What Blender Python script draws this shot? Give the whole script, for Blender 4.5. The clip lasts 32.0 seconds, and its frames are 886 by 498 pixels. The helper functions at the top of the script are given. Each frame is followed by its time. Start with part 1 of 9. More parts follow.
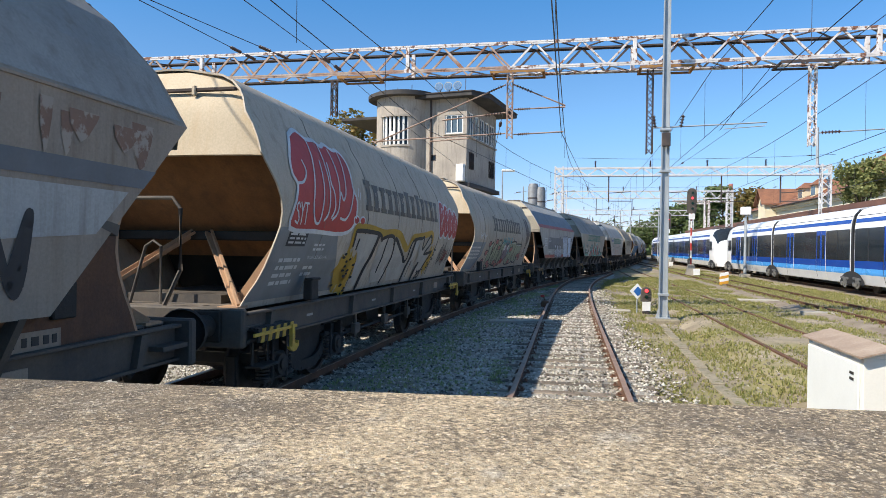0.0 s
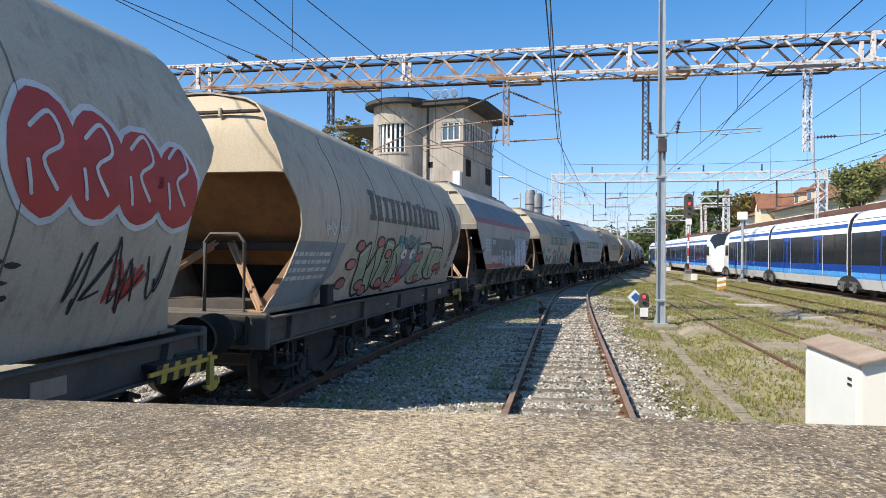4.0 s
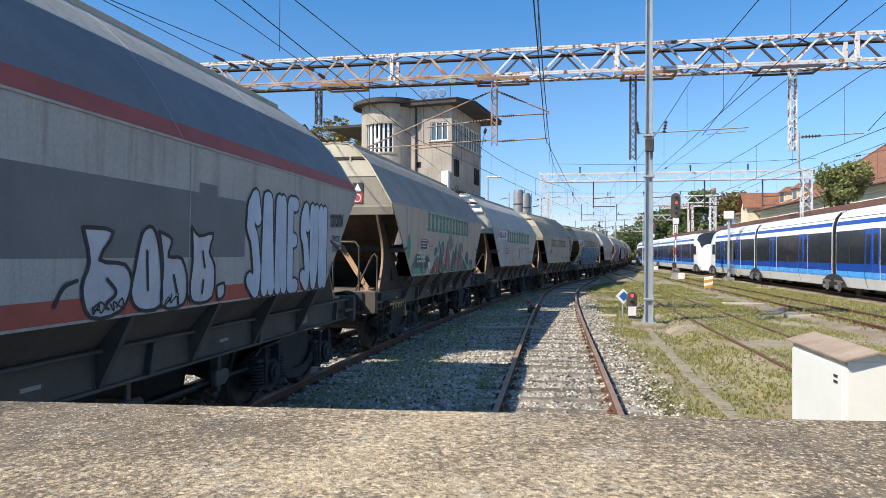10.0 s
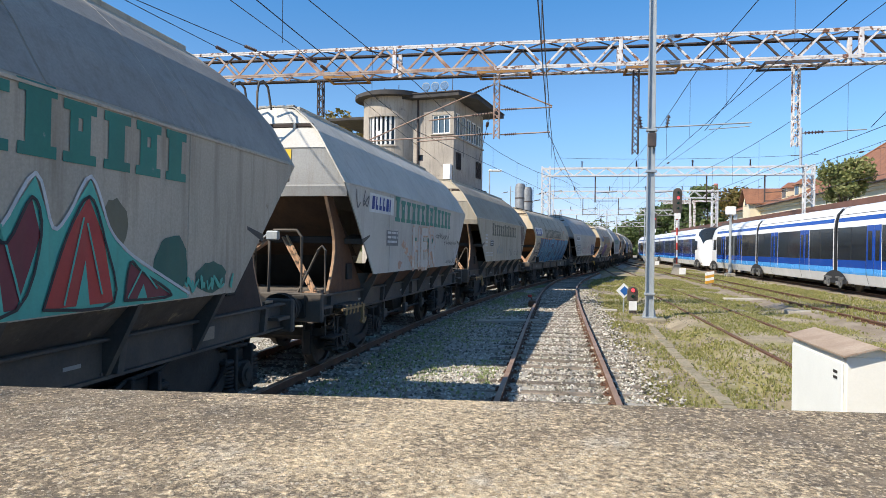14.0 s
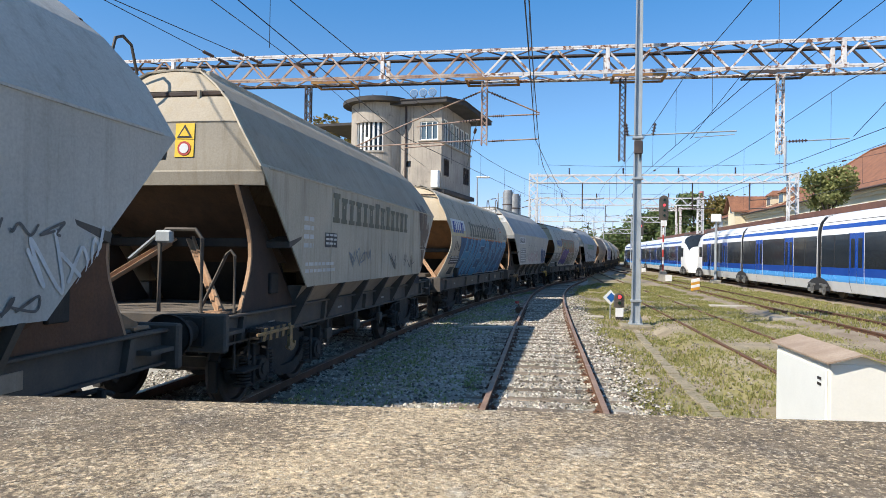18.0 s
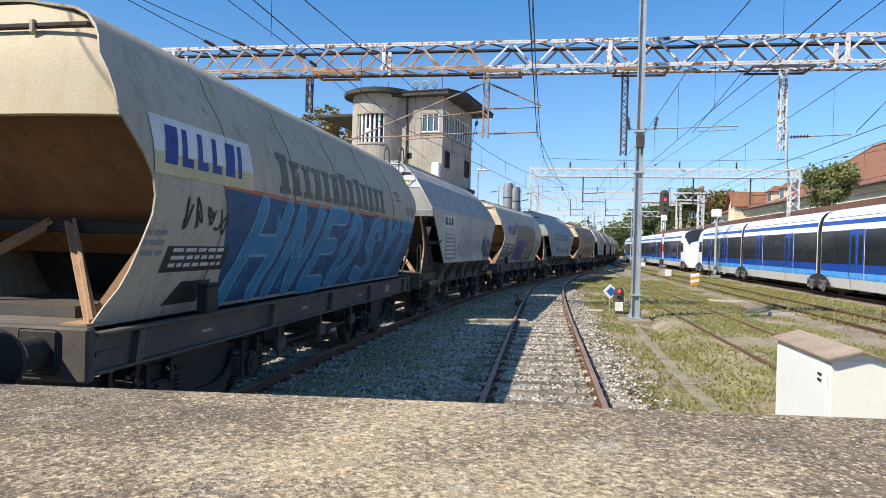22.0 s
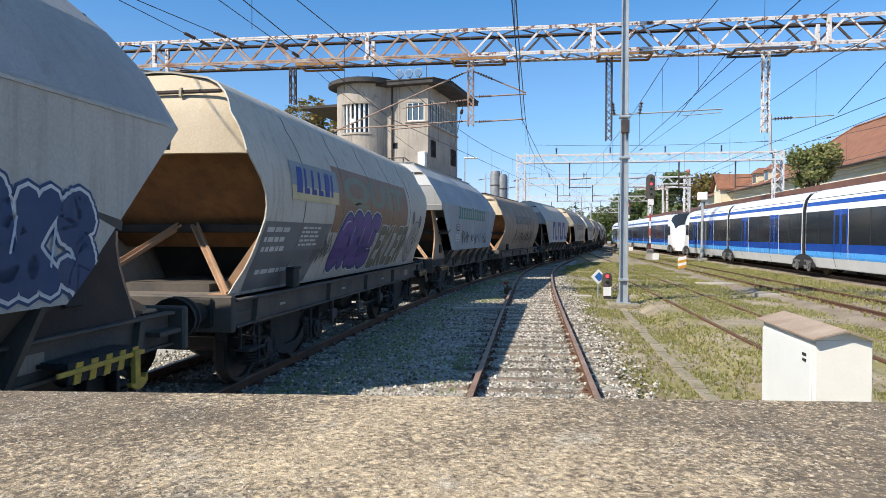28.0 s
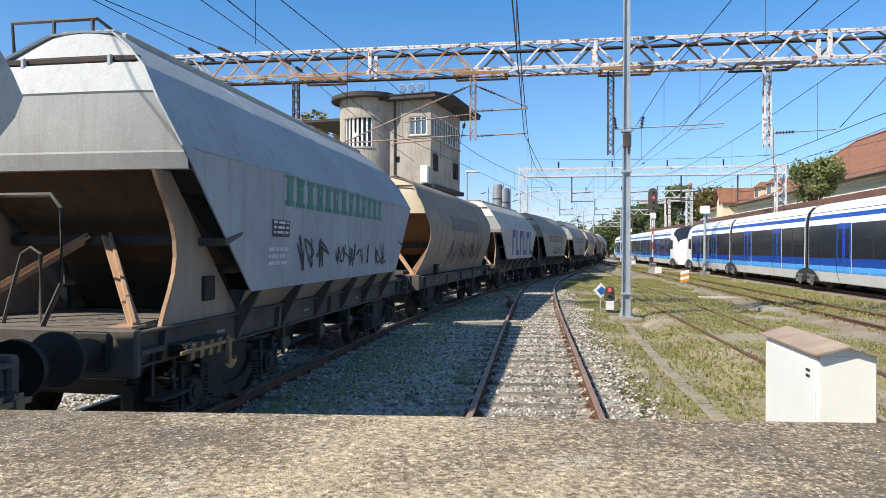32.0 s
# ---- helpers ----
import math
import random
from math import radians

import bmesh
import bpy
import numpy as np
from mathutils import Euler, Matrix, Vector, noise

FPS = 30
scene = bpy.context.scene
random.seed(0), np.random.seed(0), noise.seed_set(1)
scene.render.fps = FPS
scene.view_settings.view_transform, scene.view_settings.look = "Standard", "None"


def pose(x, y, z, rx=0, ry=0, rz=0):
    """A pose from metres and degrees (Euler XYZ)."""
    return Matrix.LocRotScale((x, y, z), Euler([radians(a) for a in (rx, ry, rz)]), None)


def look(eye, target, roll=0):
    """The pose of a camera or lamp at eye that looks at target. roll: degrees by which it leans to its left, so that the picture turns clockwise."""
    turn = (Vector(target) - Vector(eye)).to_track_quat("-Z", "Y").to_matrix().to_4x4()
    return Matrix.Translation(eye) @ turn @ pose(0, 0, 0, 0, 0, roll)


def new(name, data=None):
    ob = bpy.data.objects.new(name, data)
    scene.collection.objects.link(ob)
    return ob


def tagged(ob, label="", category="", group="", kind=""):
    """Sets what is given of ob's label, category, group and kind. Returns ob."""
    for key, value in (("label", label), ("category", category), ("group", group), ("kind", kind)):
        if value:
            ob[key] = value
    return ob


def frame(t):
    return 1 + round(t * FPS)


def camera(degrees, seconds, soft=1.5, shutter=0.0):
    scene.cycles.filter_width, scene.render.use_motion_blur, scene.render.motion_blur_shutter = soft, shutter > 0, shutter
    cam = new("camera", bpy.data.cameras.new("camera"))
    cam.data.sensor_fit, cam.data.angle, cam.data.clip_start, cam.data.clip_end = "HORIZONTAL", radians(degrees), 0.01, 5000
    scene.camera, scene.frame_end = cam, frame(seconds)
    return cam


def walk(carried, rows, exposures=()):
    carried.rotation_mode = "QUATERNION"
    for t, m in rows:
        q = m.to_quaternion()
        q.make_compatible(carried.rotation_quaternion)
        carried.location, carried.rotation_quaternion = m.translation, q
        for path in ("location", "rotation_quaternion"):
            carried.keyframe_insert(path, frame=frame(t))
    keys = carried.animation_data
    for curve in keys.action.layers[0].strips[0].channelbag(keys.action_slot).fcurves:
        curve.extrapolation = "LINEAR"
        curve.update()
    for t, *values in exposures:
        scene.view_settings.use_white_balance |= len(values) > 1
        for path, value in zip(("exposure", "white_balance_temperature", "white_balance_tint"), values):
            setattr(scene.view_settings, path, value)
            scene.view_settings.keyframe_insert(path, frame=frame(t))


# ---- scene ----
cam = camera(67.2, 32.0, soft=0.55)
EYE = (0.0, 0.0, 1.904)
# seconds, turn to the left, tilt, lean (degrees), drift of the eye (metres)
walk(cam, [(t, pose(EYE[0] + dx, EYE[1] + dy, EYE[2] + dz, 90 + tilt, 0, turn) @ pose(0, 0, 0, 0, 0, lean))
           for t, turn, tilt, lean, dx, dy, dz in [
(0, 1.23, -0.17, 0.83, -0.015, -0.021, -0.007), (0.5, 1.30, -0.08, 0.71, -0.013, -0.028, 0.001), (1, 1.25, 0.05, 0.51, -0.006, -0.025, 0.001),
    (1.5, 1.16, 0.15, 0.64, -0.012, -0.029, 0.003), (2, 1.01, 0.23, 0.54, -0.010, -0.018, 0.000), (2.5, 0.93, 0.26, 0.61, -0.022, -0.016, 0.003),
    (3, 0.98, 0.39, 0.51, -0.012, -0.013, 0.003), (3.5, 1.11, 0.46, 0.47, -0.010, -0.012, 0.006), (5.5, 0.36, 0.14, 0.14, 0.013, 0.003, 0.014),
    (6, 0.16, 0.22, 0.04, 0.009, 0.004, 0.015), (6.5, -0.05, 0.29, -0.09, 0.011, 0.009, 0.010), (7, -0.18, 0.39, -0.17, 0.014, 0.009, 0.011),
    (7.5, -0.14, 0.51, -0.26, 0.014, 0.013, 0.006), (8, -0.06, 0.76, -0.26, 0.011, 0.002, 0.013), (8.5, 0.03, 0.80, -0.11, 0.007, 0.001, 0.008),
    (9, -0.00, 0.73, 0.00, -0.000, 0.000, -0.000), (9.5, -0.00, 0.44, 0.10, -0.012, -0.000, -0.000), (10, 0.06, 0.42, 0.22, -0.008, -0.002, 0.005),
    (10.5, 0.10, 0.47, 0.34, -0.006, -0.002, 0.003), (11, 0.14, 0.40, 0.48, -0.005, -0.008, 0.002), (11.5, 0.13, 0.21, 0.65, -0.013, -0.007, 0.003),
    (12, 0.07, 0.09, 0.70, -0.010, 0.003, -0.000), (12.5, 0.07, 0.03, 0.71, -0.010, 0.008, 0.002), (13, 0.07, 0.06, 0.69, -0.010, 0.005, 0.000),
    (13.5, 0.16, -0.01, 0.70, -0.005, 0.001, -0.001), (14, 0.15, -0.15, 0.67, -0.013, -0.011, -0.001), (14.5, 0.03, -0.23, 0.57, -0.005, -0.002, 0.001),
    (16.5, -0.81, 0.09, 0.57, 0.002, 0.008, 0.002), (17, -0.88, 0.30, 0.60, 0.002, 0.008, 0.001), (17.5, -0.91, 0.34, 0.71, 0.003, 0.007, -0.001),
    (18, -0.90, 0.40, 0.86, -0.002, 0.009, -0.002), (18.5, -0.87, 0.33, 0.90, -0.003, 0.007, -0.004), (19, -0.89, 0.30, 1.02, -0.006, 0.022, -0.007),
    (19.5, -0.90, 0.26, 1.19, -0.009, 0.010, -0.001), (20, -0.90, 0.20, 1.29, -0.010, 0.024, -0.003), (20.5, -0.90, 0.04, 1.32, -0.010, 0.014, -0.003),
    (21, -0.89, -0.11, 1.37, -0.012, 0.010, -0.003), (21.5, -0.93, -0.19, 1.35, -0.042, -0.014, -0.000), (22, -0.93, -0.25, 1.42, -0.012, 0.027, -0.005),
    (22.5, -0.93, -0.21, 1.38, -0.009, 0.011, -0.002), (23, -0.98, -0.31, 1.31, -0.011, 0.003, -0.005), (23.5, -1.18, -0.52, 1.24, -0.007, 0.008, -0.024),
    (24, -1.42, -0.70, 1.13, 0.002, 0.013, -0.015), (24.5, -1.56, -0.82, 0.95, 0.000, 0.020, -0.010), (25, -1.75, -0.89, 0.88, 0.002, 0.025, -0.012),
    (25.5, -1.92, -1.12, 0.63, -0.002, 0.026, -0.003), (27.5, -1.99, -1.20, 0.18, 0.000, 0.025, 0.003), (28, -1.92, -1.19, 0.09, 0.002, 0.023, 0.007),
    (28.5, -1.92, -1.00, 0.12, 0.003, 0.025, 0.011), (29, -1.78, -0.80, 0.07, 0.011, 0.031, 0.014), (29.5, -1.75, -0.59, 0.07, 0.016, 0.027, 0.008),
    (30, -1.70, -0.49, 0.12, 0.004, 0.026, 0.008), (30.5, -1.72, -0.38, 0.10, 0.009, 0.030, 0.007), (31, -1.77, -0.35, 0.11, 0.012, 0.031, 0.002),
    (31.5, -1.78, -0.21, 0.12, 0.001, 0.031, 0.016), (32, -1.71, -0.04, 0.15, 0.011, 0.029, 0.016)    ]])

# ---- light ----
SUN_WAY = Vector((0.636, 0.351, -0.687))
sun = new("sun", bpy.data.lights.new("sun", "SUN"))
sun.data.energy, sun.data.angle, sun.data.color = 4.8, radians(0.53), (1.0, 0.92, 0.80)
sun.matrix_world = look((-60, -40, 80), Vector((-60, -40, 80)) + SUN_WAY)
world = bpy.data.worlds.new("sky")
scene.world = world
world.use_nodes = True
wn = world.node_tree.nodes
sky = wn.new("ShaderNodeTexSky")
sky.sky_type = "NISHITA"
sky.sun_disc = False
sky.sun_elevation, sky.sun_rotation = radians(43), radians(241)
sky.altitude = 1200
sky.air_density, sky.dust_density, sky.ozone_density = 1.0, 0.3, 1.2
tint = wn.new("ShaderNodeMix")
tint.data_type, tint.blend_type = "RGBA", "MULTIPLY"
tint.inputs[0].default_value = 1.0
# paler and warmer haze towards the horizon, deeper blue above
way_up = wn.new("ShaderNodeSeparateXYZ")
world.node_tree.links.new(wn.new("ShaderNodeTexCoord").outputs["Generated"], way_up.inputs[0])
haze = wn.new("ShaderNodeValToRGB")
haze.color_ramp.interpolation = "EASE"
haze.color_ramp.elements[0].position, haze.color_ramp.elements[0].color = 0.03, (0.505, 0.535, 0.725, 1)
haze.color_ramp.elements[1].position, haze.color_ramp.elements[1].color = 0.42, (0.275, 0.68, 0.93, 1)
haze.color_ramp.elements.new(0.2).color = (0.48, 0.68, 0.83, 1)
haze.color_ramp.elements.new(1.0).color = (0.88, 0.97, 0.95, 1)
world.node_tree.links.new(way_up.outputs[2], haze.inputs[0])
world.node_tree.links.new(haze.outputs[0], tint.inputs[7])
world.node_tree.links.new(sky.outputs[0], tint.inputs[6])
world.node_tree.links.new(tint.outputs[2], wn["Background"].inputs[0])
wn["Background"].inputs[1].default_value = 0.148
scene.view_settings.exposure = 0.55


# ---- materials ----
def surface(name, c1, c2=None, scale=3.0, rough=0.8, metal=0.0, grain=0.25, fine=60.0, bump=0.2, streak=0.0, dirt=(0.12, 0.09, 0.06),
            patch=0.0, patch_colour=(0.2, 0.08, 0.03), vary=0.0, spec=0.5):
    """Two tones mixed by a coarse noise, grain by a fine one, upright dirt streaks and irregular worn patches."""
    m = bpy.data.materials.new(name)
    m.use_nodes = True
    nt = m.node_tree
    n, link = nt.nodes, nt.links.new
    bsdf = n["Principled BSDF"]
    bsdf.inputs["Roughness"].default_value = rough
    bsdf.inputs["Metallic"].default_value = metal
    bsdf.inputs["Specular IOR Level"].default_value = spec
    co = n.new("ShaderNodeTexCoord")
    info = n.new("ShaderNodeObjectInfo")
    shift = n.new("ShaderNodeVectorMath")
    shift.operation = "MULTIPLY_ADD"
    comb = n.new("ShaderNodeCombineXYZ")
    for k in range(3):
        link(info.outputs["Random"], comb.inputs[k])
    link(comb.outputs[0], shift.inputs[0])
    shift.inputs[1].default_value = (37.0, 23.0, 11.0)
    link(co.outputs["Object"], shift.inputs[2])
    vec = shift.outputs[0]

    def noise_of(sc, detail=4.0, v=None):
        t = n.new("ShaderNodeTexNoise")
        t.inputs["Scale"].default_value = sc
        t.inputs["Detail"].default_value = detail
        t.inputs["Roughness"].default_value = 0.62
        link(v or vec, t.inputs["Vector"])
        return t.outputs["Fac"]

    def ramp(src, lo, hi):
        r = n.new("ShaderNodeMapRange")
        r.inputs["From Min"].default_value, r.inputs["From Max"].default_value = lo, hi
        link(src, r.inputs["Value"])
        return r.outputs["Result"]

    def mix(fac, a, b, kind="MIX"):
        x = n.new("ShaderNodeMix")
        x.data_type, x.blend_type = "RGBA", kind
        for src, sock in ((fac, x.inputs[0]), (a, x.inputs[6]), (b, x.inputs[7])):
            if hasattr(src, "is_output"):
                link(src, sock)
            else:
                sock.default_value = src if sock.type == "VALUE" else (*src, 1)
        return x.outputs[2]

    c2 = c2 or tuple(min(1, v * 0.72) for v in c1)
    col = mix(ramp(noise_of(scale), 0.35, 0.65), c1, c2)
    g = ramp(noise_of(fine, 3.0), 0.3, 0.7)
    col = mix(grain, col, mix(g, (0.55, 0.55, 0.55), (1.25, 1.25, 1.25)), "MULTIPLY")
    if streak:
        sm = n.new("ShaderNodeMapping")
        sm.inputs["Scale"].default_value = (5.0, 5.0, 0.35)
        link(vec, sm.inputs["Vector"])
        s = n.new("ShaderNodeMath")
        s.operation = "MULTIPLY"
        link(ramp(noise_of(1.6, 5.0, sm.outputs[0]), 0.5, 0.75), s.inputs[0])
        s.inputs[1].default_value = streak
        col = mix(s.outputs[0], col, dirt)
        fm = n.new("ShaderNodeMapping")
        fm.inputs["Scale"].default_value = (19.0, 19.0, 0.8)
        link(vec, fm.inputs["Vector"])
        d = n.new("ShaderNodeMath")
        d.operation = "MULTIPLY"
        link(ramp(noise_of(1.3, 6.0, fm.outputs[0]), 0.58, 0.80), d.inputs[0])
        d.inputs[1].default_value = min(1.0, streak * 0.6)
        col = mix(d.outputs[0], col, tuple(v * 0.75 for v in dirt))
    if patch:
        col = mix(ramp(noise_of(scale * 2.7, 8.0), 1.0 - patch, 1.06 - patch), col, patch_colour)
    if vary:
        v = n.new("ShaderNodeMapRange")
        v.inputs["To Min"].default_value, v.inputs["To Max"].default_value = 1 - vary, 1 + vary
        link(info.outputs["Random"], v.inputs["Value"])
        hs = n.new("ShaderNodeHueSaturation")
        link(v.outputs[0], hs.inputs["Value"])
        link(col, hs.inputs["Color"])
        col = hs.outputs[0]
    link(col, bsdf.inputs["Base Color"])
    if bump:
        b = n.new("ShaderNodeBump")
        b.inputs["Strength"].default_value = bump
        b.inputs["Distance"].default_value = 0.02
        link(noise_of(fine * 0.6, 5.0), b.inputs["Height"])
        link(b.outputs[0], bsdf.inputs["Normal"])
    rr = n.new("ShaderNodeMapRange")
    rr.inputs["To Min"].default_value, rr.inputs["To Max"].default_value = max(0.02, rough - 0.12), min(1, rough + 0.12)
    link(noise_of(scale * 1.7), rr.inputs["Value"])
    link(rr.outputs[0], bsdf.inputs["Roughness"])
    return m


def plain(name, c, rough=0.5, metal=0.0, emit=0.0):
    m = surface(name, c, tuple(v * 0.85 for v in c), 6.0, rough, metal, 0.12, 90.0, 0.05)
    if emit:
        b = m.node_tree.nodes["Principled BSDF"]
        b.inputs["Emission Color"].default_value = (*c, 1)
        b.inputs["Emission Strength"].default_value = emit
    return m


def leaf_stuff(name, c1, c2, c3):
    """Leaves and blades: one tone per piece, a little light passing through."""
    m = bpy.data.materials.new(name)
    m.use_nodes = True
    n, link = m.node_tree.nodes, m.node_tree.links.new
    b = n["Principled BSDF"]
    geo = n.new("ShaderNodeNewGeometry")
    r = n.new("ShaderNodeValToRGB")
    r.color_ramp.elements[0].color, r.color_ramp.elements[1].color = (*c1, 1), (*c3, 1)
    r.color_ramp.elements.new(0.5).color = (*c2, 1)
    link(geo.outputs["Random Per Island"], r.inputs[0])
    link(r.outputs[0], b.inputs["Base Color"])
    b.inputs["Roughness"].default_value = 0.75
    tr = n.new("ShaderNodeBsdfTranslucent")
    link(r.outputs[0], tr.inputs[0])
    mx = n.new("ShaderNodeMixShader")
    mx.inputs[0].default_value = 0.25
    link(b.outputs[0], mx.inputs[1])
    link(tr.outputs[0], mx.inputs[2])
    link(mx.outputs[0], n["Material Output"].inputs[0])
    return m


def stone_stuff(name, stops, rough=0.9):
    m = bpy.data.materials.new(name)
    m.use_nodes = True
    n, link = m.node_tree.nodes, m.node_tree.links.new
    b = n["Principled BSDF"]
    geo = n.new("ShaderNodeNewGeometry")
    r = n.new("ShaderNodeValToRGB")
    el = r.color_ramp.elements
    el[0].color, el[1].color = (*stops[0], 1), (*stops[-1], 1)
    for k, c in enumerate(stops[1:-1]):
        el.new((k + 1) / (len(stops) - 1)).color = (*c, 1)
    link(geo.outputs["Random Per Island"], r.inputs[0])
    t = n.new("ShaderNodeTexNoise")
    t.inputs["Scale"].default_value = 70
    mx = n.new("ShaderNodeMix")
    mx.data_type, mx.blend_type = "RGBA", "MULTIPLY"
    mx.inputs[0].default_value = 0.5
    link(r.outputs[0], mx.inputs[6])
    link(t.outputs["Color"], mx.inputs[7])
    link(mx.outputs[2], b.inputs["Base Color"])
    b.inputs["Roughness"].default_value = rough
    return m


def ground_mat(name, soil, stone, grass1, grass2, grassy):
    """Earth with gravel, and turf where a broad noise is high."""
    m = surface(name, soil, stone, 0.9, 0.95, 0, 0.5, 26.0, 0.6)
    n, link = m.node_tree.nodes, m.node_tree.links.new
    b = n["Principled BSDF"]
    src = b.inputs["Base Color"].links[0].from_socket
    co = n.new("ShaderNodeTexCoord")
    big = n.new("ShaderNodeTexNoise")
    big.inputs["Scale"].default_value, big.inputs["Detail"].default_value = 0.45, 9
    link(co.outputs["Object"], big.inputs["Vector"])
    fine = n.new("ShaderNodeTexNoise")
    fine.inputs["Scale"].default_value, fine.inputs["Detail"].default_value = 7, 6
    link(co.outputs["Object"], fine.inputs["Vector"])
    g = n.new("ShaderNodeMix")
    g.data_type = "RGBA"
    g.inputs[6].default_value, g.inputs[7].default_value = (*grass1, 1), (*grass2, 1)
    link(fine.outputs["Fac"], g.inputs[0])
    r = n.new("ShaderNodeMapRange")
    r.inputs["From Min"].default_value, r.inputs["From Max"].default_value = 0.62 - grassy, 0.78 - grassy
    link(big.outputs["Fac"], r.inputs["Value"])
    x = n.new("ShaderNodeMix")
    x.data_type = "RGBA"
    link(r.outputs[0], x.inputs[0])
    link(src, x.inputs[6])
    link(g.outputs[2], x.inputs[7])
    link(x.outputs[2], b.inputs["Base Color"])
    return m


def aggregate_mat():
    """Worn concrete: pale sandy paste and chips of stone, blackened in broad irregular stains."""
    m = bpy.data.materials.new("exposed_aggregate_concrete")
    m.use_nodes = True
    n, link = m.node_tree.nodes, m.node_tree.links.new
    b = n["Principled BSDF"]
    b.inputs["Roughness"].default_value = 0.93
    co = n.new("ShaderNodeTexCoord").outputs["Object"]

    def noisy(scale, detail):
        t = n.new("ShaderNodeTexNoise")
        t.inputs["Scale"].default_value, t.inputs["Detail"].default_value, t.inputs["Roughness"].default_value = scale, detail, 0.68
        link(co, t.inputs["Vector"])
        return t.outputs["Fac"]

    warp = n.new("ShaderNodeTexNoise")
    warp.inputs["Scale"].default_value, warp.inputs["Detail"].default_value = 150, 3
    link(co, warp.inputs["Vector"])
    bent = n.new("ShaderNodeVectorMath")
    bent.operation = "MULTIPLY_ADD"
    link(warp.outputs["Color"], bent.inputs[0])
    bent.inputs[1].default_value = (0.010, 0.010, 0.010)
    link(co, bent.inputs[2])

    def chips(scale):
        t = n.new("ShaderNodeTexVoronoi")
        t.inputs["Scale"].default_value = scale
        link(bent.outputs[0], t.inputs["Vector"])
        s = n.new("ShaderNodeSeparateColor")
        link(t.outputs["Color"], s.inputs[0])
        return s.outputs[0], t.outputs["Distance"]

    def ramp(src, *stops):
        r = n.new("ShaderNodeValToRGB")
        el = r.color_ramp.elements
        el[0].position, el[0].color = stops[0][0], (*stops[0][1], 1)
        el[1].position, el[1].color = stops[-1][0], (*stops[-1][1], 1)
        for p, c in stops[1:-1]:
            el.new(p).color = (*c, 1)
        link(src, r.inputs[0])
        return r.outputs[0]

    def mixed(fac, a, c, kind="MIX"):
        x = n.new("ShaderNodeMix")
        x.data_type, x.blend_type = "RGBA", kind
        if hasattr(fac, "is_output"):
            link(fac, x.inputs[0])
        else:
            x.inputs[0].default_value = fac
        link(a, x.inputs[6])
        link(c, x.inputs[7])
        return x.outputs[2]

    def sums(a, k, c):
        x = n.new("ShaderNodeMath")
        x.operation, x.inputs[1].default_value = "MULTIPLY_ADD", k
        link(a, x.inputs[0])
        link(c, x.inputs[2])
        return x.outputs[0]

    apart = n.new("ShaderNodeSeparateXYZ")
    link(co, apart.inputs[0])
    away = n.new("ShaderNodeMath")
    away.operation = "ABSOLUTE"
    link(apart.outputs[0], away.inputs[0])
    stained = sums(away.outputs[0], 0.34, noisy(3.1, 8))
    pick, dist = chips(330)
    paste = ramp(noisy(95, 7), (0.30, (0.26, 0.19, 0.115)), (0.5, (0.56, 0.44, 0.285)), (0.70, (0.74, 0.61, 0.42)))
    bloom = ramp(noisy(4.5, 8), (0.54, (0, 0, 0)), (0.64, (0.9, 0.9, 0.9)))
    chalk = ramp(noisy(60, 5), (0.3, (0.40, 0.355, 0.285)), (0.7, (0.56, 0.51, 0.43)))
    col = mixed(bloom, paste, chalk)
    chip = ramp(pick, (0.93, (0, 0, 0)), (0.97, (0.7, 0.7, 0.7)))
    white = ramp(pick, (0.0, (0.62, 0.55, 0.44)), (1.0, (0.70, 0.63, 0.51)))
    grime = sums(stained, 0.54, noisy(110, 8))
    pits = ramp(grime, (0.77, (0, 0, 0)), (0.86, (0.9, 0.9, 0.9)))
    soot = ramp(noisy(25, 6), (0.35, (0.085, 0.065, 0.045)), (0.65, (0.21, 0.165, 0.115)))
    col = mixed(pits, col, soot)
    col = mixed(chip, col, white)
    flake, gap = chips(125)
    joint = ramp(gap, (0.46, (0, 0, 0)), (0.58, (1, 1, 1)))
    where = ramp(stained, (0.42, (0.25, 0.25, 0.25)), (0.78, (0.65, 0.65, 0.65)))
    cleft = mixed(1.0, joint, where, "MULTIPLY")
    col = mixed(cleft, col, soot)
    tone = ramp(flake, (0.0, (0.62, 0.60, 0.57)), (0.5, (0.98, 0.98, 0.98)), (1.0, (1.30, 1.28, 1.22)))
    col = mixed(0.8, col, tone, "MULTIPLY")
    link(col, b.inputs["Base Color"])
    bump = n.new("ShaderNodeBump")
    bump.inputs["Strength"].default_value, bump.inputs["Distance"].default_value = 1.0, 0.006
    link(noisy(120, 5), bump.inputs["Height"])
    link(bump.outputs[0], b.inputs["Normal"])
    return m


M_GROUND = ground_mat("dry_turf_and_gravel", (0.19, 0.15, 0.095), (0.36, 0.30, 0.21), (0.13, 0.125, 0.04), (0.34, 0.29, 0.12), 0.17)
M_BALLAST = ground_mat("limestone_ballast", (0.25, 0.225, 0.185), (0.42, 0.39, 0.33), (0.13, 0.16, 0.05), (0.22, 0.23, 0.08), 0.02)
M_STONE = stone_stuff("ballast_stones", [(0.10, 0.085, 0.065), (0.34, 0.305, 0.245), (0.54, 0.49, 0.41), (0.82, 0.77, 0.67)])
M_GRAVEL = stone_stuff("yard_gravel_stones", [(0.12, 0.10, 0.07), (0.22, 0.19, 0.14), (0.34, 0.30, 0.235), (0.52, 0.47, 0.39)])
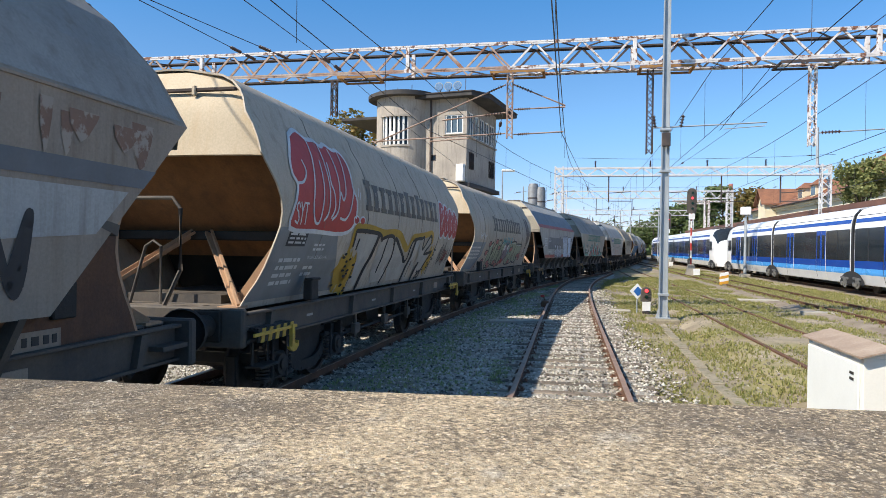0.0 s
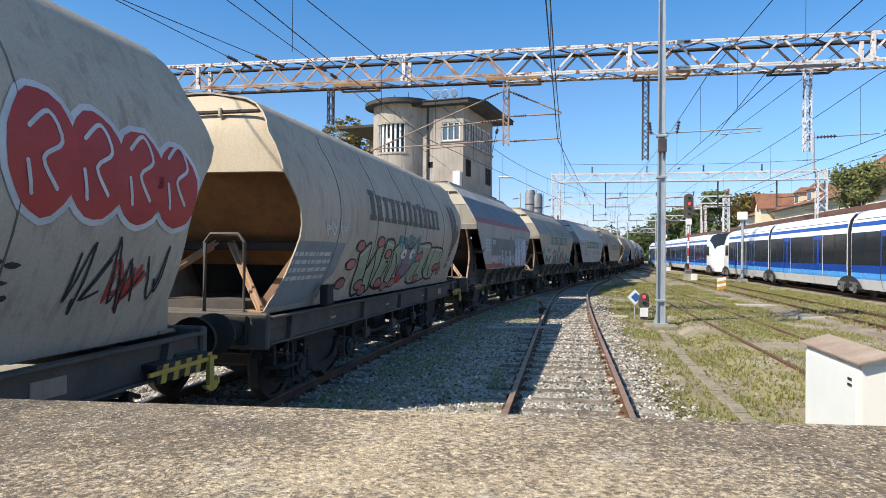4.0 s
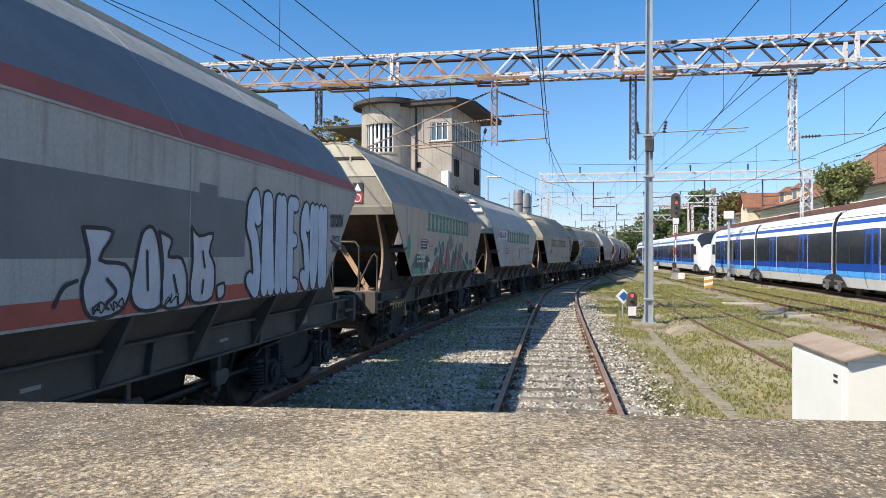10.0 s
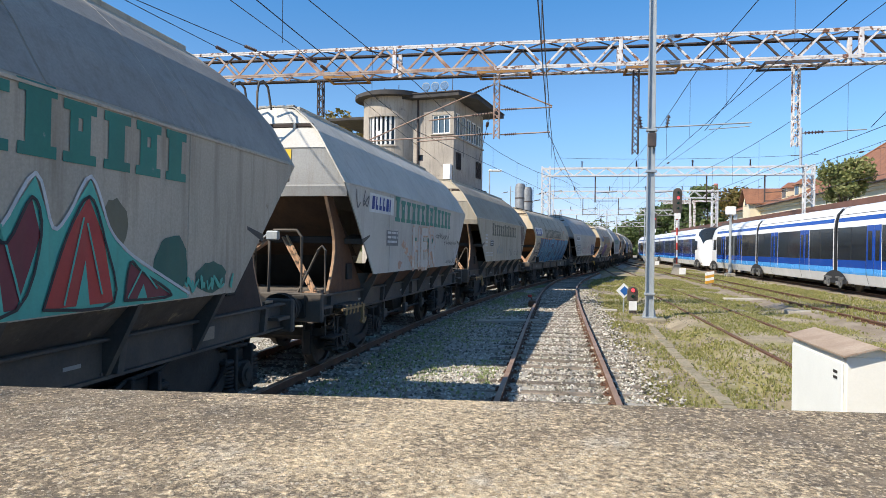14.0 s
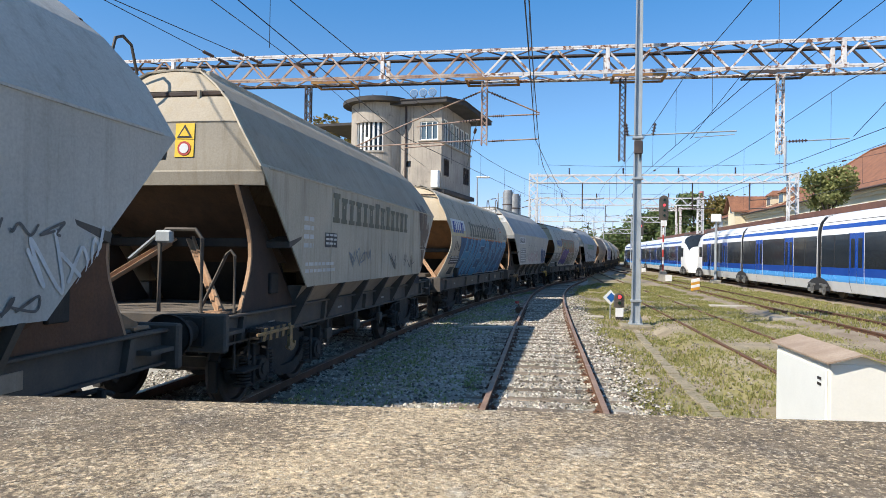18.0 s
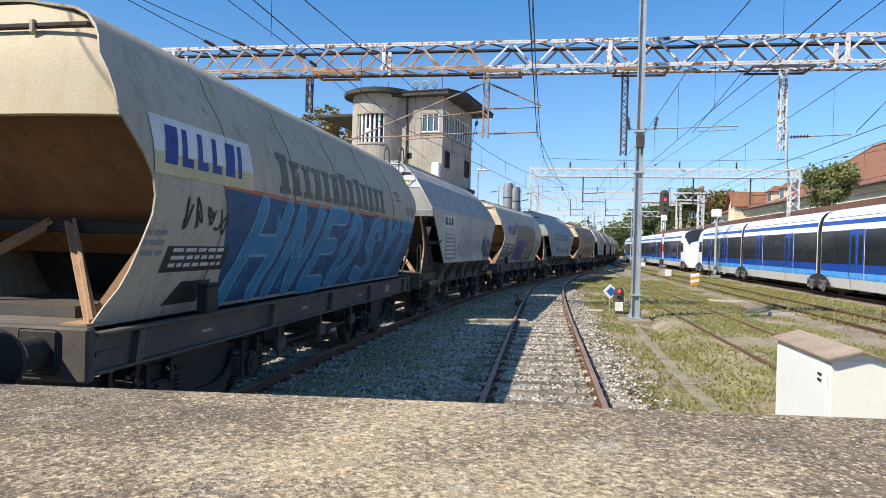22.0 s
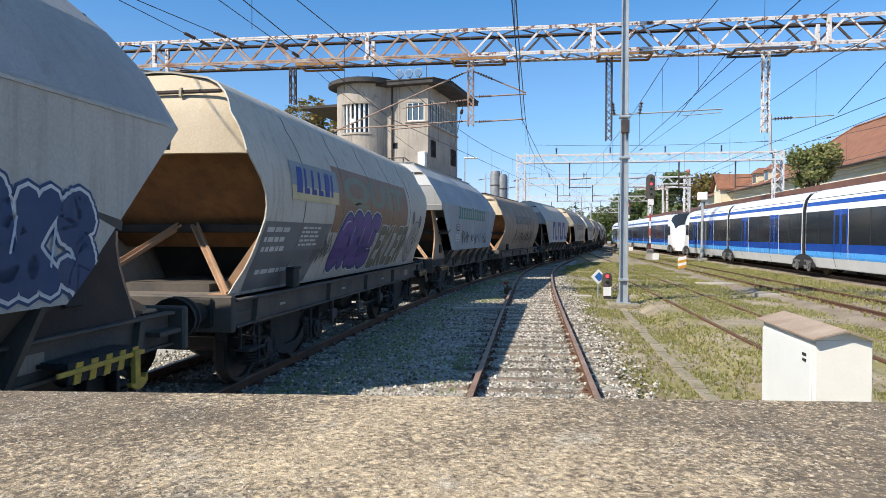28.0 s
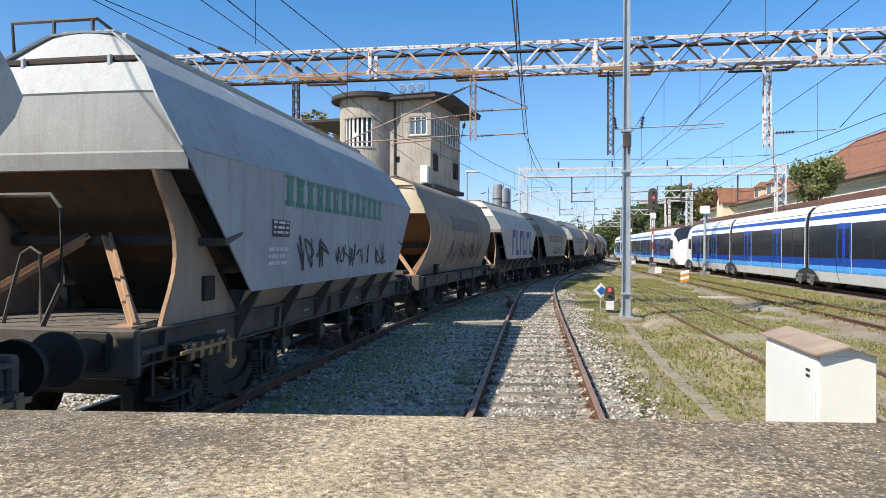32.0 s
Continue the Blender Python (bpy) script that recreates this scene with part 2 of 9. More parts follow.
M_PEBBLE = stone_stuff("pebbles", [(0.34, 0.27, 0.18), (0.42, 0.34, 0.235), (0.46, 0.38, 0.265), (0.62, 0.54, 0.41)])
M_GRASS = leaf_stuff("dry_grass", (0.17, 0.20, 0.05), (0.29, 0.28, 0.085), (0.44, 0.38, 0.17))
M_WEED = leaf_stuff("weeds", (0.20, 0.27, 0.09), (0.29, 0.35, 0.14), (0.42, 0.43, 0.22))
# green lifted so the colour itself holds the haze of distance
M_LEAF = leaf_stuff("haze_lightened_tree_leaves", (0.07, 0.11, 0.04), (0.11, 0.155, 0.05), (0.18, 0.21, 0.075))
M_LEAF_AUTUMN = leaf_stuff("turning_leaves", (0.12, 0.12, 0.03), (0.20, 0.15, 0.04), (0.26, 0.17, 0.05))
M_LEAF_LIGHT = leaf_stuff("olive_leaves", (0.15, 0.18, 0.055), (0.24, 0.26, 0.09), (0.34, 0.33, 0.14))
M_BARK = surface("bark", (0.10, 0.075, 0.05), (0.06, 0.045, 0.03), 4, 0.95, 0, 0.5, 30, 0.8)
M_CONCRETE = aggregate_mat()
M_DUCT = surface("dirty_duct_concrete", (0.33, 0.28, 0.20), (0.22, 0.19, 0.13), 3.0, 0.95, 0, 0.5, 40, 0.5, patch=0.45, patch_colour=(0.16, 0.15, 0.07))
M_PALE_CONCRETE = surface("pale_concrete", (0.44, 0.40, 0.33), (0.33, 0.30, 0.25), 2.0, 0.9, 0, 0.4, 40, 0.4)
M_RENDER = surface("weathered_render", (0.44, 0.385, 0.32), (0.34, 0.30, 0.255), 0.7, 0.92, 0, 0.3, 18, 0.4, streak=0.65, dirt=(0.15, 0.13, 0.115), patch=0.39, patch_colour=(0.24, 0.21, 0.185))
M_YELLOW_WALL = surface("pale_yellow_render", (0.74, 0.65, 0.46), (0.66, 0.57, 0.40), 0.4, 0.9, 0, 0.15, 15, 0.1)
M_TILE = surface("brown_roof_tiles", (0.27, 0.12, 0.065), (0.19, 0.085, 0.05), 1.2, 0.85, 0, 0.4, 9, 0.3)
M_ROOF_DARK = surface("bitumen_roof", (0.04, 0.038, 0.038), (0.065, 0.058, 0.054), 1.5, 0.85)
M_RAIL_SIDE = surface("rusty_rail", (0.17, 0.082, 0.046), (0.10, 0.055, 0.035), 5, 0.85, 0.2, 0.4, 80, 0.3)
M_RAIL_TOP = surface("worn_rail_head", (0.42, 0.36, 0.32), (0.28, 0.20, 0.15), 3, 0.42, 0.8, 0.2, 60, 0.05)
M_RUSTY_HEAD = surface("rusty_rail_head", (0.40, 0.26, 0.18), (0.27, 0.165, 0.11), 3, 0.55, 0.3, 0.3, 60, 0.1)
M_SLEEPER = surface("weathered_sleeper", (0.25, 0.20, 0.15), (0.11, 0.088, 0.065), 3, 0.92, 0, 0.5, 30, 0.5, vary=0.25)
M_STEEL_GREY = surface("grey_painted_steel", (0.42, 0.45, 0.47), (0.33, 0.36, 0.38), 2, 0.55, 0.3, 0.2, 50, 0.1, streak=0.25)
M_GANTRY_WHITE = surface("peeling_white_paint", (0.74, 0.72, 0.70), (0.58, 0.54, 0.52), 2, 0.7, 0, 0.2, 40, 0.2, patch=0.48, patch_colour=(0.20, 0.085, 0.045))
M_FAR_WHITE = surface("worn_white_paint", (0.66, 0.66, 0.66), (0.54, 0.53, 0.52), 2, 0.7, 0, 0.2, 40, 0.1, patch=0.36, patch_colour=(0.26, 0.17, 0.13))
M_TUBE = surface("rust_pink_tube", (0.42, 0.31, 0.25), (0.26, 0.16, 0.11), 4, 0.7, 0.1, 0.3, 40, 0.1)
M_LENS = surface("silvered_lamp_glass", (0.42, 0.45, 0.46), (0.30, 0.33, 0.35), 14, 0.16, 0.8, 0.1, 40, 0.05)
# brown set darker to carry the shade under the overhanging hood
M_INNER = surface("shade_darkened_brown_hopper_end", (0.095, 0.058, 0.034), (0.058, 0.036, 0.024), 1.8, 0.88, 0, 0.3, 40, 0.2, streak=0.5, dirt=(0.03, 0.02, 0.015))
M_GANTRY_RUST = surface("rusted_paint", (0.26, 0.12, 0.07), (0.50, 0.42, 0.36), 1.6, 0.85, 0, 0.35, 40, 0.3, patch=0.38, patch_colour=(0.16, 0.065, 0.035))
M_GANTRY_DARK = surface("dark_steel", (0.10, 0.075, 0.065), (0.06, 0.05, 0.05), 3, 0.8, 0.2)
M_WALK = surface("ochre_rust_plate", (0.36, 0.19, 0.06), (0.22, 0.11, 0.045), 3, 0.85)
M_WIRE = plain("dark_wire", (0.03, 0.03, 0.035), 0.5, 0.5)
M_INSULATOR = plain("brown_porcelain", (0.07, 0.045, 0.04), 0.25)
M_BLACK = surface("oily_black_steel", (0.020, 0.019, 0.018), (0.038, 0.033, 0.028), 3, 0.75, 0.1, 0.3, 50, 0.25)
M_FRAME = surface("dark_underframe_paint", (0.062, 0.055, 0.050), (0.11, 0.09, 0.07), 2, 0.75, 0, 0.3, 45, 0.2, streak=0.3, dirt=(0.13, 0.10, 0.07))
M_RUST = surface("brown_rust", (0.155, 0.075, 0.038), (0.10, 0.052, 0.032), 2, 0.9, 0, 0.35, 40, 0.3, streak=0.4, dirt=(0.05, 0.035, 0.028))
M_OCHRE = surface("ochre_dusty_steel", (0.27, 0.13, 0.05), (0.18, 0.088, 0.036), 1.5, 0.88, 0, 0.3, 40, 0.2, streak=0.5, dirt=(0.09, 0.05, 0.03))
M_HOPPER = surface("sooty_hopper_plate", (0.15, 0.115, 0.085), (0.085, 0.068, 0.055), 1.6, 0.85, 0, 0.3, 40, 0.2, streak=0.5, dirt=(0.05, 0.04, 0.032), patch=0.40, patch_colour=(0.24, 0.18, 0.12))
M_WING = surface("dark_rust", (0.065, 0.042, 0.032), (0.042, 0.03, 0.025), 2, 0.85, 0, 0.3, 40, 0.2, streak=0.3, dirt=(0.03, 0.022, 0.018))
M_WEB = surface("brown_primer", (0.33, 0.195, 0.11), (0.24, 0.14, 0.08), 2.5, 0.85, 0, 0.25, 40, 0.15, streak=0.3)
M_DECK = surface("dirty_deck_plate", (0.17, 0.14, 0.11), (0.11, 0.095, 0.08), 2.5, 0.88, 0, 0.3, 40, 0.2)
M_TAN = surface("tan_primer", (0.46, 0.29, 0.175), (0.36, 0.22, 0.13), 2.5, 0.85, 0, 0.25, 40, 0.15, streak=0.3)
M_WHEEL = surface("wheel_steel", (0.10, 0.085, 0.075), (0.06, 0.05, 0.045), 4, 0.6, 0.5)
M_YELLOW = surface("worn_yellow_paint", (0.62, 0.40, 0.05), (0.45, 0.29, 0.06), 8, 0.7, 0, 0.3)
M_YELLOW_OLD = surface("dusty_yellow_paint", (0.36, 0.23, 0.09), (0.20, 0.14, 0.08), 8, 0.8, 0, 0.4, patch=0.42, patch_colour=(0.06, 0.05, 0.04))
M_WHITE = surface("white_paint", (0.80, 0.79, 0.76), (0.72, 0.71, 0.68), 3, 0.6, 0, 0.1)
M_CABINET = surface("cream_cabinet_paint", (0.80, 0.77, 0.69), (0.76, 0.73, 0.65), 3, 0.5, 0, 0.06, 60, 0.03)
M_CABINET_DOOR = surface("pale_grey_cabinet_door", (0.74, 0.76, 0.74), (0.70, 0.72, 0.70), 3, 0.5, 0, 0.06, 60, 0.03)
M_LID = surface("rust_stained_lid", (0.42, 0.33, 0.25), (0.30, 0.22, 0.16), 2.5, 0.7, 0, 0.3)
M_RED = plain("red_paint", (0.50, 0.05, 0.035))
M_BLUE_SIGN = plain("blue_sign", (0.02, 0.13, 0.42))
M_RED_LAMP = plain("red_signal_lamp", (0.9, 0.04, 0.05), 0.3, 0, 2.0)
M_GREEN_GLASS = plain("dark_green_lens", (0.01, 0.04, 0.03), 0.1)
M_GLASS = plain("dark_window_glass", (0.02, 0.025, 0.03), 0.06)
M_SKY_GLASS = plain("bluish_window_glass", (0.10, 0.14, 0.17), 0.06)
M_EMU_WHITE = surface("glossy_white_coach_paint", (0.82, 0.82, 0.82), (0.78, 0.78, 0.78), 1, 0.22, 0, 0.03, 30, 0.0)
M_EMU_BLUE = surface("glossy_blue_coach_paint", (0.010, 0.065, 0.34), (0.009, 0.055, 0.30), 1, 0.22, 0, 0.03, 30, 0.0)
M_EMU_LIGHT = surface("light_blue_coach_paint", (0.08, 0.36, 0.80), (0.07, 0.32, 0.74), 1, 0.25, 0, 0.03, 30, 0.0)
M_EMU_GREY = surface("pale_grey_skirt_paint", (0.62, 0.63, 0.64), (0.55, 0.56, 0.57), 1, 0.35, 0, 0.1, 30, 0.0)
M_RUBBER = plain("black_bellows", (0.025, 0.025, 0.027), 0.7)


# ---- building helpers ----
class Geo:
    """Collects vertices and faces of one mesh."""

    def __init__(self):
        self.v, self.f = [], []

    def add(self, verts, faces):
        k = len(self.v)
        self.v.extend(tuple(p) for p in verts)
        self.f.extend(tuple(i + k for i in q) for q in faces)
        return self

    def box(self, x0, x1, y0, y1, z0, z1, b=0.0):
        if b <= 0:
            p = [(x, y, z) for x in (x0, x1) for y in (y0, y1) for z in (z0, z1)]
            return self.add(p, [(0, 1, 3, 2), (4, 6, 7, 5), (0, 4, 5, 1), (2, 3, 7, 6), (0, 2, 6, 4), (1, 5, 7, 3)])
        c, h = ((x0 + x1) / 2, (y0 + y1) / 2, (z0 + z1) / 2), (abs(x1 - x0) / 2, abs(y1 - y0) / 2, abs(z1 - z0) / 2)
        verts, idx = [], {}
        for s in [(a, e, d) for a in (-1, 1) for e in (-1, 1) for d in (-1, 1)]:
            for ax in range(3):
                p = [c[k] + s[k] * (h[k] if k == ax else h[k] - b) for k in range(3)]
                idx[s, ax] = len(verts)
                verts.append(p)
        faces = []
        for ax in range(3):
            o = [k for k in range(3) if k != ax]
            for sg in (-1, 1):
                q = []
                for a, e in ((-1, -1), (1, -1), (1, 1), (-1, 1)):
                    s = [0, 0, 0]
                    s[ax], s[o[0]], s[o[1]] = sg, a, e
                    q.append(idx[tuple(s), ax])
                flip = (sg > 0) == (ax == 1)
                faces.append(tuple(reversed(q)) if flip else tuple(q))
            for a in (-1, 1):
                for e in (-1, 1):
                    s0, s1 = [0, 0, 0], [0, 0, 0]
                    s0[ax], s1[ax] = -1, 1
                    s0[o[0]] = s1[o[0]] = a
                    s0[o[1]] = s1[o[1]] = e
                    faces.append((idx[tuple(s0), o[0]], idx[tuple(s1), o[0]], idx[tuple(s1), o[1]], idx[tuple(s0), o[1]]))
        for s in [(a, e, d) for a in (-1, 1) for e in (-1, 1) for d in (-1, 1)]:
            faces.append((idx[s, 0], idx[s, 1], idx[s, 2]))
        return self.add(verts, faces)

    def prism(self, poly, a, b, plane="xz"):
        """A flat polygon drawn in a plane and carried from a to b along the third axis."""
        place = {"xz": lambda u, w, d: (u, d, w), "yz": lambda u, w, d: (d, u, w), "xy": lambda u, w, d: (u, w, d)}[plane]
        n = len(poly)
        v = [place(u, w, a) for u, w in poly] + [place(u, w, b) for u, w in poly]
        return self.add(v, [tuple(range(n)), tuple(reversed(range(n, 2 * n)))] + [(i, i + n, (i + 1) % n + n, (i + 1) % n) for i in range(n)])

    def tube(self, pts, r, n=6, cap=True):
        """A round bar along a line of points; r is one radius or one for each point."""
        pts = [Vector(p) for p in pts]
        rings = []
        for i, p in enumerate(pts):
            t = (pts[min(i + 1, len(pts) - 1)] - pts[max(i - 1, 0)]).normalized()
            a = t.cross(Vector((0, 0, 1)))
            if a.length < 1e-3:
                a = t.cross(Vector((1, 0, 0)))
            a.normalize()
            e = t.cross(a)
            ri = r[i] if isinstance(r, (list, tuple)) else r
            rings.append([p + (a * math.cos(2 * math.pi * k / n) + e * math.sin(2 * math.pi * k / n)) * ri for k in range(n)])
        v = [q for g in rings for q in g]
        f = [(i * n + k, i * n + (k + 1) % n, (i + 1) * n + (k + 1) % n, (i + 1) * n + k) for i in range(len(pts) - 1) for k in range(n)]
        if cap:
            f += [tuple(reversed(range(n))), tuple(range((len(pts) - 1) * n, len(pts) * n))]
        return self.add(v, f)

    def bar(self, p, q, w, h=None):
        """A straight bar of square section from p to q."""
        p, q = Vector(p), Vector(q)
        h = h or w
        t = (q - p).normalized()
        a = t.cross(Vector((0, 0, 1)))
        if a.length < 1e-3:
            a = Vector((1, 0, 0))
        a.normalize()
        e = a.cross(t)
        c = [(-1, -1), (1, -1), (1, 1), (-1, 1)]
        v = [o + a * (s * w / 2) + e * (u * h / 2) for o in (p, q) for s, u in c]
        return self.add(v, [(0, 1, 2, 3), (7, 6, 5, 4), (0, 4, 5, 1), (1, 5, 6, 2), (2, 6, 7, 3), (3, 7, 4, 0)])

    def loft(self, rings, close=True):
        n = len(rings[0])
        v = [p for r in rings for p in r]
        m = n if close else n - 1
        return self.add(v, [(i * n + k, i * n + (k + 1) % n, (i + 1) * n + (k + 1) % n, (i + 1) * n + k) for i in range(len(rings) - 1) for k in range(m)])

    def disc(self, c, r, axis="x", n=16, depth=0.02):
        a = {"x": ((0, 1, 0), (0, 0, 1), (1, 0, 0)), "y": ((1, 0, 0), (0, 0, 1), (0, 1, 0)), "z": ((1, 0, 0), (0, 1, 0), (0, 0, 1))}[axis]
        c, u, w, d = Vector(c), Vector(a[0]), Vector(a[1]), Vector(a[2]) * depth / 2
        ring = [u * math.cos(2 * math.pi * k / n) * r + w * math.sin(2 * math.pi * k / n) * r for k in range(n)]
        v = [c + p - d for p in ring] + [c + p + d for p in ring]
        return self.add(v, [tuple(range(n)), tuple(reversed(range(n, 2 * n)))] + [(k, n + k, n + (k + 1) % n, (k + 1) % n) for k in range(n)])

    def mesh(self, name, smooth=35):
        me = bpy.data.meshes.new(name)
        me.from_pydata(self.v, [], self.f)
        bm = bmesh.new()
        bm.from_mesh(me)
        bmesh.ops.recalc_face_normals(bm, faces=bm.faces)
        bm.to_mesh(me)
        bm.free()
        if smooth:
            me.polygons.foreach_set("use_smooth", [True] * len(me.polygons))
            me.set_sharp_from_angle(angle=radians(smooth))
        return me


def part(name, g, material, parent, label="", smooth=35):
    """Links one mesh as one object under a thing or a part. g: a Geo or a finished mesh."""
    me = g.mesh(name, smooth) if isinstance(g, Geo) else g
    if not me.materials:
        me.materials.append(material)
    ob = new(name, me)
    ob.parent = parent
    if label:
        ob["label"] = label
    return ob


def thing(name, label, category, m=None, group="", kind=""):
    ob = new(name)
    ob.empty_display_size = 0.3
    if m is not None:
        ob.matrix_world = m
    return tagged(ob, label, category, group, kind)


def whole(name, g, material, label="", category="", m=None, group="", kind="", smooth=35):
    ob = part(name, g, material, None, "", smooth)
    if m is not None:
        ob.matrix_world = m
    return tagged(ob, label, category, group, kind)


# ---- the plan: track lines ----
# how far each track leans to the right for each metre ahead
TRACK_Y = np.arange(-300.0, 420.0, 0.25)


def line_x(knots, leans, x_at_zero):
    s = np.interp(TRACK_Y, knots, leans)
    x = np.concatenate([[0], np.cumsum((s[1:] + s[:-1]) / 2 * 0.25)])
    return x - np.interp(0, TRACK_Y, x) + x_at_zero


MAIN_X = line_x([-300, -20, 6, 14, 22, 30, 40, 52, 62, 80, 120, 200, 420], [.14, .14, .173, .209, .263, .313, .368, .40, .34, .32, .30, .2, .2], -4.667)
MAIN_S = np.concatenate([[0], np.cumsum(np.hypot(np.diff(MAIN_X), 0.25))])
MAIN_S -= np.interp(0, TRACK_Y, MAIN_S)
SIDING_X = line_x([-300, 8, 14, 19, 23, 30, 38, 46, 420], [.168, .168, .165, .170, .175, .19, .25, .31, .31], 0.02)
YARD_LEAN = 0.178
YARD_X0 = {"c": 4.6, "d": 9.4, "e": 15.0, "f": -10.0, "g": -15.0}


def main_at(s):
    y = np.interp(s, MAIN_S, TRACK_Y)
    return Vector((np.interp(y, TRACK_Y, MAIN_X), y, 0))


def yard(x0, y):
    return x0 + YARD_LEAN * y


# ---- ground, ballast, platform ----
def sheet(name, left, right, ys, z, material, label, category, under=0.12):
    """A strip of ground between two lines, with a sloping shoulder on both sides."""
    g = Geo()
    rings = []
    for y in ys:
        a, b = left(y), right(y)
        wob = 0.08 * math.sin(y * 1.3) + 0.05 * math.sin(y * 3.1)
        rings.append([(a - 0.35 + wob, y, z - under), (a + wob, y, z), (a * 0.67 + b * 0.33, y, z + 0.012), (a * 0.33 + b * 0.67, y, z + 0.008), (b - wob, y, z), (b + 0.35 - wob, y, z - under)])
    g.loft(rings, False)
    return whole(name, g, material, label, category, kind="structure", smooth=60)


M_YARD_BED = ground_mat("brown_yard_ballast", (0.20, 0.155, 0.11), (0.30, 0.25, 0.19), (0.13, 0.13, 0.04), (0.24, 0.22, 0.085), 0.06)
g = Geo()
g.add([(-1500, -1500, -0.21), (1500, -1500, -0.21), (1500, 3000, -0.21), (-1500, 3000, -0.21)], [(0, 1, 2, 3)])
whole("ground", g, M_GROUND, "dry yellow-green turf with bare gravelly earth", "ground", kind="structure")

at_main = lambda y: float(np.interp(y, TRACK_Y, MAIN_X))
at_siding = lambda y: float(np.interp(y, TRACK_Y, SIDING_X))
sheet("ballast_bed_main", lambda y: at_main(y) - 2.3, lambda y: max(at_siding(y) + 1.15, at_main(y) + 2.0),
      [-60, -30, -10, 0] + list(np.arange(1.5, 60, 1.5)) + [70, 90, 130, 200], -0.15, M_BALLAST, "grey limestone ballast with weeds", "ballast")
for tr in "cde":
    sheet("ballast_bed_" + tr, lambda y: yard(YARD_X0[tr], y) - 1.35, lambda y: yard(YARD_X0[tr], y) + 1.35, list(np.arange(-20, 60, 2.5)) + [80, 120, 260], {"c": -0.055, "d": -0.118, "e": -0.150}[tr], M_GROUND if tr == "c" else M_YARD_BED,
          "weedy dirty ballast bed", "ballast", 0.16 if tr == "c" else 0.1)

EDGE = ((-0.846, 1.276), (0.76, 1.147))
edge_y = lambda x: EDGE[0][1] + (x - EDGE[0][0]) * (EDGE[1][1] - EDGE[0][1]) / (EDGE[1][0] - EDGE[0][0])
WALL_Z = 1.624
end_wall = thing("end_wall", "broad concrete wall closing the siding, with a rough pebbly worn top", "wall", kind="structure")
part("wall_body", Geo().prism([(-2.5, edge_y(-2.5)), (3.2, edge_y(3.2)), (3.2, 0.42), (-2.5, 0.42)], -0.35, WALL_Z - 0.05, "xy"), M_PALE_CONCRETE, end_wall)
part("coping", Geo().prism([(-2.52, edge_y(-2.52)), (3.22, edge_y(3.22)), (3.22, 0.40), (-2.52, 0.40)], WALL_Z - 0.05, WALL_Z, "xy"), M_CONCRETE, end_wall, "rough coping with exposed pebbles")
landing = thing("yard_landing", "low concrete standing area behind the wall", "platform", kind="structure")
part("slab", Geo().box(-2.5, 9.0, -14.0, 0.40, -0.35, 0.32), M_PALE_CONCRETE, landing)


# rails and sleepers
def rail_geo(fx, off, ys, head_only=False):
    """The section of one rail carried along a track line, foot, web and head."""
    sec = [(-0.036, -0.012), (-0.036, 0.0), (0.036, 0.0), (0.036, -0.012)] if head_only else \
        [(-0.055, -0.155), (-0.055, -0.142), (-0.012, -0.125), (-0.010, -0.045), (-0.035, -0.035), (-0.035, -0.010), (0.035, -0.010), (0.035, -0.035), (0.010, -0.045), (0.012, -0.125), (0.055, -0.142), (0.055, -0.155)]
    rings = []
    for y in ys:
        d = (fx(y + 0.2) - fx(y - 0.2)) / 0.4
        n = math.hypot(1, d)
        rings.append([(fx(y) + (off + u) / n, y - (off + u) * d / n, w) for u, w in sec])
    return Geo().loft(rings)


SLEEPER_Y = {}
SLEEPER = Geo().box(-1.25, 1.25, -0.125, 0.125, -0.28, -0.132, 0.02).mesh("sleeper", 0)
SLEEPER.materials.append(M_SLEEPER)
FASTENER = Geo().box(-0.12, 0.12, -0.07, 0.07, -0.135, -0.118, 0.006).box(-0.10, -0.07, -0.03, 0.03, -0.12, -0.085).box(0.07, 0.10, -0.03, 0.03, -0.12, -0.085).mesh("fastener", 0)
FASTENER.materials.append(M_RAIL_SIDE)


def track(name, fx, y0, y1, step, sleepers, label, pitch=0.62, head=M_RUSTY_HEAD):
    t = thing(name, label, "railway track", kind="structure")
    ys = list(np.arange(y0, y1, step)) + [y1]
    for s in (-0.752, 0.752):
        r = part("rail", rail_geo(fx, s, ys), M_RAIL_SIDE, t, smooth=0)
        part("rail_head", rail_geo(fx, s, ys, True), head, r, "worn running surface", smooth=0)
    y = sleepers[0]
    rnd = random.Random(name)
    while y < sleepers[1]:
        d = (fx(y + 0.2) - fx(y - 0.2)) / 0.4
        o = part("sleeper", SLEEPER, M_SLEEPER, t)
        o.matrix_local = pose(fx(y) + rnd.uniform(-0.04, 0.04), y, rnd.uniform(-0.015, 0.008), 0, 0, -math.degrees(math.atan(d)) + rnd.uniform(-1.2, 1.2))
        if y < 26:
            for s in (-0.752, 0.752):
                f = part("fastener", FASTENER, M_RAIL_SIDE, t)
                f.matrix_local = pose(fx(y) + s / math.hypot(1, d), y - s * d, 0, 0, 0, -math.degrees(math.atan(d)))
        SLEEPER_Y.setdefault(name, []).append(y)
        y += pitch + rnd.uniform(-0.03, 0.03)
    return t


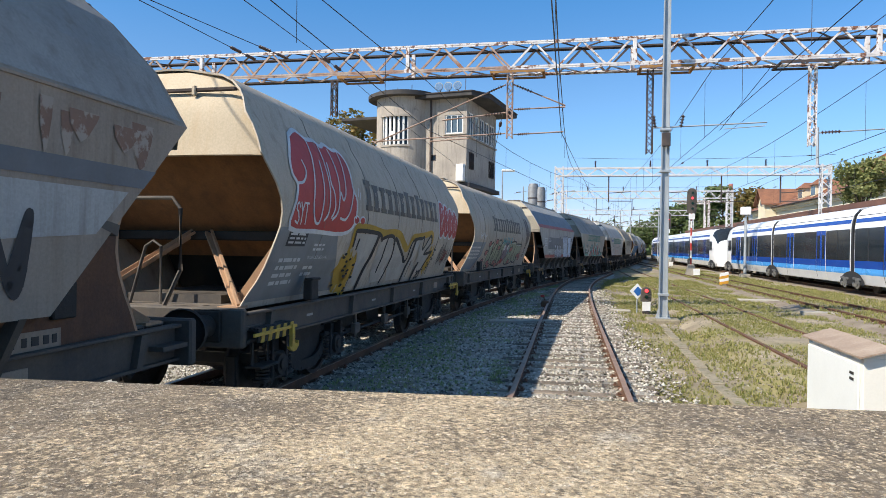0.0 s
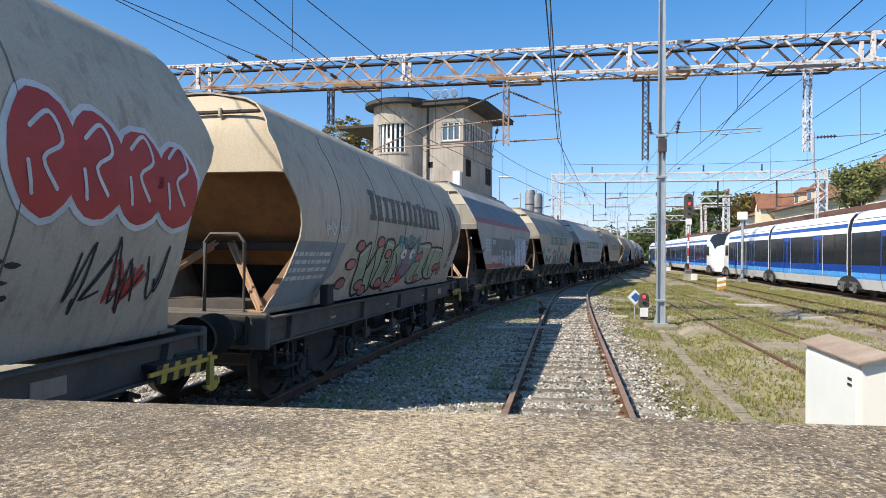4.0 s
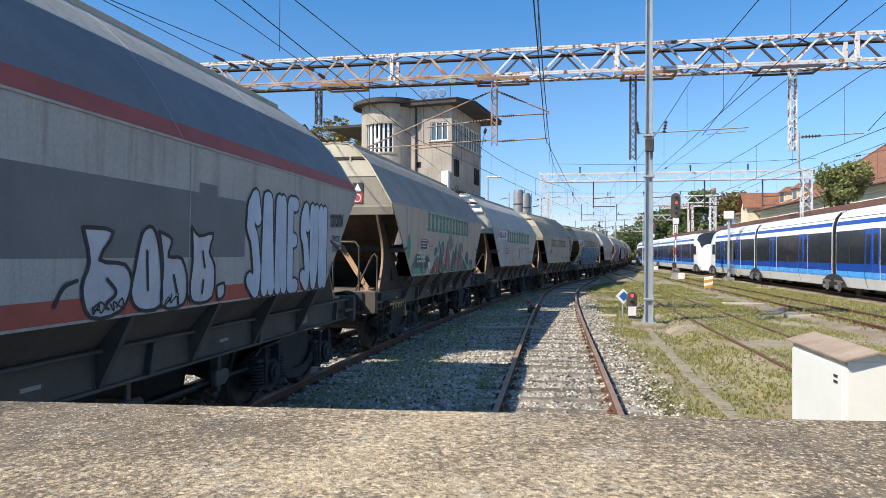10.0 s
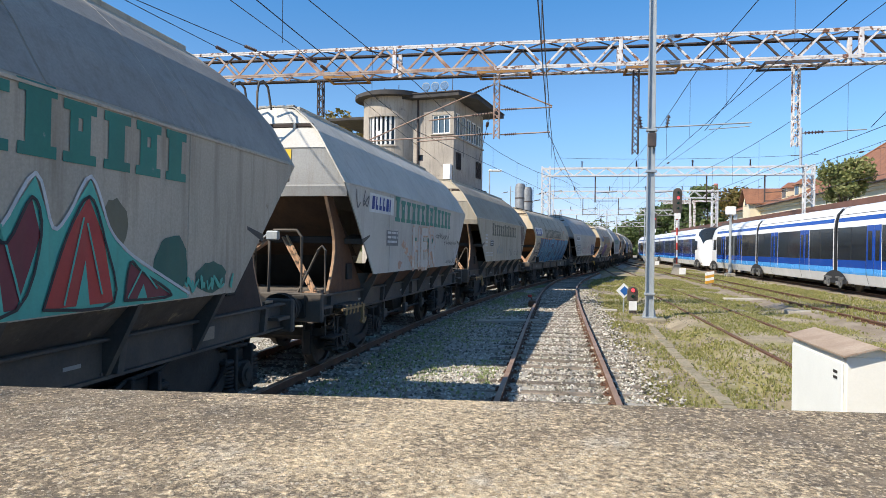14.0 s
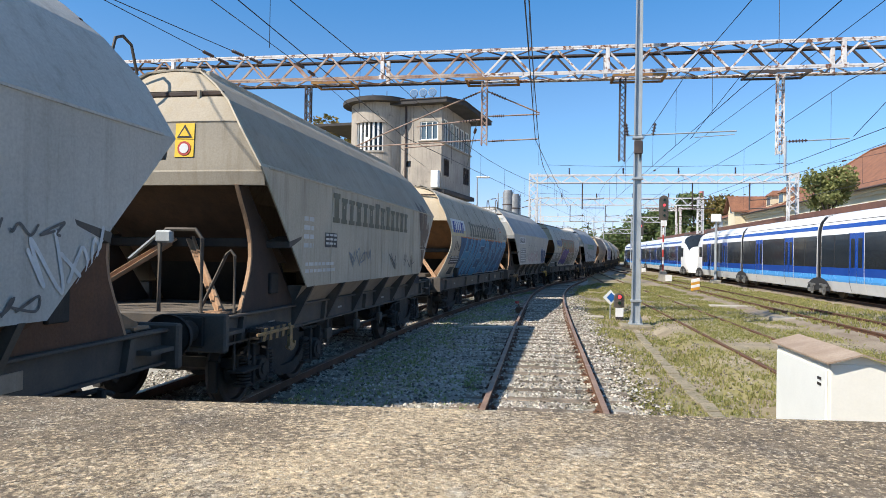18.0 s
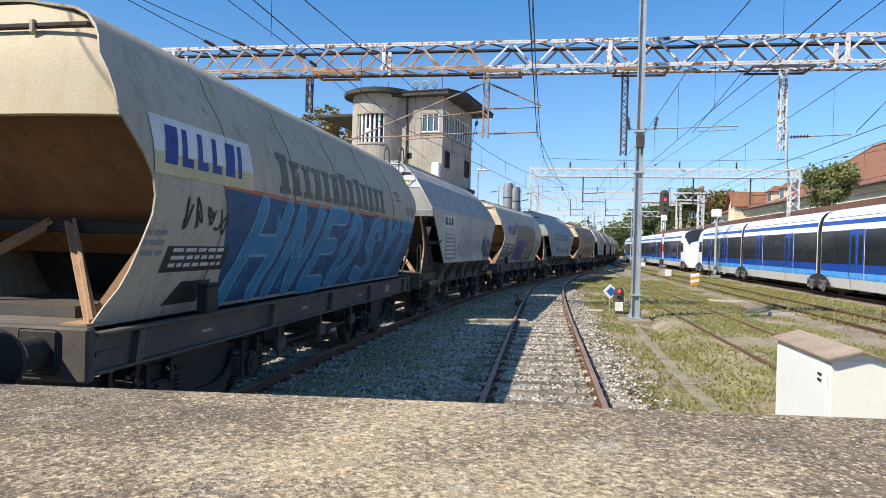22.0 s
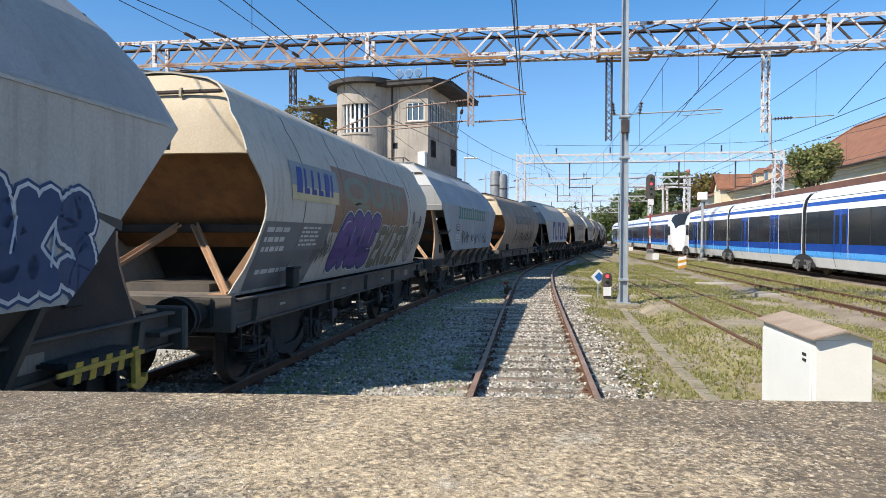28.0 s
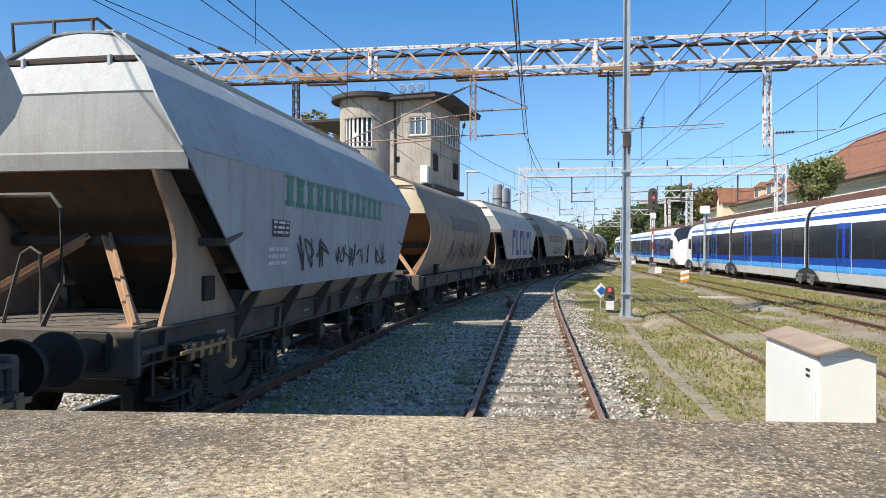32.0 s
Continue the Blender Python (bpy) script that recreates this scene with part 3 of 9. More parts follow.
track("track_siding", at_siding, 1.6, 56, 1.0, (2.2, 46), "disused siding with rusty rails on worn sleepers", 0.66)
track("track_main", at_main, -60, 230, 1.0, (2.0, 70), "curved track under the grain train", head=M_RAIL_TOP)
track("track_c", lambda y: yard(YARD_X0["c"], y), -20, 120, 4.0, (30, 60), "overgrown siding with brown rails in dry grass", head=M_RAIL_SIDE)
track("track_d", lambda y: yard(YARD_X0["d"], y), -20, 260, 4.0, (12, 70), "brown-railed running line in dry grass", head=M_RAIL_SIDE)
track("track_e", lambda y: yard(YARD_X0["e"], y), -20, 300, 4.0, (14, 60), "platform track under the blue multiple units")


# stones, grass, pebbles
def scatter(name, spots, shape, material, label, category):
    """spots: x, y, z, size, turn; shape(rng) gives verts and faces of one piece of size one."""
    rng = random.Random(name)
    variants = [shape(rng) for _ in range(12)]
    v, f = [], []
    for x, y, z, s, a in spots:
        pv, pf = variants[rng.randrange(12)]
        k = len(v)
        c, d = math.cos(a) * s, math.sin(a) * s
        v.extend((x + p[0] * c - p[1] * d, y + p[0] * d + p[1] * c, z + p[2] * s) for p in pv)
        f.extend(tuple(i + k for i in q) for q in pf)
    me = bpy.data.meshes.new(name)
    me.from_pydata(v, [], f)
    me.materials.append(material)
    return tagged(new(name, me), label, category, kind="stuff")


def stone_shape(rng):
    p = []
    for k in range(5):
        a = 2 * math.pi * k / 5 + rng.uniform(-0.4, 0.4)
        r = rng.uniform(0.35, 0.6)
        p.append((math.cos(a) * r, math.sin(a) * r, rng.uniform(-0.08, 0.12)))
    p += [(rng.uniform(-0.15, 0.15), rng.uniform(-0.15, 0.15), rng.uniform(0.3, 0.5)), (0, 0, -0.3)]
    return p, [(k, (k + 1) % 5, 5) for k in range(5)] + [((k + 1) % 5, k, 6) for k in range(5)]


def pebble_shape(rng):
    n = 6
    a0, el = rng.uniform(0, 6), rng.uniform(0.55, 0.95)
    low = [(math.cos(a0 + 2 * math.pi * k / n) * 0.5, math.sin(a0 + 2 * math.pi * k / n) * 0.5 * el, -0.05) for k in range(n)]
    top = [(x * 0.62, y * 0.62, 0.16 + rng.uniform(-0.03, 0.03)) for x, y, _ in low]
    return low + top, [(k, (k + 1) % n, n + (k + 1) % n, n + k) for k in range(n)] + [tuple(range(n, 2 * n))]


def tuft_shape(rng, blades=7, wide=0.07):
    v, f = [], []
    for _ in range(blades):
        a, b = rng.uniform(0, 6.28), rng.uniform(0, 6.28)
        x, y = math.cos(b) * rng.uniform(0, 0.35), math.sin(b) * rng.uniform(0, 0.35)
        l, h = rng.uniform(0.1, 0.5), rng.uniform(0.45, 1.0)
        px, py = -math.sin(a) * wide, math.cos(a) * wide
        mx, my = x + math.cos(a) * l * 0.4, y + math.sin(a) * l * 0.4
        k = len(v)
        v += [(x - px, y - py, 0), (x + px, y + py, 0), (mx + px * .8, my + py * .8, h * .6), (mx - px * .8, my - py * .8, h * .6), (x + math.cos(a) * l, y + math.sin(a) * l, h)]
        f += [(k, k + 1, k + 2, k + 3), (k + 3, k + 2, k + 4)]
    return v, f


rng = random.Random(5)
spots = []
while len(spots) < 62000:
    y = 3.6 + 30 * rng.random() ** 1.45
    x = rng.uniform(at_main(y) - 1.9, at_siding(y) + 1.3 + 0.5 * rng.random() ** 2)
    d = abs(x - at_siding(y))
    if d < 1.3 and rng.random() < 0.7 and min(abs(y - q) for q in SLEEPER_Y["track_siding"][max(0, int((y - 2.2) / 0.66) - 3):int((y - 2.2) / 0.66) + 4] or [9]) < 0.11:
        continue
    spots.append((x, y, -0.146 + rng.uniform(-0.015, 0.012), rng.uniform(0.03, 0.085), rng.uniform(0, 6.28)))
scatter("ballast_stones", spots, stone_shape, M_STONE, "loose grey limestone ballast stones", "gravel")
spots = []
while len(spots) < 38000:
    y = 5.0 + 42 * rng.random() ** 1.5
    x = rng.uniform(at_siding(y) + 0.95, yard(YARD_X0["d"], y))
    if noise.noise((x * 0.7, y * 0.45, 3)) + 0.5 * noise.noise((x * 2.3, y * 1.6, 5)) + rng.uniform(-0.35, 0.35) > -0.02 and abs(x - 3.62 - 1.98 * max(0, (y - 7.6) / 10.4) ** 1.12) > (0.10 if y < 19 else 0):
        spots.append((x, y, float(np.interp(abs(x - yard(YARD_X0["c"], y)), [1.35, 1.72], [-0.06, -0.215])), rng.uniform(0.03, 0.075) * (1 + y / 45), rng.uniform(0, 6.28)))
while len(spots) < 52000:
    y = rng.uniform(13, 75)
    x = rng.uniform(yard(YARD_X0["d"], y) - 1.2, yard(YARD_X0["e"], y) - 1.6)
    if noise.noise((x * 0.4, y * 0.2, 8)) + rng.uniform(-0.5, 0.5) > 0.0:
        spots.append((x, y, -0.12 if abs(x - yard(YARD_X0["d"], y)) < 1.35 else -0.21, rng.uniform(0.07, 0.15), rng.uniform(0, 6.28)))
scatter("dry_grass", spots, tuft_shape, M_GRASS, "short dry yellow-green grass", "grass")
spots = []
while len(spots) < 16000:
    y = 5.0 + 30 * rng.random() ** 1.4
    x = rng.uniform(at_siding(y) + 0.9, yard(YARD_X0["d"], y))
    spots.append((x, y, float(np.interp(abs(x - yard(YARD_X0["c"], y)), [1.35, 1.72], [-0.055, -0.208])), rng.uniform(0.025, 0.06), rng.uniform(0, 6.28)))
scatter("yard_gravel", spots, stone_shape, M_GRAVEL, "scattered pale gravel between the grass", "gravel")
spots = []
while len(spots) < 9500:
    y = 4.5 + 32 * rng.random() ** 1.3
    u = rng.random()
    x = at_main(y) + 1.1 + u * (at_siding(y) - 1.0 - at_main(y) - 1.1)
    if noise.noise((x * 0.8, y * 0.4, 9)) + 0.6 * noise.noise((x * 2.2, y * 1.2, 2)) + 0.35 * (1 - 2 * u) + rng.uniform(-0.5, 0.5) > 0.10:
        spots.append((x, y, -0.165, rng.uniform(0.03, 0.085), rng.uniform(0, 6.28)))
scatter("weeds", spots, lambda r: tuft_shape(r, 9, 0.10), M_WEED, "low green weeds in the ballast", "weeds")
spots = []
while len(spots) < 4500:
    y = 0.66 + 0.62 * rng.random()
    x = rng.uniform(-0.92, 0.98)
    if y > edge_y(x) - 0.004:
        continue
    n = noise.noise((x * 2.6, y * 4.2, 4)) + 0.5 * noise.noise((x * 9, y * 13, 7))
    if n + rng.uniform(-0.7, 0.7) > -0.1:
        spots.append((x, y, WALL_Z, 0.0024 + 0.006 * rng.random() ** 2.2, rng.uniform(0, 6.28)))
scatter("wall_pebbles", spots, pebble_shape, M_PEBBLE, "small pebbles exposed in the concrete surface", "pebbles")


# ---- grain wagons ----
PITCH, HALF = 11.85, 4.78
ANG = [(1.42, 1.43), (1.44, 2.86), (1.17, 3.32), (0.90, 3.68), (0.65, 3.91), (0.42, 4.08), (0.36, 4.12), (0.0, 4.15)]
RND_C, RND_R = 2.46, 1.46


def ang_end(h):
    return float(np.interp(h, [1.43, 2.66, 2.86, 3.40, 3.76, 4.15], [3.47, 4.88, 4.92, 4.89, 4.64, 4.40]))


def side_lat(kind, h):
    if kind == "ang":
        return float(np.interp(h, [p[1] for p in ANG], [p[0] for p in ANG]))
    if h > 3.34:
        return float(np.interp(h, [3.34, 3.5, 3.61, 3.73, 3.81, 3.90], [1.165, 1.10, 1.02, 0.89, 0.73, 0.25]))
    if h < 1.9:
        return float(np.interp(h, [1.17, 1.3, 1.5, 1.7, 1.9], [1.05, 1.10, 1.18, 1.28, 1.348]))
    return math.sqrt(RND_R ** 2 - (h - RND_C) ** 2)


def rnd_end(h):
    return float(np.interp(h, [1.17, 1.3, 1.5, 1.9, 2.1, 2.3, 2.5, 2.7, 2.86, 3.4, 3.92], [5.08, 5.02, 4.88, 4.84, 4.81, 4.83, 4.92, 5.12, 5.25, 5.16, 4.85]))


def profile(kind):
    if kind == "ang":
        half = ANG
    else:
        half = [(side_lat("rnd", h), h) for h in [*np.linspace(1.18, 3.34, 15), 3.5, 3.61, 3.73, 3.81]] + [(0.25, 3.90), (0.0, 3.915)]
    return [(-y, z) for y, z in half] + [(y, z) for y, z in reversed(half[:-1])]


def shell_mesh(kind):
    end = ang_end if kind == "ang" else rnd_end
    xs = [-1, -0.72, -0.36, 0, 0.36, 0.72, 1]
    rings = [[(f * end(h), y, h) for y, h in profile(kind)] for f in xs]
    g = Geo().loft(rings, False)
    inner = [[(f * (end(h) - 0.005), y * 0.985, h - (0.02 if h > 3.2 else 0)) for y, h in profile(kind)] for f in (-1, 1)]
    g.loft(inner, False)
    for f, q in ((-1, 0), (1, 1)):
        g.loft([[(f * end(h), y, h) for y, h in profile(kind)], inner[q]], False)
    return g.mesh("shell", 32 if kind == "rnd" else 10)


def hood_mesh(kind, piece="all"):
    """The sloping end wall over the open end, from its lower lip up to the roof; the angular one in a lower and an upper plate."""
    end = ang_end if kind == "ang" else rnd_end
    low = 2.66 if kind == "ang" else 2.86
    hs = [low, low + 0.07, 2.95, 3.15, 3.35, 3.50, 3.62, 3.64, 3.78, 3.86] if kind == "rnd" else [low, low + 0.15, low + 0.17, 2.95, 3.15, 3.38, 3.40, 3.55, 3.74, 3.76, 3.81, 3.83, 3.95, 4.07, 4.12]
    if piece != "all":
        hs = [h for h in hs if (h <= 3.40) == (piece == "low")] if piece == "low" else [3.385] + [h for h in hs if h > 3.40]
    rows = []
    for h in hs:
        b = side_lat(kind, h) - 0.012
        x = -(end(h) - 0.03) + (0.03 if kind == "rnd" and 3.61 < h < 3.63 else 0.05 if kind == "ang" and 3.75 < h < 3.82 else 0.012 if kind == "ang" and low + 0.16 < h < 3.39 else 0)
        rows.append([(x + (0.10 if kind == "rnd" else 0.05) * (abs(u) ** 6), b * u, h) for u in (-1, -0.96, -0.85, -0.5, 0, 0.5, 0.85, 0.96, 1)])
    rows.insert(0, [(x + (0.10 if piece != "high" else 0.02), y, z) for x, y, z in rows[0]])
    return Geo().loft(rows, False).mesh("end_hood", 40 if kind == "rnd" else 14)


def wing_mesh():
    """The upright plate beside the open end, with its curved front edge."""
    arc = [(-4.84 + 0.34 * math.sin(math.pi * k / 9) ** 1.2 + 0.10 * (1 - k / 9) ** 2, 1.16 + 1.5 * k / 9) for k in range(10)]
    return Geo().prism(arc + [(-4.6, 2.66), (-3.2, 1.16)], -0.02, 0.02).mesh("end_plate", 0)


def wing_edge_mesh():
    arc = [(-4.86 + 0.34 * math.sin(math.pi * k / 9) ** 1.2 + 0.10 * (1 - k / 9) ** 2, 1.16 + 1.5 * k / 9) for k in range(10)]
    return Geo().prism(arc + [(x + 0.03, z) for x, z in reversed(arc)], -0.021, 0.021).mesh("edge_strip", 0)


def bogie_mesh():
    g = Geo()
    side = [(-1.28, 0.50), (-1.28, 0.66), (-1.1, 0.72), (-0.55, 0.74), (-0.35, 0.84), (0.35, 0.84), (0.55, 0.74), (1.1, 0.72), (1.28, 0.66), (1.28, 0.50), (1.12, 0.46), (0.62, 0.50), (0.42, 0.34), (-0.42, 0.34), (-0.62, 0.50), (-1.12, 0.46)]
    for s in (-1, 1):
        g.prism(side, s * 0.96, s * 1.05)
        for x in (-0.9, 0.9):
            g.box(x - 0.20, x + 0.20, s * 0.98, s * 1.14, 0.30, 0.60, 0.03)
            for dx in (-0.29, 0.29):
                for k in range(7):
                    g.disc((x + dx, s * 1.075, 0.345 + k * 0.039), 0.085, "z", 12, 0.022)
        belly = [(-0.62, 0.66), (-0.56, 0.50), (-0.40, 0.37), (-0.18, 0.31), (0.18, 0.31), (0.40, 0.37), (0.56, 0.50), (0.62, 0.66)]
        for p, r in zip(belly, belly[1:]):
            g.bar((p[0], s * 1.09, p[1]), (r[0], s * 1.09, r[1]), 0.03, 0.13)
        g.tube([(-1.28, s * 1.09, 0.70), (-1.10, s * 1.09, 0.77), (-0.60, s * 1.09, 0.79), (-0.38, s * 1.09, 0.87), (0.38, s * 1.09, 0.87), (0.60, s * 1.09, 0.79), (1.10, s * 1.09, 0.77), (1.28, s * 1.09, 0.70)], 0.022, 6)
        for x in (-0.9, 0.9):
            g.disc((x, s * 1.16, 0.46), 0.13, "y", 16, 0.05)
            g.disc((x, s * 1.19, 0.46), 0.07, "y", 12, 0.03)
            for dx in (-0.185, 0.185):
                g.box(x + dx - 0.025, x + dx + 0.025, s * 1.05 if s > 0 else s * 1.16, s * 1.16 if s > 0 else s * 1.05, 0.26, 0.78, 0.01)
            g.box(x - 0.38, x + 0.38, s * 1.00 if s > 0 else s * 1.15, s * 1.15 if s > 0 else s * 1.00, 0.285, 0.325, 0.01)
            for dx in (-0.29, 0.29):
                g.box(x + dx - 0.09, x + dx + 0.09, s * 0.98 if s > 0 else s * 1.14, s * 1.14 if s > 0 else s * 0.98, 0.60, 0.66, 0.02)
    g.box(-0.22, 0.22, -1.0, 1.0, 0.55, 0.88, 0.03)
    for x in (-1.2, 1.2):
        g.box(x - 0.05, x + 0.05, -0.98, 0.98, 0.50, 0.62)
        for s in (-1, 1):
            g.box(x * 1.12 - 0.03, x * 1.12 + 0.03, s * 0.70, s * 0.82, 0.22, 0.60, 0.01)
    return g.mesh("bogie", 30)


def wheelset_mesh():
    g = Geo().tube([(0, -1.1, 0), (0, 1.1, 0)], 0.075, 10)
    for s in (-1, 1):
        prof = [(0.70, 0.10), (0.70, 0.20), (0.74, 0.24), (0.735, 0.39), (0.685, 0.40), (0.685, 0.49), (0.715, 0.487), (0.72, 0.46), (0.82, 0.455), (0.82, 0.40), (0.775, 0.39), (0.77, 0.22), (0.83, 0.19), (0.83, 0.10)]
        n = 28
        rings = [[(math.cos(2 * math.pi * k / n) * r, s * y, math.sin(2 * math.pi * k / n) * r) for k in range(n)] for y, r in prof]
        g.loft(rings)
        g.box(-0.03, 0.03, s * 1.10, s * 1.12, -0.05, 0.05)
    return g.mesh("wheelset", 30)


def buffer_mesh():
    g = Geo().tube([(0, 0, 0), (-0.24, 0, 0)], 0.12, 14).tube([(-0.24, 0, 0), (-0.42, 0, 0)], 0.085, 12)
    n = 18
    g.loft([[(-x, math.cos(2 * math.pi * k / n) * r * 1.15, math.sin(2 * math.pi * k / n) * r) for k in range(n)] for x, r in ((0.40, 0.22), (0.44, 0.225), (0.455, 0.20), (0.46, 0.02))])
    return g.box(-0.03, 0.0, -0.17, 0.17, -0.17, 0.17, 0.02).mesh("buffer", 30)


SHARED = {}


def shared(key, make, *a):
    if key not in SHARED:
        SHARED[key] = make(*a)
    return SHARED[key]


def put(name, key, make, material, parent, m=None, label="", args=()):
    me = shared((key, material.name), make, *args)
    o = part(name, me, material, parent, label)
    if m is not None:
        o.matrix_local = m
    return o


FLIP = pose(0, 0, 0, 0, 0, 180)


def underframe(w, kind):
    lat = 1.08 if kind == "ang" else 1.2
    for s in (-1, 1):
        g = Geo().box(-5.30, 5.30, s * lat - 0.04, s * lat + 0.04, 0.86, 1.16, 0.012)
        g.box(-5.30, 5.30, s * (lat + 0.06) - 0.05, s * (lat + 0.06) + 0.05, 1.145, 1.175, 0.008).box(-5.30, 5.30, s * (lat + 0.05) - 0.04, s * (lat + 0.05) + 0.04, 0.85, 0.875)
        bar = part("solebar", g, M_FRAME, w)
        for x in (-4.75, -2.1, 0.0, 2.1, 4.75):
            def rib():
                return Geo().prism([(-0.05, 1.14), (0.03, 1.14), (0.09, 0.88), (0.01, 0.88)], 0.035, 0.105).mesh("solebar_rib", 0)
            put("solebar_rib", "solerib", rib, M_FRAME, bar, pose(x, lat, 0) if s > 0 else pose(x, -lat, 0, 0, 0, 180))
    g = Geo().box(-3.0, 3.0, -0.32, 0.32, 0.80, 1.14)
    part("centre_sill", g, M_BLACK, w)
    for q in (Matrix(), FLIP):
        def beam():
            return Geo().box(-5.38, -5.28, -1.28, 1.28, 0.80, 1.22, 0.02).box(-5.26, -4.9, -1.26, 1.26, 0.98, 1.02).mesh("headstock", 30)
        put("headstock", "headstock", beam, M_FRAME, w, q)
        for s in (-1, 1):
            put("buffer", "buffer", buffer_mesh, M_BLACK, w, q @ pose(-5.38, s * 0.875, 1.03))

        def hook():
            g = Geo().tube([(-5.34, 0, 1.02), (-5.62, 0, 1.02), (-5.68, 0, 1.10)], 0.05, 8)
            return g.tube([(-5.6, 0, 1.0), (-5.72, 0, 0.80), (-5.66, 0, 0.62)], 0.03, 6).mesh("draw_hook", 30)
        put("draw_hook", "hook", hook, M_BLACK, w, q)

        def hose():
            pts = [(-5.36, 0.45, 0.86), (-5.48, 0.45, 0.70), (-5.62, 0.43, 0.60), (-5.76, 0.40, 0.66)]
            return Geo().tube(pts, 0.025, 6).mesh("brake_hose", 40)
        put("brake_hose", "hose", hose, M_RUBBER, w, q)

        for k in range(7):
            def deck():
                return Geo().box(-5.22, -4.98, -1.05, 1.05, 1.17, 1.20, 0.006).mesh("deck_plate", 0)
            put("deck_plate", "deck", deck, M_DECK, w, q @ pose(k * 0.27, 0, 0))
        b = put("bogie", "bogie", bogie_mesh, M_BLACK, w, q @ pose(-3.35, 0, 0))
        for x in (-0.9, 0.9):
            put("wheelset", "wheelset", wheelset_mesh, M_WHEEL, b, pose(x, 0, 0.46))

        def step():
            return Geo().box(-5.0, -4.55, -1.30, -1.10, 0.52, 0.55, 0.008).bar((-4.95, -1.16, 0.53), (-4.95, -1.16, 0.98), 0.04, 0.015).bar((-4.6, -1.16, 0.53), (-4.6, -1.16, 0.98), 0.04, 0.015).mesh("step", 0)
        put("step", "step", step, M_BLACK, w, q)

    # brake gear, discharge chutes and cylinders slung below
    for x in (-1.7, -0.2, 1.3):
        def chute():
            return Geo().prism([(-0.55, 1.0), (0.55, 1.0), (0.34, 0.42), (-0.34, 0.42)], -0.45, 0.45).box(-0.4, 0.4, -0.6, 0.6, 0.36, 0.42, 0.01).mesh("discharge_chute", 0)
        put("discharge_chute", "chute", chute, M_BLACK, w, pose(x, 0, 0))
        for s in (-1, 1):
            def lever():
                g = Geo().box(-0.03, 0.03, -0.02, 0.02, 0.45, 0.95, 0.006)
                return g.box(-0.12, 0.10, -0.05, 0.02, 0.52, 0.68, 0.01).disc((0.14, 0, 0.6), 0.075, "y", 14, 0.03).mesh("discharge_lever", 30)
            put("discharge_lever", "lever", lever, M_FRAME, w, pose(x, s * (lat - 0.03), 0))
    def tank():
        return Geo().tube([(-0.45, 0, 0), (-0.40, 0, 0), (0.40, 0, 0), (0.45, 0, 0)], [0.12, 0.17, 0.17, 0.12], 14).mesh("air_reservoir", 40)
    put("air_reservoir", "tank", tank, M_BLACK, w, pose(2.15, -0.62, 0.66))
    put("air_reservoir", "tank", tank, M_BLACK, w, pose(-2.3, 0.5, 0.66))
    def rod():
        return Geo().tube([(-2.6, 0, 0), (2.6, 0, 0)], 0.022, 6).mesh("brake_rod", 30)
    for s in (-1, 1):
        put("brake_rod", "rod", rod, M_BLACK, w, pose(0, s * (lat - 0.08), 0.56))


def striped_step(w, q, material=M_YELLOW):
    """The chequered yellow and black shunter's step at a corner, with its hook."""
    def plate():
        g = Geo().box(-5.22, -4.40, -1.38, -1.355, 0.75, 0.90, 0.005)
        for y in (-1.345, -1.295, -1.245, -1.195):
            g.box(-5.22, -4.40, y, y + 0.032, 0.885, 0.905, 0.004)
        return g.box(-5.22, -5.17, -1.36, -1.10, 0.86, 0.886).box(-4.45, -4.40, -1.36, -1.10, 0.86, 0.886).mesh("striped_step", 0)
    p = put("striped_step", "stripe", plate, M_BLACK, w, q @ pose(0, 0, 0.07))
    for k in range(5):
        def bar():
            return Geo().prism([(0, 0.745), (0.075, 0.745), (0.115, 0.895), (0.04, 0.895)], -1.388, -1.380).mesh("warning_stripe", 0)
        put("warning_stripe", "stripebar", bar, material, p, pose(-5.18 + k * 0.17, 0, 0))
    def rim():
        return Geo().box(-5.36, -4.34, -1.415, -1.389, 0.825, 0.86, 0.004).box(-4.37, -4.34, -1.389, -1.10, 0.825, 0.86, 0.004).mesh("step_rim", 0)
    put("step_rim", "steprim", rim, material, w, q @ pose(0, 0, 0.07), "yellow step rim")
    def hk():
        return Geo().prism([(-4.50, 0.94), (-4.43, 0.94), (-4.43, 0.72), (-4.36, 0.70), (-4.35, 0.74), (-4.32, 0.73), (-4.33, 0.67), (-4.39, 0.63), (-4.46, 0.62), (-4.55, 0.66), (-4.56, 0.69), (-4.50, 0.68)], -1.43, -1.39).mesh("rope_hook", 0)
    put("rope_hook", "ropehook", hk, material, w, q, "yellow rope hook")


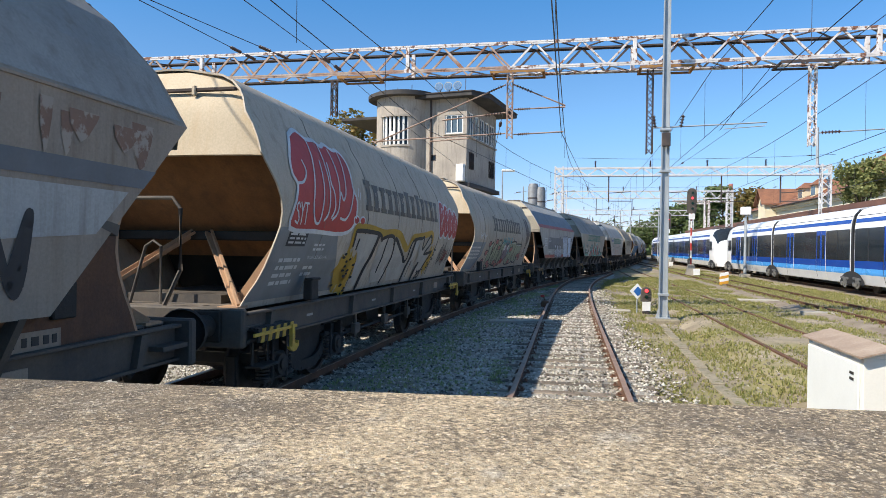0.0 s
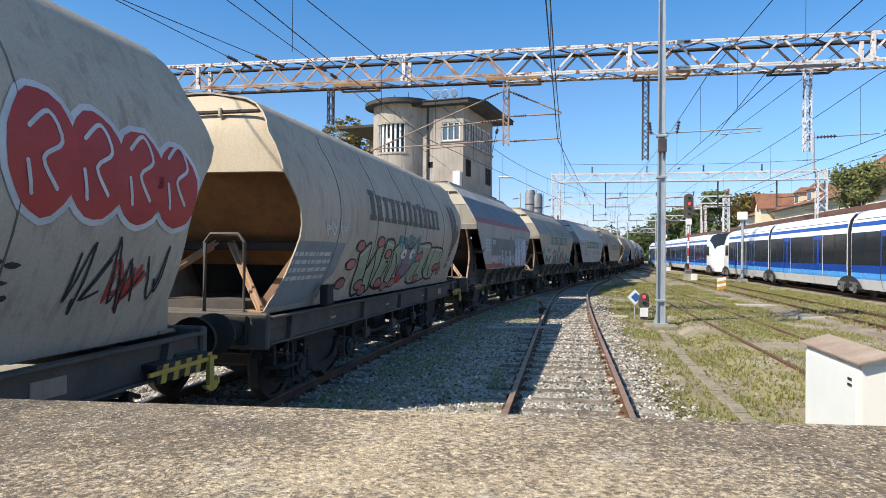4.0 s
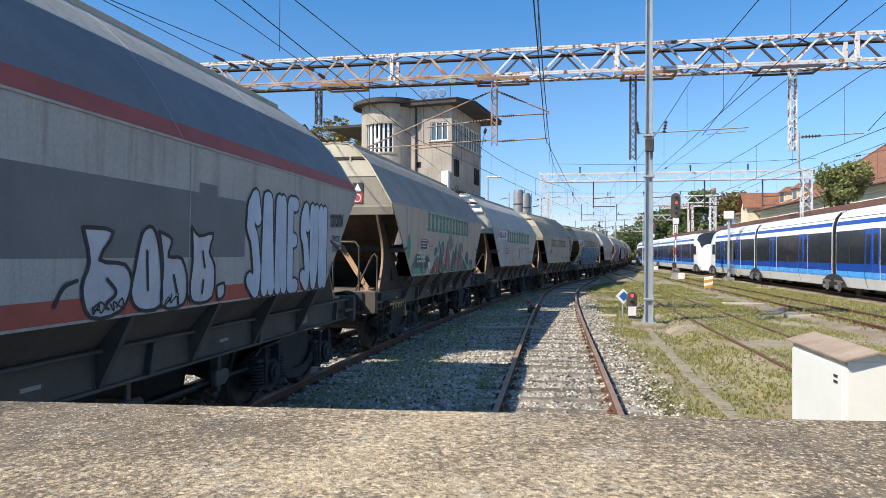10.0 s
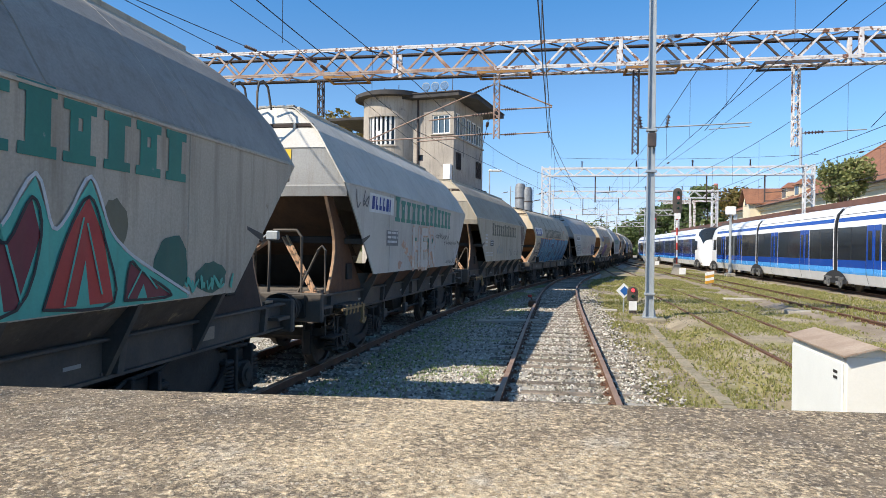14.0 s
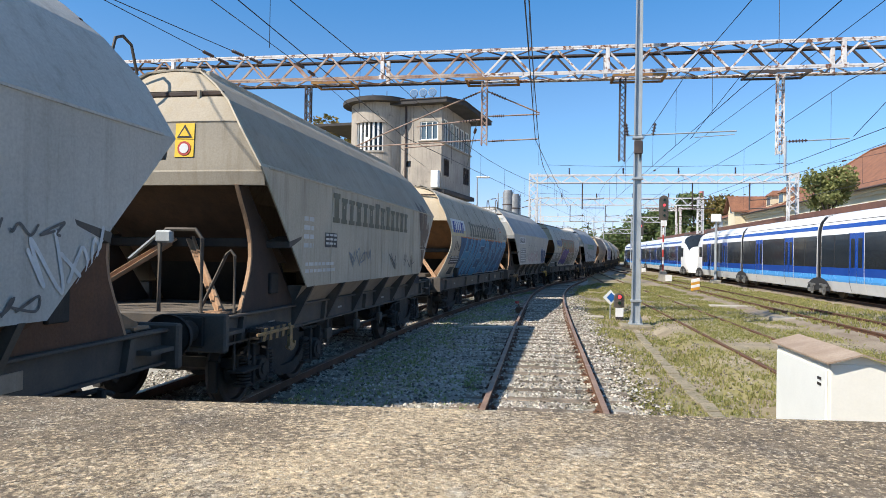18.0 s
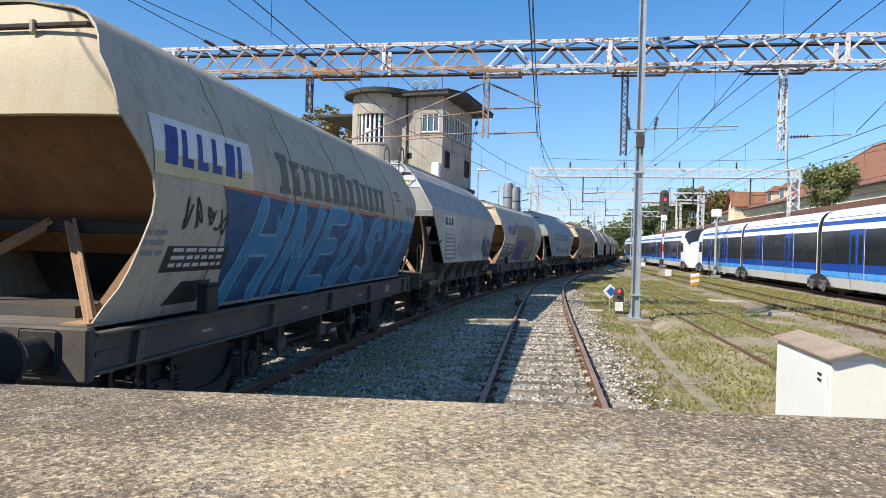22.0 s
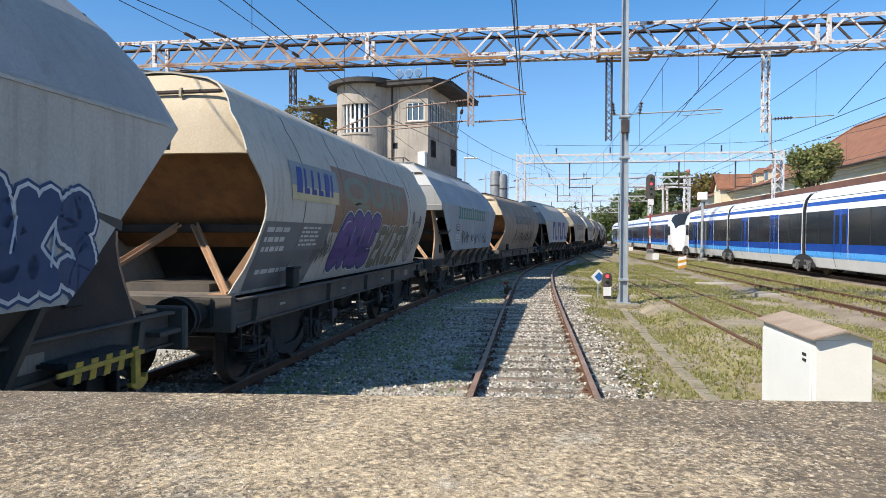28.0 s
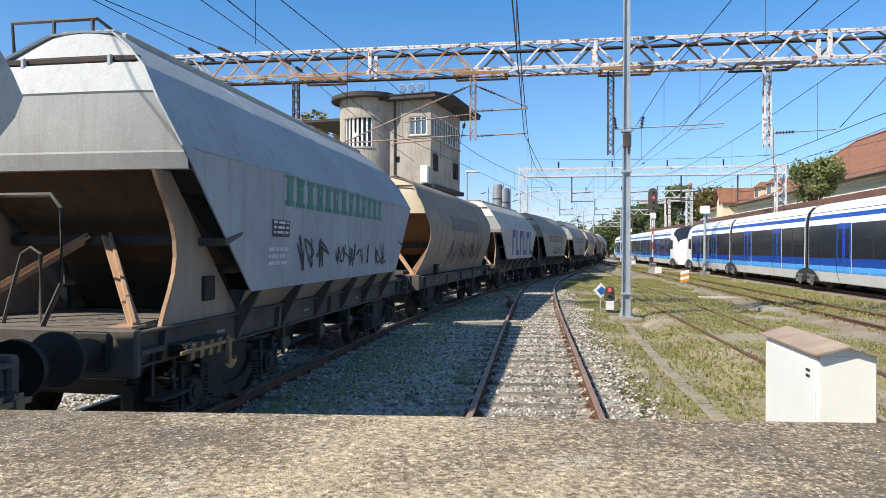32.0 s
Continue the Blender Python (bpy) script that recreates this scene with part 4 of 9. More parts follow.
def end_gear(w, kind, q, slope_mat, strut_mat, wing_mat=M_WING):
    """What fills the open end: the hopper's sloping end wall, a black sheet for the shade below it, cross beam and
    struts.
    """
    b = 1.09 if kind == "ang" else 1.30
    far = q @ pose(-0.12 if kind == "ang" else -0.36, 0, 0)
    q = q @ pose(-0.12, 0, 0)
    def slope():
        low = 2.70 if kind == "ang" else 2.9
        g = Geo()
        rows = []
        for k in range(6):
            f = k / 5
            h = low - (low - 1.74) * f
            hw = b if kind == "ang" else max(0.5, side_lat("rnd", h) - 0.05)
            rows.append([(-4.58 + 1.3 * f, hw * u, h) for u in (-1, -0.5, 0, 0.5, 1)])
        return g.loft(rows, False).mesh("end_slope", 0)
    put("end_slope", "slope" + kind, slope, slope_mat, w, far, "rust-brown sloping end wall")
    # black sheet painting in the deep shade behind the cross beam
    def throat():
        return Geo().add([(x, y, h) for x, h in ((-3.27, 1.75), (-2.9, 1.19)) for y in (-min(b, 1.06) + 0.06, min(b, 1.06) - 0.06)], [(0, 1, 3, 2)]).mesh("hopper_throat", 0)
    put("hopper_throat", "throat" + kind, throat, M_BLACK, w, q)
    def beam():
        return Geo().box(-4.04, -3.92, -b + 0.05, b - 0.05, 1.94, 2.06, 0.015).mesh("cross_beam", 0)
    put("cross_beam", "xbeam" + kind, beam, M_BLACK, w, q)
    for s in (-1, 1):
        def strut():
            g = Geo().bar((-4.86, s * 1.0, 1.20), (-4.02, s * 0.10, 2.04), 0.10, 0.03)
            return g.bar((-4.90, s * 1.02, 1.20), (-4.0, s * 0.12, 2.04), 0.03, 0.10).box(-5.02, -4.80, s * 0.84, s * 1.08, 1.19, 1.215).mesh("diagonal_strut", 0)
        put("diagonal_strut", "strut%d" % s, strut, strut_mat, w, q)
    if kind == "ang":
        for s in (-1, 1):
            p = put("end_plate", "wing", wing_mesh, wing_mat, w, q @ pose(0.12, s * 1.10, 0))
            put("edge_strip", "wingedge", wing_edge_mesh, strut_mat, p, None)
            def flap():
                return Geo().box(-4.02, -3.80, -0.05, 0.0, 1.36, 1.62, 0.01).mesh("access_flap", 0)
            put("access_flap", "flap", flap, M_BLACK, p, pose(0, -0.01, 0) if s < 0 else pose(0, 0.06, 0))
            def bracket():
                return Geo().prism([(-4.10, 2.02), (-3.7, 2.10), (-3.72, 2.06), (-4.08, 1.94)], -0.33, 0.0).mesh("corner_bracket", 0)
            put("corner_bracket", "bracket", bracket, M_FRAME, p, pose(0, 0, 0) if s < 0 else pose(0, 0.33, 0))
    else:
        for s in (-1, 1):
            def corner():
                pts = [(s * 0.78, 1.20), (s * 1.0, 1.20)] + [(s * (side_lat("rnd", h) - 0.02), h) for h in (1.24, 1.4, 1.6, 1.8, 1.98)]
                return Geo().prism(pts, -4.64, -4.60, "yz").mesh("corner_web", 0)
            put("corner_web", "cornerweb%d" % s, corner, M_WEB, w, q, "brown triangular corner plate")


def hand_rail(w, q, pts, r=0.022):
    part("handrail", Geo().tube(pts, r, 6), M_FRAME, w, smooth=40).matrix_local = q


RAIL_ENDS = {1: ([(-0.34, 1.2), (-0.34, 2.03), (-0.42, 2.13), (-0.78, 2.13), (-0.86, 2.03), (-0.86, 0.75)], []),
             2: ([(-0.34, 1.2), (-0.34, 2.03), (-0.42, 2.13), (-0.78, 2.13), (-0.86, 2.03), (-0.86, 0.75)], [(-0.72, 1.2), (-1.05, 1.86), (-1.10, 1.90), (-1.15, 1.84), (-1.15, 1.2)]),
             3: ([(0.67, 1.2), (0.67, 2.3), (0.57, 2.4), (-0.28, 2.4), (-0.38, 2.28), (-0.39, 1.6), (-0.19, 1.2)], [(0.4, 1.2), (0.2, 1.86), (0.1, 1.92), (0.0, 1.86), (0.0, 1.2)]),
             4: ([(0.20, 1.2), (0.20, 2.3), (0.10, 2.4), (-0.66, 2.4), (-0.76, 2.3), (-0.76, 1.2)], [(0.25, 1.2), (0.05, 1.75), (-0.02, 1.88), (-0.16, 1.92), (-0.26, 1.82), (-0.27, 1.2)]),
             5: ([(0.08, 1.2), (0.08, 2.35), (-0.8, 2.35), (-0.89, 2.25), (-0.89, 1.8), (-0.72, 1.2)], [(-1.07, 1.2), (-1.07, 1.85), (-1.11, 1.93), (-1.16, 1.85), (-1.16, 1.2)])}


def rails_end(w, q, style):
    """The bent hand rails on the end platform."""
    tall, low = RAIL_ENDS[style]
    hand_rail(w, q, [(-5.15, y, z) for y, z in tall], 0.024)
    if low:
        hand_rail(w, q, [(-4.95, y, z) for y, z in low], 0.018)
    if style == 2:
        part("handbrake", Geo().box(-5.19, -5.11, -0.50, -0.30, 1.98, 2.12, 0.02).bar((-5.15, -0.30, 2.06), (-5.12, 0.05, 1.80), 0.05, 0.02), M_STEEL_GREY, w).matrix_local = q


def ladder(w, q, y):
    """An upright end ladder whose rails hook over onto the roof."""
    g = Geo()
    for s in (-0.2, 0.2):
        g.tube([(-5.02, y + s, 1.2), (-5.02, y + s, 4.22), (-4.97, y + s, 4.38), (-4.84, y + s, 4.44), (-4.68, y + s, 4.38), (-4.56, y + s, 4.05)], 0.02, 6)
    part("ladder", g, M_FRAME, w, smooth=40).matrix_local = q
    for k in range(10):
        def rung():
            return Geo().box(-5.035, -5.005, -0.2, 0.2, -0.012, 0.012, 0.004).mesh("rung", 0)
        put("rung", "rung", rung, M_FRAME, w, q @ pose(0, y, 1.45 + k * 0.28))


def roof_walk(w, material, kind):
    up = 0.205 if kind == "ang" else 0.0
    def grate():
        g = Geo()
        for y in (-0.24, -0.08, 0.08, 0.24):
            g.box(-4.3, 4.3, y - 0.06, y + 0.06, 3.955 + up, 3.975 + up)
        return g.mesh("roof_walkway", 0)
    walkway = put("roof_walkway", "grate" + kind, grate, material, w)
    for k in range(8):
        def foot():
            return Geo().box(-0.03, 0.03, -0.32, 0.32, 3.86 + up, 3.957 + up).mesh("walkway_bracket", 0)
        put("walkway_bracket", "walkfoot" + kind, foot, M_FRAME, walkway, pose(-4.1 + k * 1.17, 0, 0))
    for k in range(1 if kind == "ang" else 0):
        def hatch():
            return Geo().box(-4.25, 4.25, -0.40, -0.34, 4.02, 4.155, 0.01).mesh("hatch_coaming", 30)
        put("hatch_coaming", "hatch", hatch, P_BEIGE, w)


def side_seams(w, kind, xs, material):
    """Raised weld seams round the shell."""
    for x in xs:
        def seam():
            hs = np.linspace(1.28 if kind == "rnd" else 1.45, 3.80 if kind == "rnd" else 2.86, 18 if kind == "rnd" else 3)
            rows = [[(-0.008, -side_lat(kind, h) - 0.001, h), (-0.004, -side_lat(kind, h) - 0.008, h), (0.004, -side_lat(kind, h) - 0.008, h), (0.008, -side_lat(kind, h) - 0.001, h)] for h in hs]
            return Geo().loft(rows, False).mesh("weld_seam", 0)
        put("weld_seam", "seam" + kind, seam, material, w, pose(x, 0, 0))
    if kind == "ang":
        def top_seam():
            return Geo().box(-4.72, 4.72, -1.452, -1.434, 2.852, 2.872).mesh("side_moulding", 0)
        put("side_moulding", "topseam", top_seam, material, w)
        for x in (-2.4, 0.0, 2.4):
            def rib():
                hs = [2.87, 3.32, 3.68, 3.91, 4.07]
                rows = [[(-0.012, -side_lat("ang", h) + 0.002, h), (0, -side_lat("ang", h) - 0.004, h + 0.004), (0.012, -side_lat("ang", h) + 0.002, h)] for h in hs]
                return Geo().loft(rows, False).mesh("roof_rib", 0)
            put("roof_rib", "roofrib", rib, material, w, pose(x, 0, 0))


def roof_sheets(w, material):
    """Overlapping roof plates between the eaves and the walkway, each weathered on its own."""
    n = 5
    for k in range(n):
        a, b = -4.86 + 9.72 * k / n, -4.86 + 9.72 * (k + 1) / n - 0.012
        end = [ang_end(h) - 0.03 for h in (2.90, 3.32, 3.68, 3.98)]
        left = [max(a, -e) for e in end]
        right = [min(b, e) for e in end]
        polys = [[(left[i], h0), (right[i], h0), (right[i + 1], h1), (left[i + 1], h1)] for i, (h0, h1) in enumerate(((2.90, 3.30), (3.30, 3.66), (3.66, 3.98)))]
        mark(w, "ang", "roof_sheet", polys, material, 0.3 if k % 2 else 0.0)


def hopper_sides(w, plate, rib_mat):
    for s in (-1, 1):
        def lower():
            return Geo().add([(-3.5, 1.36, 1.44), (3.5, 1.36, 1.44), (3.2, 1.10, 1.16), (-3.2, 1.10, 1.16), (3.2, 1.10, 0.95), (-3.2, 1.10, 0.95)], [(0, 1, 2, 3), (3, 2, 4, 5)]).mesh("hopper_side", 0)
        put("hopper_side", "hopper", lower, plate, w, pose(0, 0, 0) if s > 0 else FLIP)
        for k in range(6):
            def gusset():
                return Geo().prism([(1.43, 1.435), (1.14, 0.86), (1.02, 0.86), (1.06, 1.435)], -0.03, 0.03, "yz").box(-0.055, 0.055, 1.10, 1.13, 0.86, 0.90).mesh("gusset", 0)
            put("gusset", "gusset", gusset, rib_mat, w, (pose(0, 0, 0) if s > 0 else FLIP) @ pose(-3.25 + k * 1.30, 0, 0))


def make_wagon(kind, label, shell_mat, hood_mat, slope_mat=None, strut_mat=None, roof_mat=None, plate=None, rails=1, ladder_y=None, stripe=True, wing_mat=M_WING):
    w = thing("grain_hopper_wagon", label, "hopper wagon", group="wagons of the grain train")
    strut_mat = strut_mat or M_TAN
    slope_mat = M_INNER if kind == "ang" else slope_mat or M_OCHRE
    s = put("shell", "shell" + kind, shell_mesh, shell_mat, w, None, "", (kind,))
    for q in (Matrix(), FLIP):
        if kind == "rnd":
            put("end_hood", "hood" + kind, hood_mesh, hood_mat, w, q, "cream sloping end wall", (kind,))
        else:
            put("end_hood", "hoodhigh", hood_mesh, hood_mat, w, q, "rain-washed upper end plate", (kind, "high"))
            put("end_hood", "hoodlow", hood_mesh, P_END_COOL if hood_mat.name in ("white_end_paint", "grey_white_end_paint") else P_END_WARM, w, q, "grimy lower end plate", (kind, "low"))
        end_gear(w, kind, q, slope_mat, strut_mat, wing_mat)
        if stripe:
            striped_step(w, q @ (pose(0.48, 0, 0.03) if kind == "ang" else pose(9.66, 0, 0.03)), M_YELLOW if shell_mat is P_GREIGE and kind == "rnd" else M_YELLOW_OLD)
        if rails:
            rails_end(w, q, rails)
    for q in (Matrix(), FLIP):
        for y in (-0.48, 0.48):
            def tick():
                x, z = (4.615, 3.75) if kind == "ang" else (5.07, 3.58)
                return Geo().box(-x - 0.025, -x + 0.02, -0.02, 0.02, z - 0.04, z + 0.07, 0.006).mesh("gutter_bracket", 0)
            put("gutter_bracket", "tick" + kind, tick, hood_mat, w, q @ pose(0, y, 0))
        if kind == "rnd":
            def rain_strip():
                return Geo().box(-5.075, -5.02, -0.98, 0.98, 3.585, 3.625, 0.008).mesh("hood_gutter", 0)
            put("hood_gutter", "rainstrip", rain_strip, M_WING, w, q)
    if kind == "ang":
        for q in (Matrix(), FLIP):
            def gutter():
                return Geo().box(-4.605, -4.56, -0.78, 0.78, 3.755, 3.812, 0.01).mesh("hood_gutter", 0)
            put("hood_gutter", "gutter", gutter, M_WING, w, q)
    underframe(w, kind)
    roof_walk(w, roof_mat or M_STEEL_GREY, kind)
    if kind == "ang":
        hopper_sides(w, plate or M_FRAME, M_FRAME)
        side_seams(w, kind, (-2.6, 0.1, 2.6), shell_mat)
    else:
        side_seams(w, kind, (-3.6, -1.95, -0.3, 1.35, 3.0), M_SEAM)
        def hop():
            return Geo().box(-4.7, 4.7, -0.62, 0.62, 1.14, 1.30).mesh("hopper_bottom", 0)
        put("hopper_bottom", "hopbot", hop, M_FRAME, w)
        def flapbox():
            return Geo().box(-0.11, 0.11, -0.10, 0.02, 1.20, 1.46, 0.015).box(-0.13, 0.13, -0.12, 0.0, 1.45, 1.48, 0.01).mesh("tool_box", 0)
        put("tool_box", "toolbox", flapbox, M_BLACK, w, pose(-3.75, -1.28, 0))
    if ladder_y is not None:
        ladder(w, Matrix(), ladder_y)
    return w


def paint(name, c1, c2=None, streak=0.48, dirt=(0.18, 0.125, 0.08), patch=0.31, pc=(0.16, 0.085, 0.045)):
    return surface(name, c1, c2, 0.7, 0.78, 0, 0.26, 45, 0.12, streak=streak, dirt=dirt, patch=patch, patch_colour=pc, spec=0.22)


M_SEAM = paint("grimy_weld", (0.14, 0.12, 0.10), (0.24, 0.215, 0.18))
P_GREIGE = paint("weathered_greige_paint", (0.53, 0.455, 0.36), (0.44, 0.38, 0.30))
P_GREY = paint("weathered_grey_paint", (0.46, 0.445, 0.41), (0.38, 0.365, 0.335))
P_BEIGE = paint("weathered_beige_paint", (0.51, 0.45, 0.355), (0.42, 0.37, 0.29))
P_PALE = paint("weathered_pale_grey_paint", (0.56, 0.52, 0.445), (0.48, 0.445, 0.38), 0.45)
P_WHITE = paint("dirty_white_paint", (0.55, 0.52, 0.465), (0.46, 0.435, 0.385), 0.3)
P_BLUEGREY = paint("blue_grey_paint", (0.40, 0.43, 0.45), (0.33, 0.355, 0.37), 0.3)
P_BROWNGREY = paint("brown_stained_paint", (0.36, 0.29, 0.225), (0.29, 0.235, 0.185), 0.5)
P_CREAM = paint("cream_end_paint", (0.58, 0.48, 0.345), (0.50, 0.41, 0.28), 0.3, (0.42, 0.28, 0.14))
P_CREAM_W = paint("white_end_paint", (0.60, 0.575, 0.525), (0.52, 0.495, 0.445), 0.2, (0.4, 0.33, 0.25))
P_HOOD_GREY = paint("grey_white_end_paint", (0.50, 0.50, 0.48), (0.43, 0.43, 0.41), 0.25)
P_CREAM_G = paint("grey_cream_end_paint", (0.47, 0.42, 0.335), (0.39, 0.35, 0.27), 0.35, (0.28, 0.22, 0.13))
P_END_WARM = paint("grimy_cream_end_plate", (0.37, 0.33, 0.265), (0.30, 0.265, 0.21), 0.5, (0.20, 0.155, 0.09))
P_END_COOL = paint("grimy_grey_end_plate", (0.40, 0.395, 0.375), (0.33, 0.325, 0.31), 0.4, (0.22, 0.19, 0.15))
P_CREAM_Y = paint("yellowed_end_paint", (0.44, 0.38, 0.29), (0.37, 0.32, 0.245), 0.35, (0.36, 0.26, 0.13))

W = [make_wagon(k, lab, sm, hm, sl, None, rf, pl, rails, lad, stripe, M_RUST if pl is M_RUST else P_BROWNGREY if sm is P_BLUEGREY else M_WING) for k, lab, sm, hm, sl, rf, pl, rails, lad, stripe in [
    ("ang", "grey-brown rust-stained grain hopper wagon on bogies", P_BROWNGREY, P_CREAM, M_RUST, M_STEEL_GREY, M_RUST, 1, None, True),
    ("rnd", "rounded greige grain hopper wagon with red and black graffiti", P_GREIGE, P_CREAM, M_OCHRE, P_GREIGE, None, 3, None, True),
    ("rnd", "rounded greige grain hopper wagon with pale green graffiti", P_GREIGE, P_CREAM, M_OCHRE, P_GREIGE, None, 1, None, True),
    ("ang", "grey grain hopper wagon with red stripes and silver graffiti", P_GREY, P_CREAM_G, M_RUST, P_BROWNGREY, M_FRAME, 4, None, True),
    ("ang", "greige grain hopper wagon with green mountain graffiti", P_GREIGE, P_CREAM_G, M_RUST, P_GREIGE, M_HOPPER, 2, 0.6, True),
    ("ang", "dirty white grain hopper wagon with green lettering", P_WHITE, P_CREAM_W, M_RUST, M_STEEL_GREY, M_RUST, 2, 0.15, True),
    ("ang", "beige-grey grain hopper wagon with brown lettering", P_BEIGE, P_CREAM_Y, M_RUST, P_BEIGE, P_BROWNGREY, 2, 0.6, True),
    ("rnd", "rounded beige grain hopper wagon with big blue graffiti", P_BEIGE, P_CREAM, M_OCHRE, P_BEIGE, None, 0, None, False),
    ("ang", "pale grey grain hopper wagon with ladder and faded graffiti", P_WHITE, P_HOOD_GREY, M_RUST, M_STEEL_GREY, M_HOPPER, 5, -0.34, True),
    ("rnd", "rounded pale grey grain hopper wagon with purple graffiti", P_PALE, P_CREAM, M_OCHRE, P_PALE, None, 0, None, True),
    ("ang", "blue-grey grain hopper wagon with green lettering", P_BLUEGREY, P_HOOD_GREY, M_RUST, P_WHITE, P_BROWNGREY, 3, None, True),
    ("rnd", "rounded brown-grey dusty grain hopper wagon", P_BROWNGREY, P_CREAM, M_OCHRE, P_BROWNGREY, None, 0, None, True),
    ("ang", "white grain hopper wagon with tall blue graffiti", P_WHITE, P_CREAM_W, M_RUST, P_WHITE, M_FRAME, 1, None, True),
    ("ang", "beige-grey grain hopper wagon far down the train", P_BEIGE, P_CREAM, M_RUST, P_BROWNGREY, M_FRAME, 1, None, True),
    ("ang", "grey grain hopper wagon far down the train", P_GREY, P_CREAM_W, M_RUST, P_GREY, M_FRAME, 0, None, True),
    ("rnd", "rounded grey grain hopper wagon far down the train", P_GREIGE, P_CREAM, M_OCHRE, P_GREIGE, None, 0, None, True),
    ("ang", "dark grain hopper wagon far down the train", P_BROWNGREY, P_CREAM, M_RUST, P_GREY, M_FRAME, 0, None, True),
    ("rnd", "rounded beige grain hopper wagon far down the train", P_BEIGE, P_CREAM, M_OCHRE, P_GREIGE, None, 0, None, True),
    ("ang", "pale grain hopper wagon far down the train", P_WHITE, P_CREAM_W, M_RUST, P_GREY, M_FRAME, 0, None, True),
]]
striped_step(W[1], pose(0, 0, 0.03), M_YELLOW)
striped_step(W[8], pose(8.75, 0, 0.03), M_YELLOW)
CENTRE = [0.9, 12.6, 24.7, 36.87, 48.9, 60.7, 72.37, 84.5, 96.4, 108.2, 120.3, 132.4, 144.8] + [156.9 + 12.0 * k for k in range(len(W) - 13)]


# ---- overhead gantries ----
def lattice(g, x, y, z0, z1, w, d, step, t=0.035):
    """An upright lattice post: four corner angles and zigzag lacing."""
    for sx in (-1, 1):
        for sy in (-1, 1):
            g.box(x + sx * w / 2 - t / 2, x + sx * w / 2 + t / 2, y + sy * d / 2 - t / 2, y + sy * d / 2 + t / 2, z0, z1)
    n = max(2, round((z1 - z0) / step))
    for k in range(n):
        a, b = z0 + (z1 - z0) * k / n, z0 + (z1 - z0) * (k + 1) / n
        s = 1 if k % 2 else -1
        for sy in (-1, 1):
            g.bar((x - s * sy * w / 2, y + sy * d / 2, a), (x + s * sy * w / 2, y + sy * d / 2, b), t * 0.7)
            g.bar((x + sy * w / 2, y - s * d / 2, a), (x + sy * w / 2, y + s * d / 2, b), t * 0.7)
    return g


def insulator(parent, p, q, material=M_INSULATOR, r=0.055, n=6):
    """A string of porcelain sheds between two points."""
    p, q = Vector(p), Vector(q)
    g = Geo().tube([p, q], r * 0.4, 6)
    for k in range(n):
        c = p.lerp(q, (k + 0.5) / n)
        d = (q - p) / n * 0.22
        g.tube([c - d, c, c + d], [r * 0.5, r, r * 0.45], 10)
    return part("insulator", g, material, parent, "ribbed brown porcelain insulator", 40)


GANTRY = Matrix.Translation((0, 21.2, 0)) @ pose(0, 0, 0, 0, 0, -9.65)
gan = thing("overhead_gantry", "peeling white and rusty lattice steel gantry spanning the tracks", "gantry", GANTRY)
G0, G1, GB, GT, GD = -13.0, 27.0, 7.53, 8.30, 0.8
RUST_TO = 1.5
# most rear members and the top lacing are coloured darker than the front
for y, z in ((0, GB), (0, GT), (GD, GB), (GD, GT)):
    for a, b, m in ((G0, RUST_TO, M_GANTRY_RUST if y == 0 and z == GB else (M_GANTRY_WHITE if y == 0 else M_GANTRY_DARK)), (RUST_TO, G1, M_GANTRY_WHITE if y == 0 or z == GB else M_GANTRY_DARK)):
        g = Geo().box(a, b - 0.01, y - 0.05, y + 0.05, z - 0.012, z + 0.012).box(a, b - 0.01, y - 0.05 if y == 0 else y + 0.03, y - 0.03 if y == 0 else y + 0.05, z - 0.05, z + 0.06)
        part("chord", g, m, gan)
k, u = 0, G0
while u < G1 - 0.75:
    up = k % 2 == 0
    for y in (0, GD):
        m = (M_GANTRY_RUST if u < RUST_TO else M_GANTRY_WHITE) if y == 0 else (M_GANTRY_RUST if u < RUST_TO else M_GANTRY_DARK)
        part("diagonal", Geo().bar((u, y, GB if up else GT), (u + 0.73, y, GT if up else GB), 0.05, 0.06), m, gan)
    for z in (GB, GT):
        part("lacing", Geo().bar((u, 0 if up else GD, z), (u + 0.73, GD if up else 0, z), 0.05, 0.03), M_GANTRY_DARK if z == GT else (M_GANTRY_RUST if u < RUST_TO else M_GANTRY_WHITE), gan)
    u += 0.73
    k += 1
for u in (-9.0, -1.72, 5.35, 12.05, 19.5):
    for y in (0, GD):
        part("post", Geo().box(u - 0.06, u + 0.06, y - 0.06, y + 0.06, GB, GT, 0.01), M_GANTRY_WHITE, gan)
    part("gusset_plate", Geo().box(u - 0.11, u + 0.11, -0.065, -0.055, GB - 0.05, GB + 0.09), M_GANTRY_WHITE, gan)
for u in (G0, G1):
    part("gantry_leg", lattice(Geo(), u, 0.4, -0.2, GT, 0.7, 0.8, 0.7, 0.08), M_GANTRY_WHITE, gan)
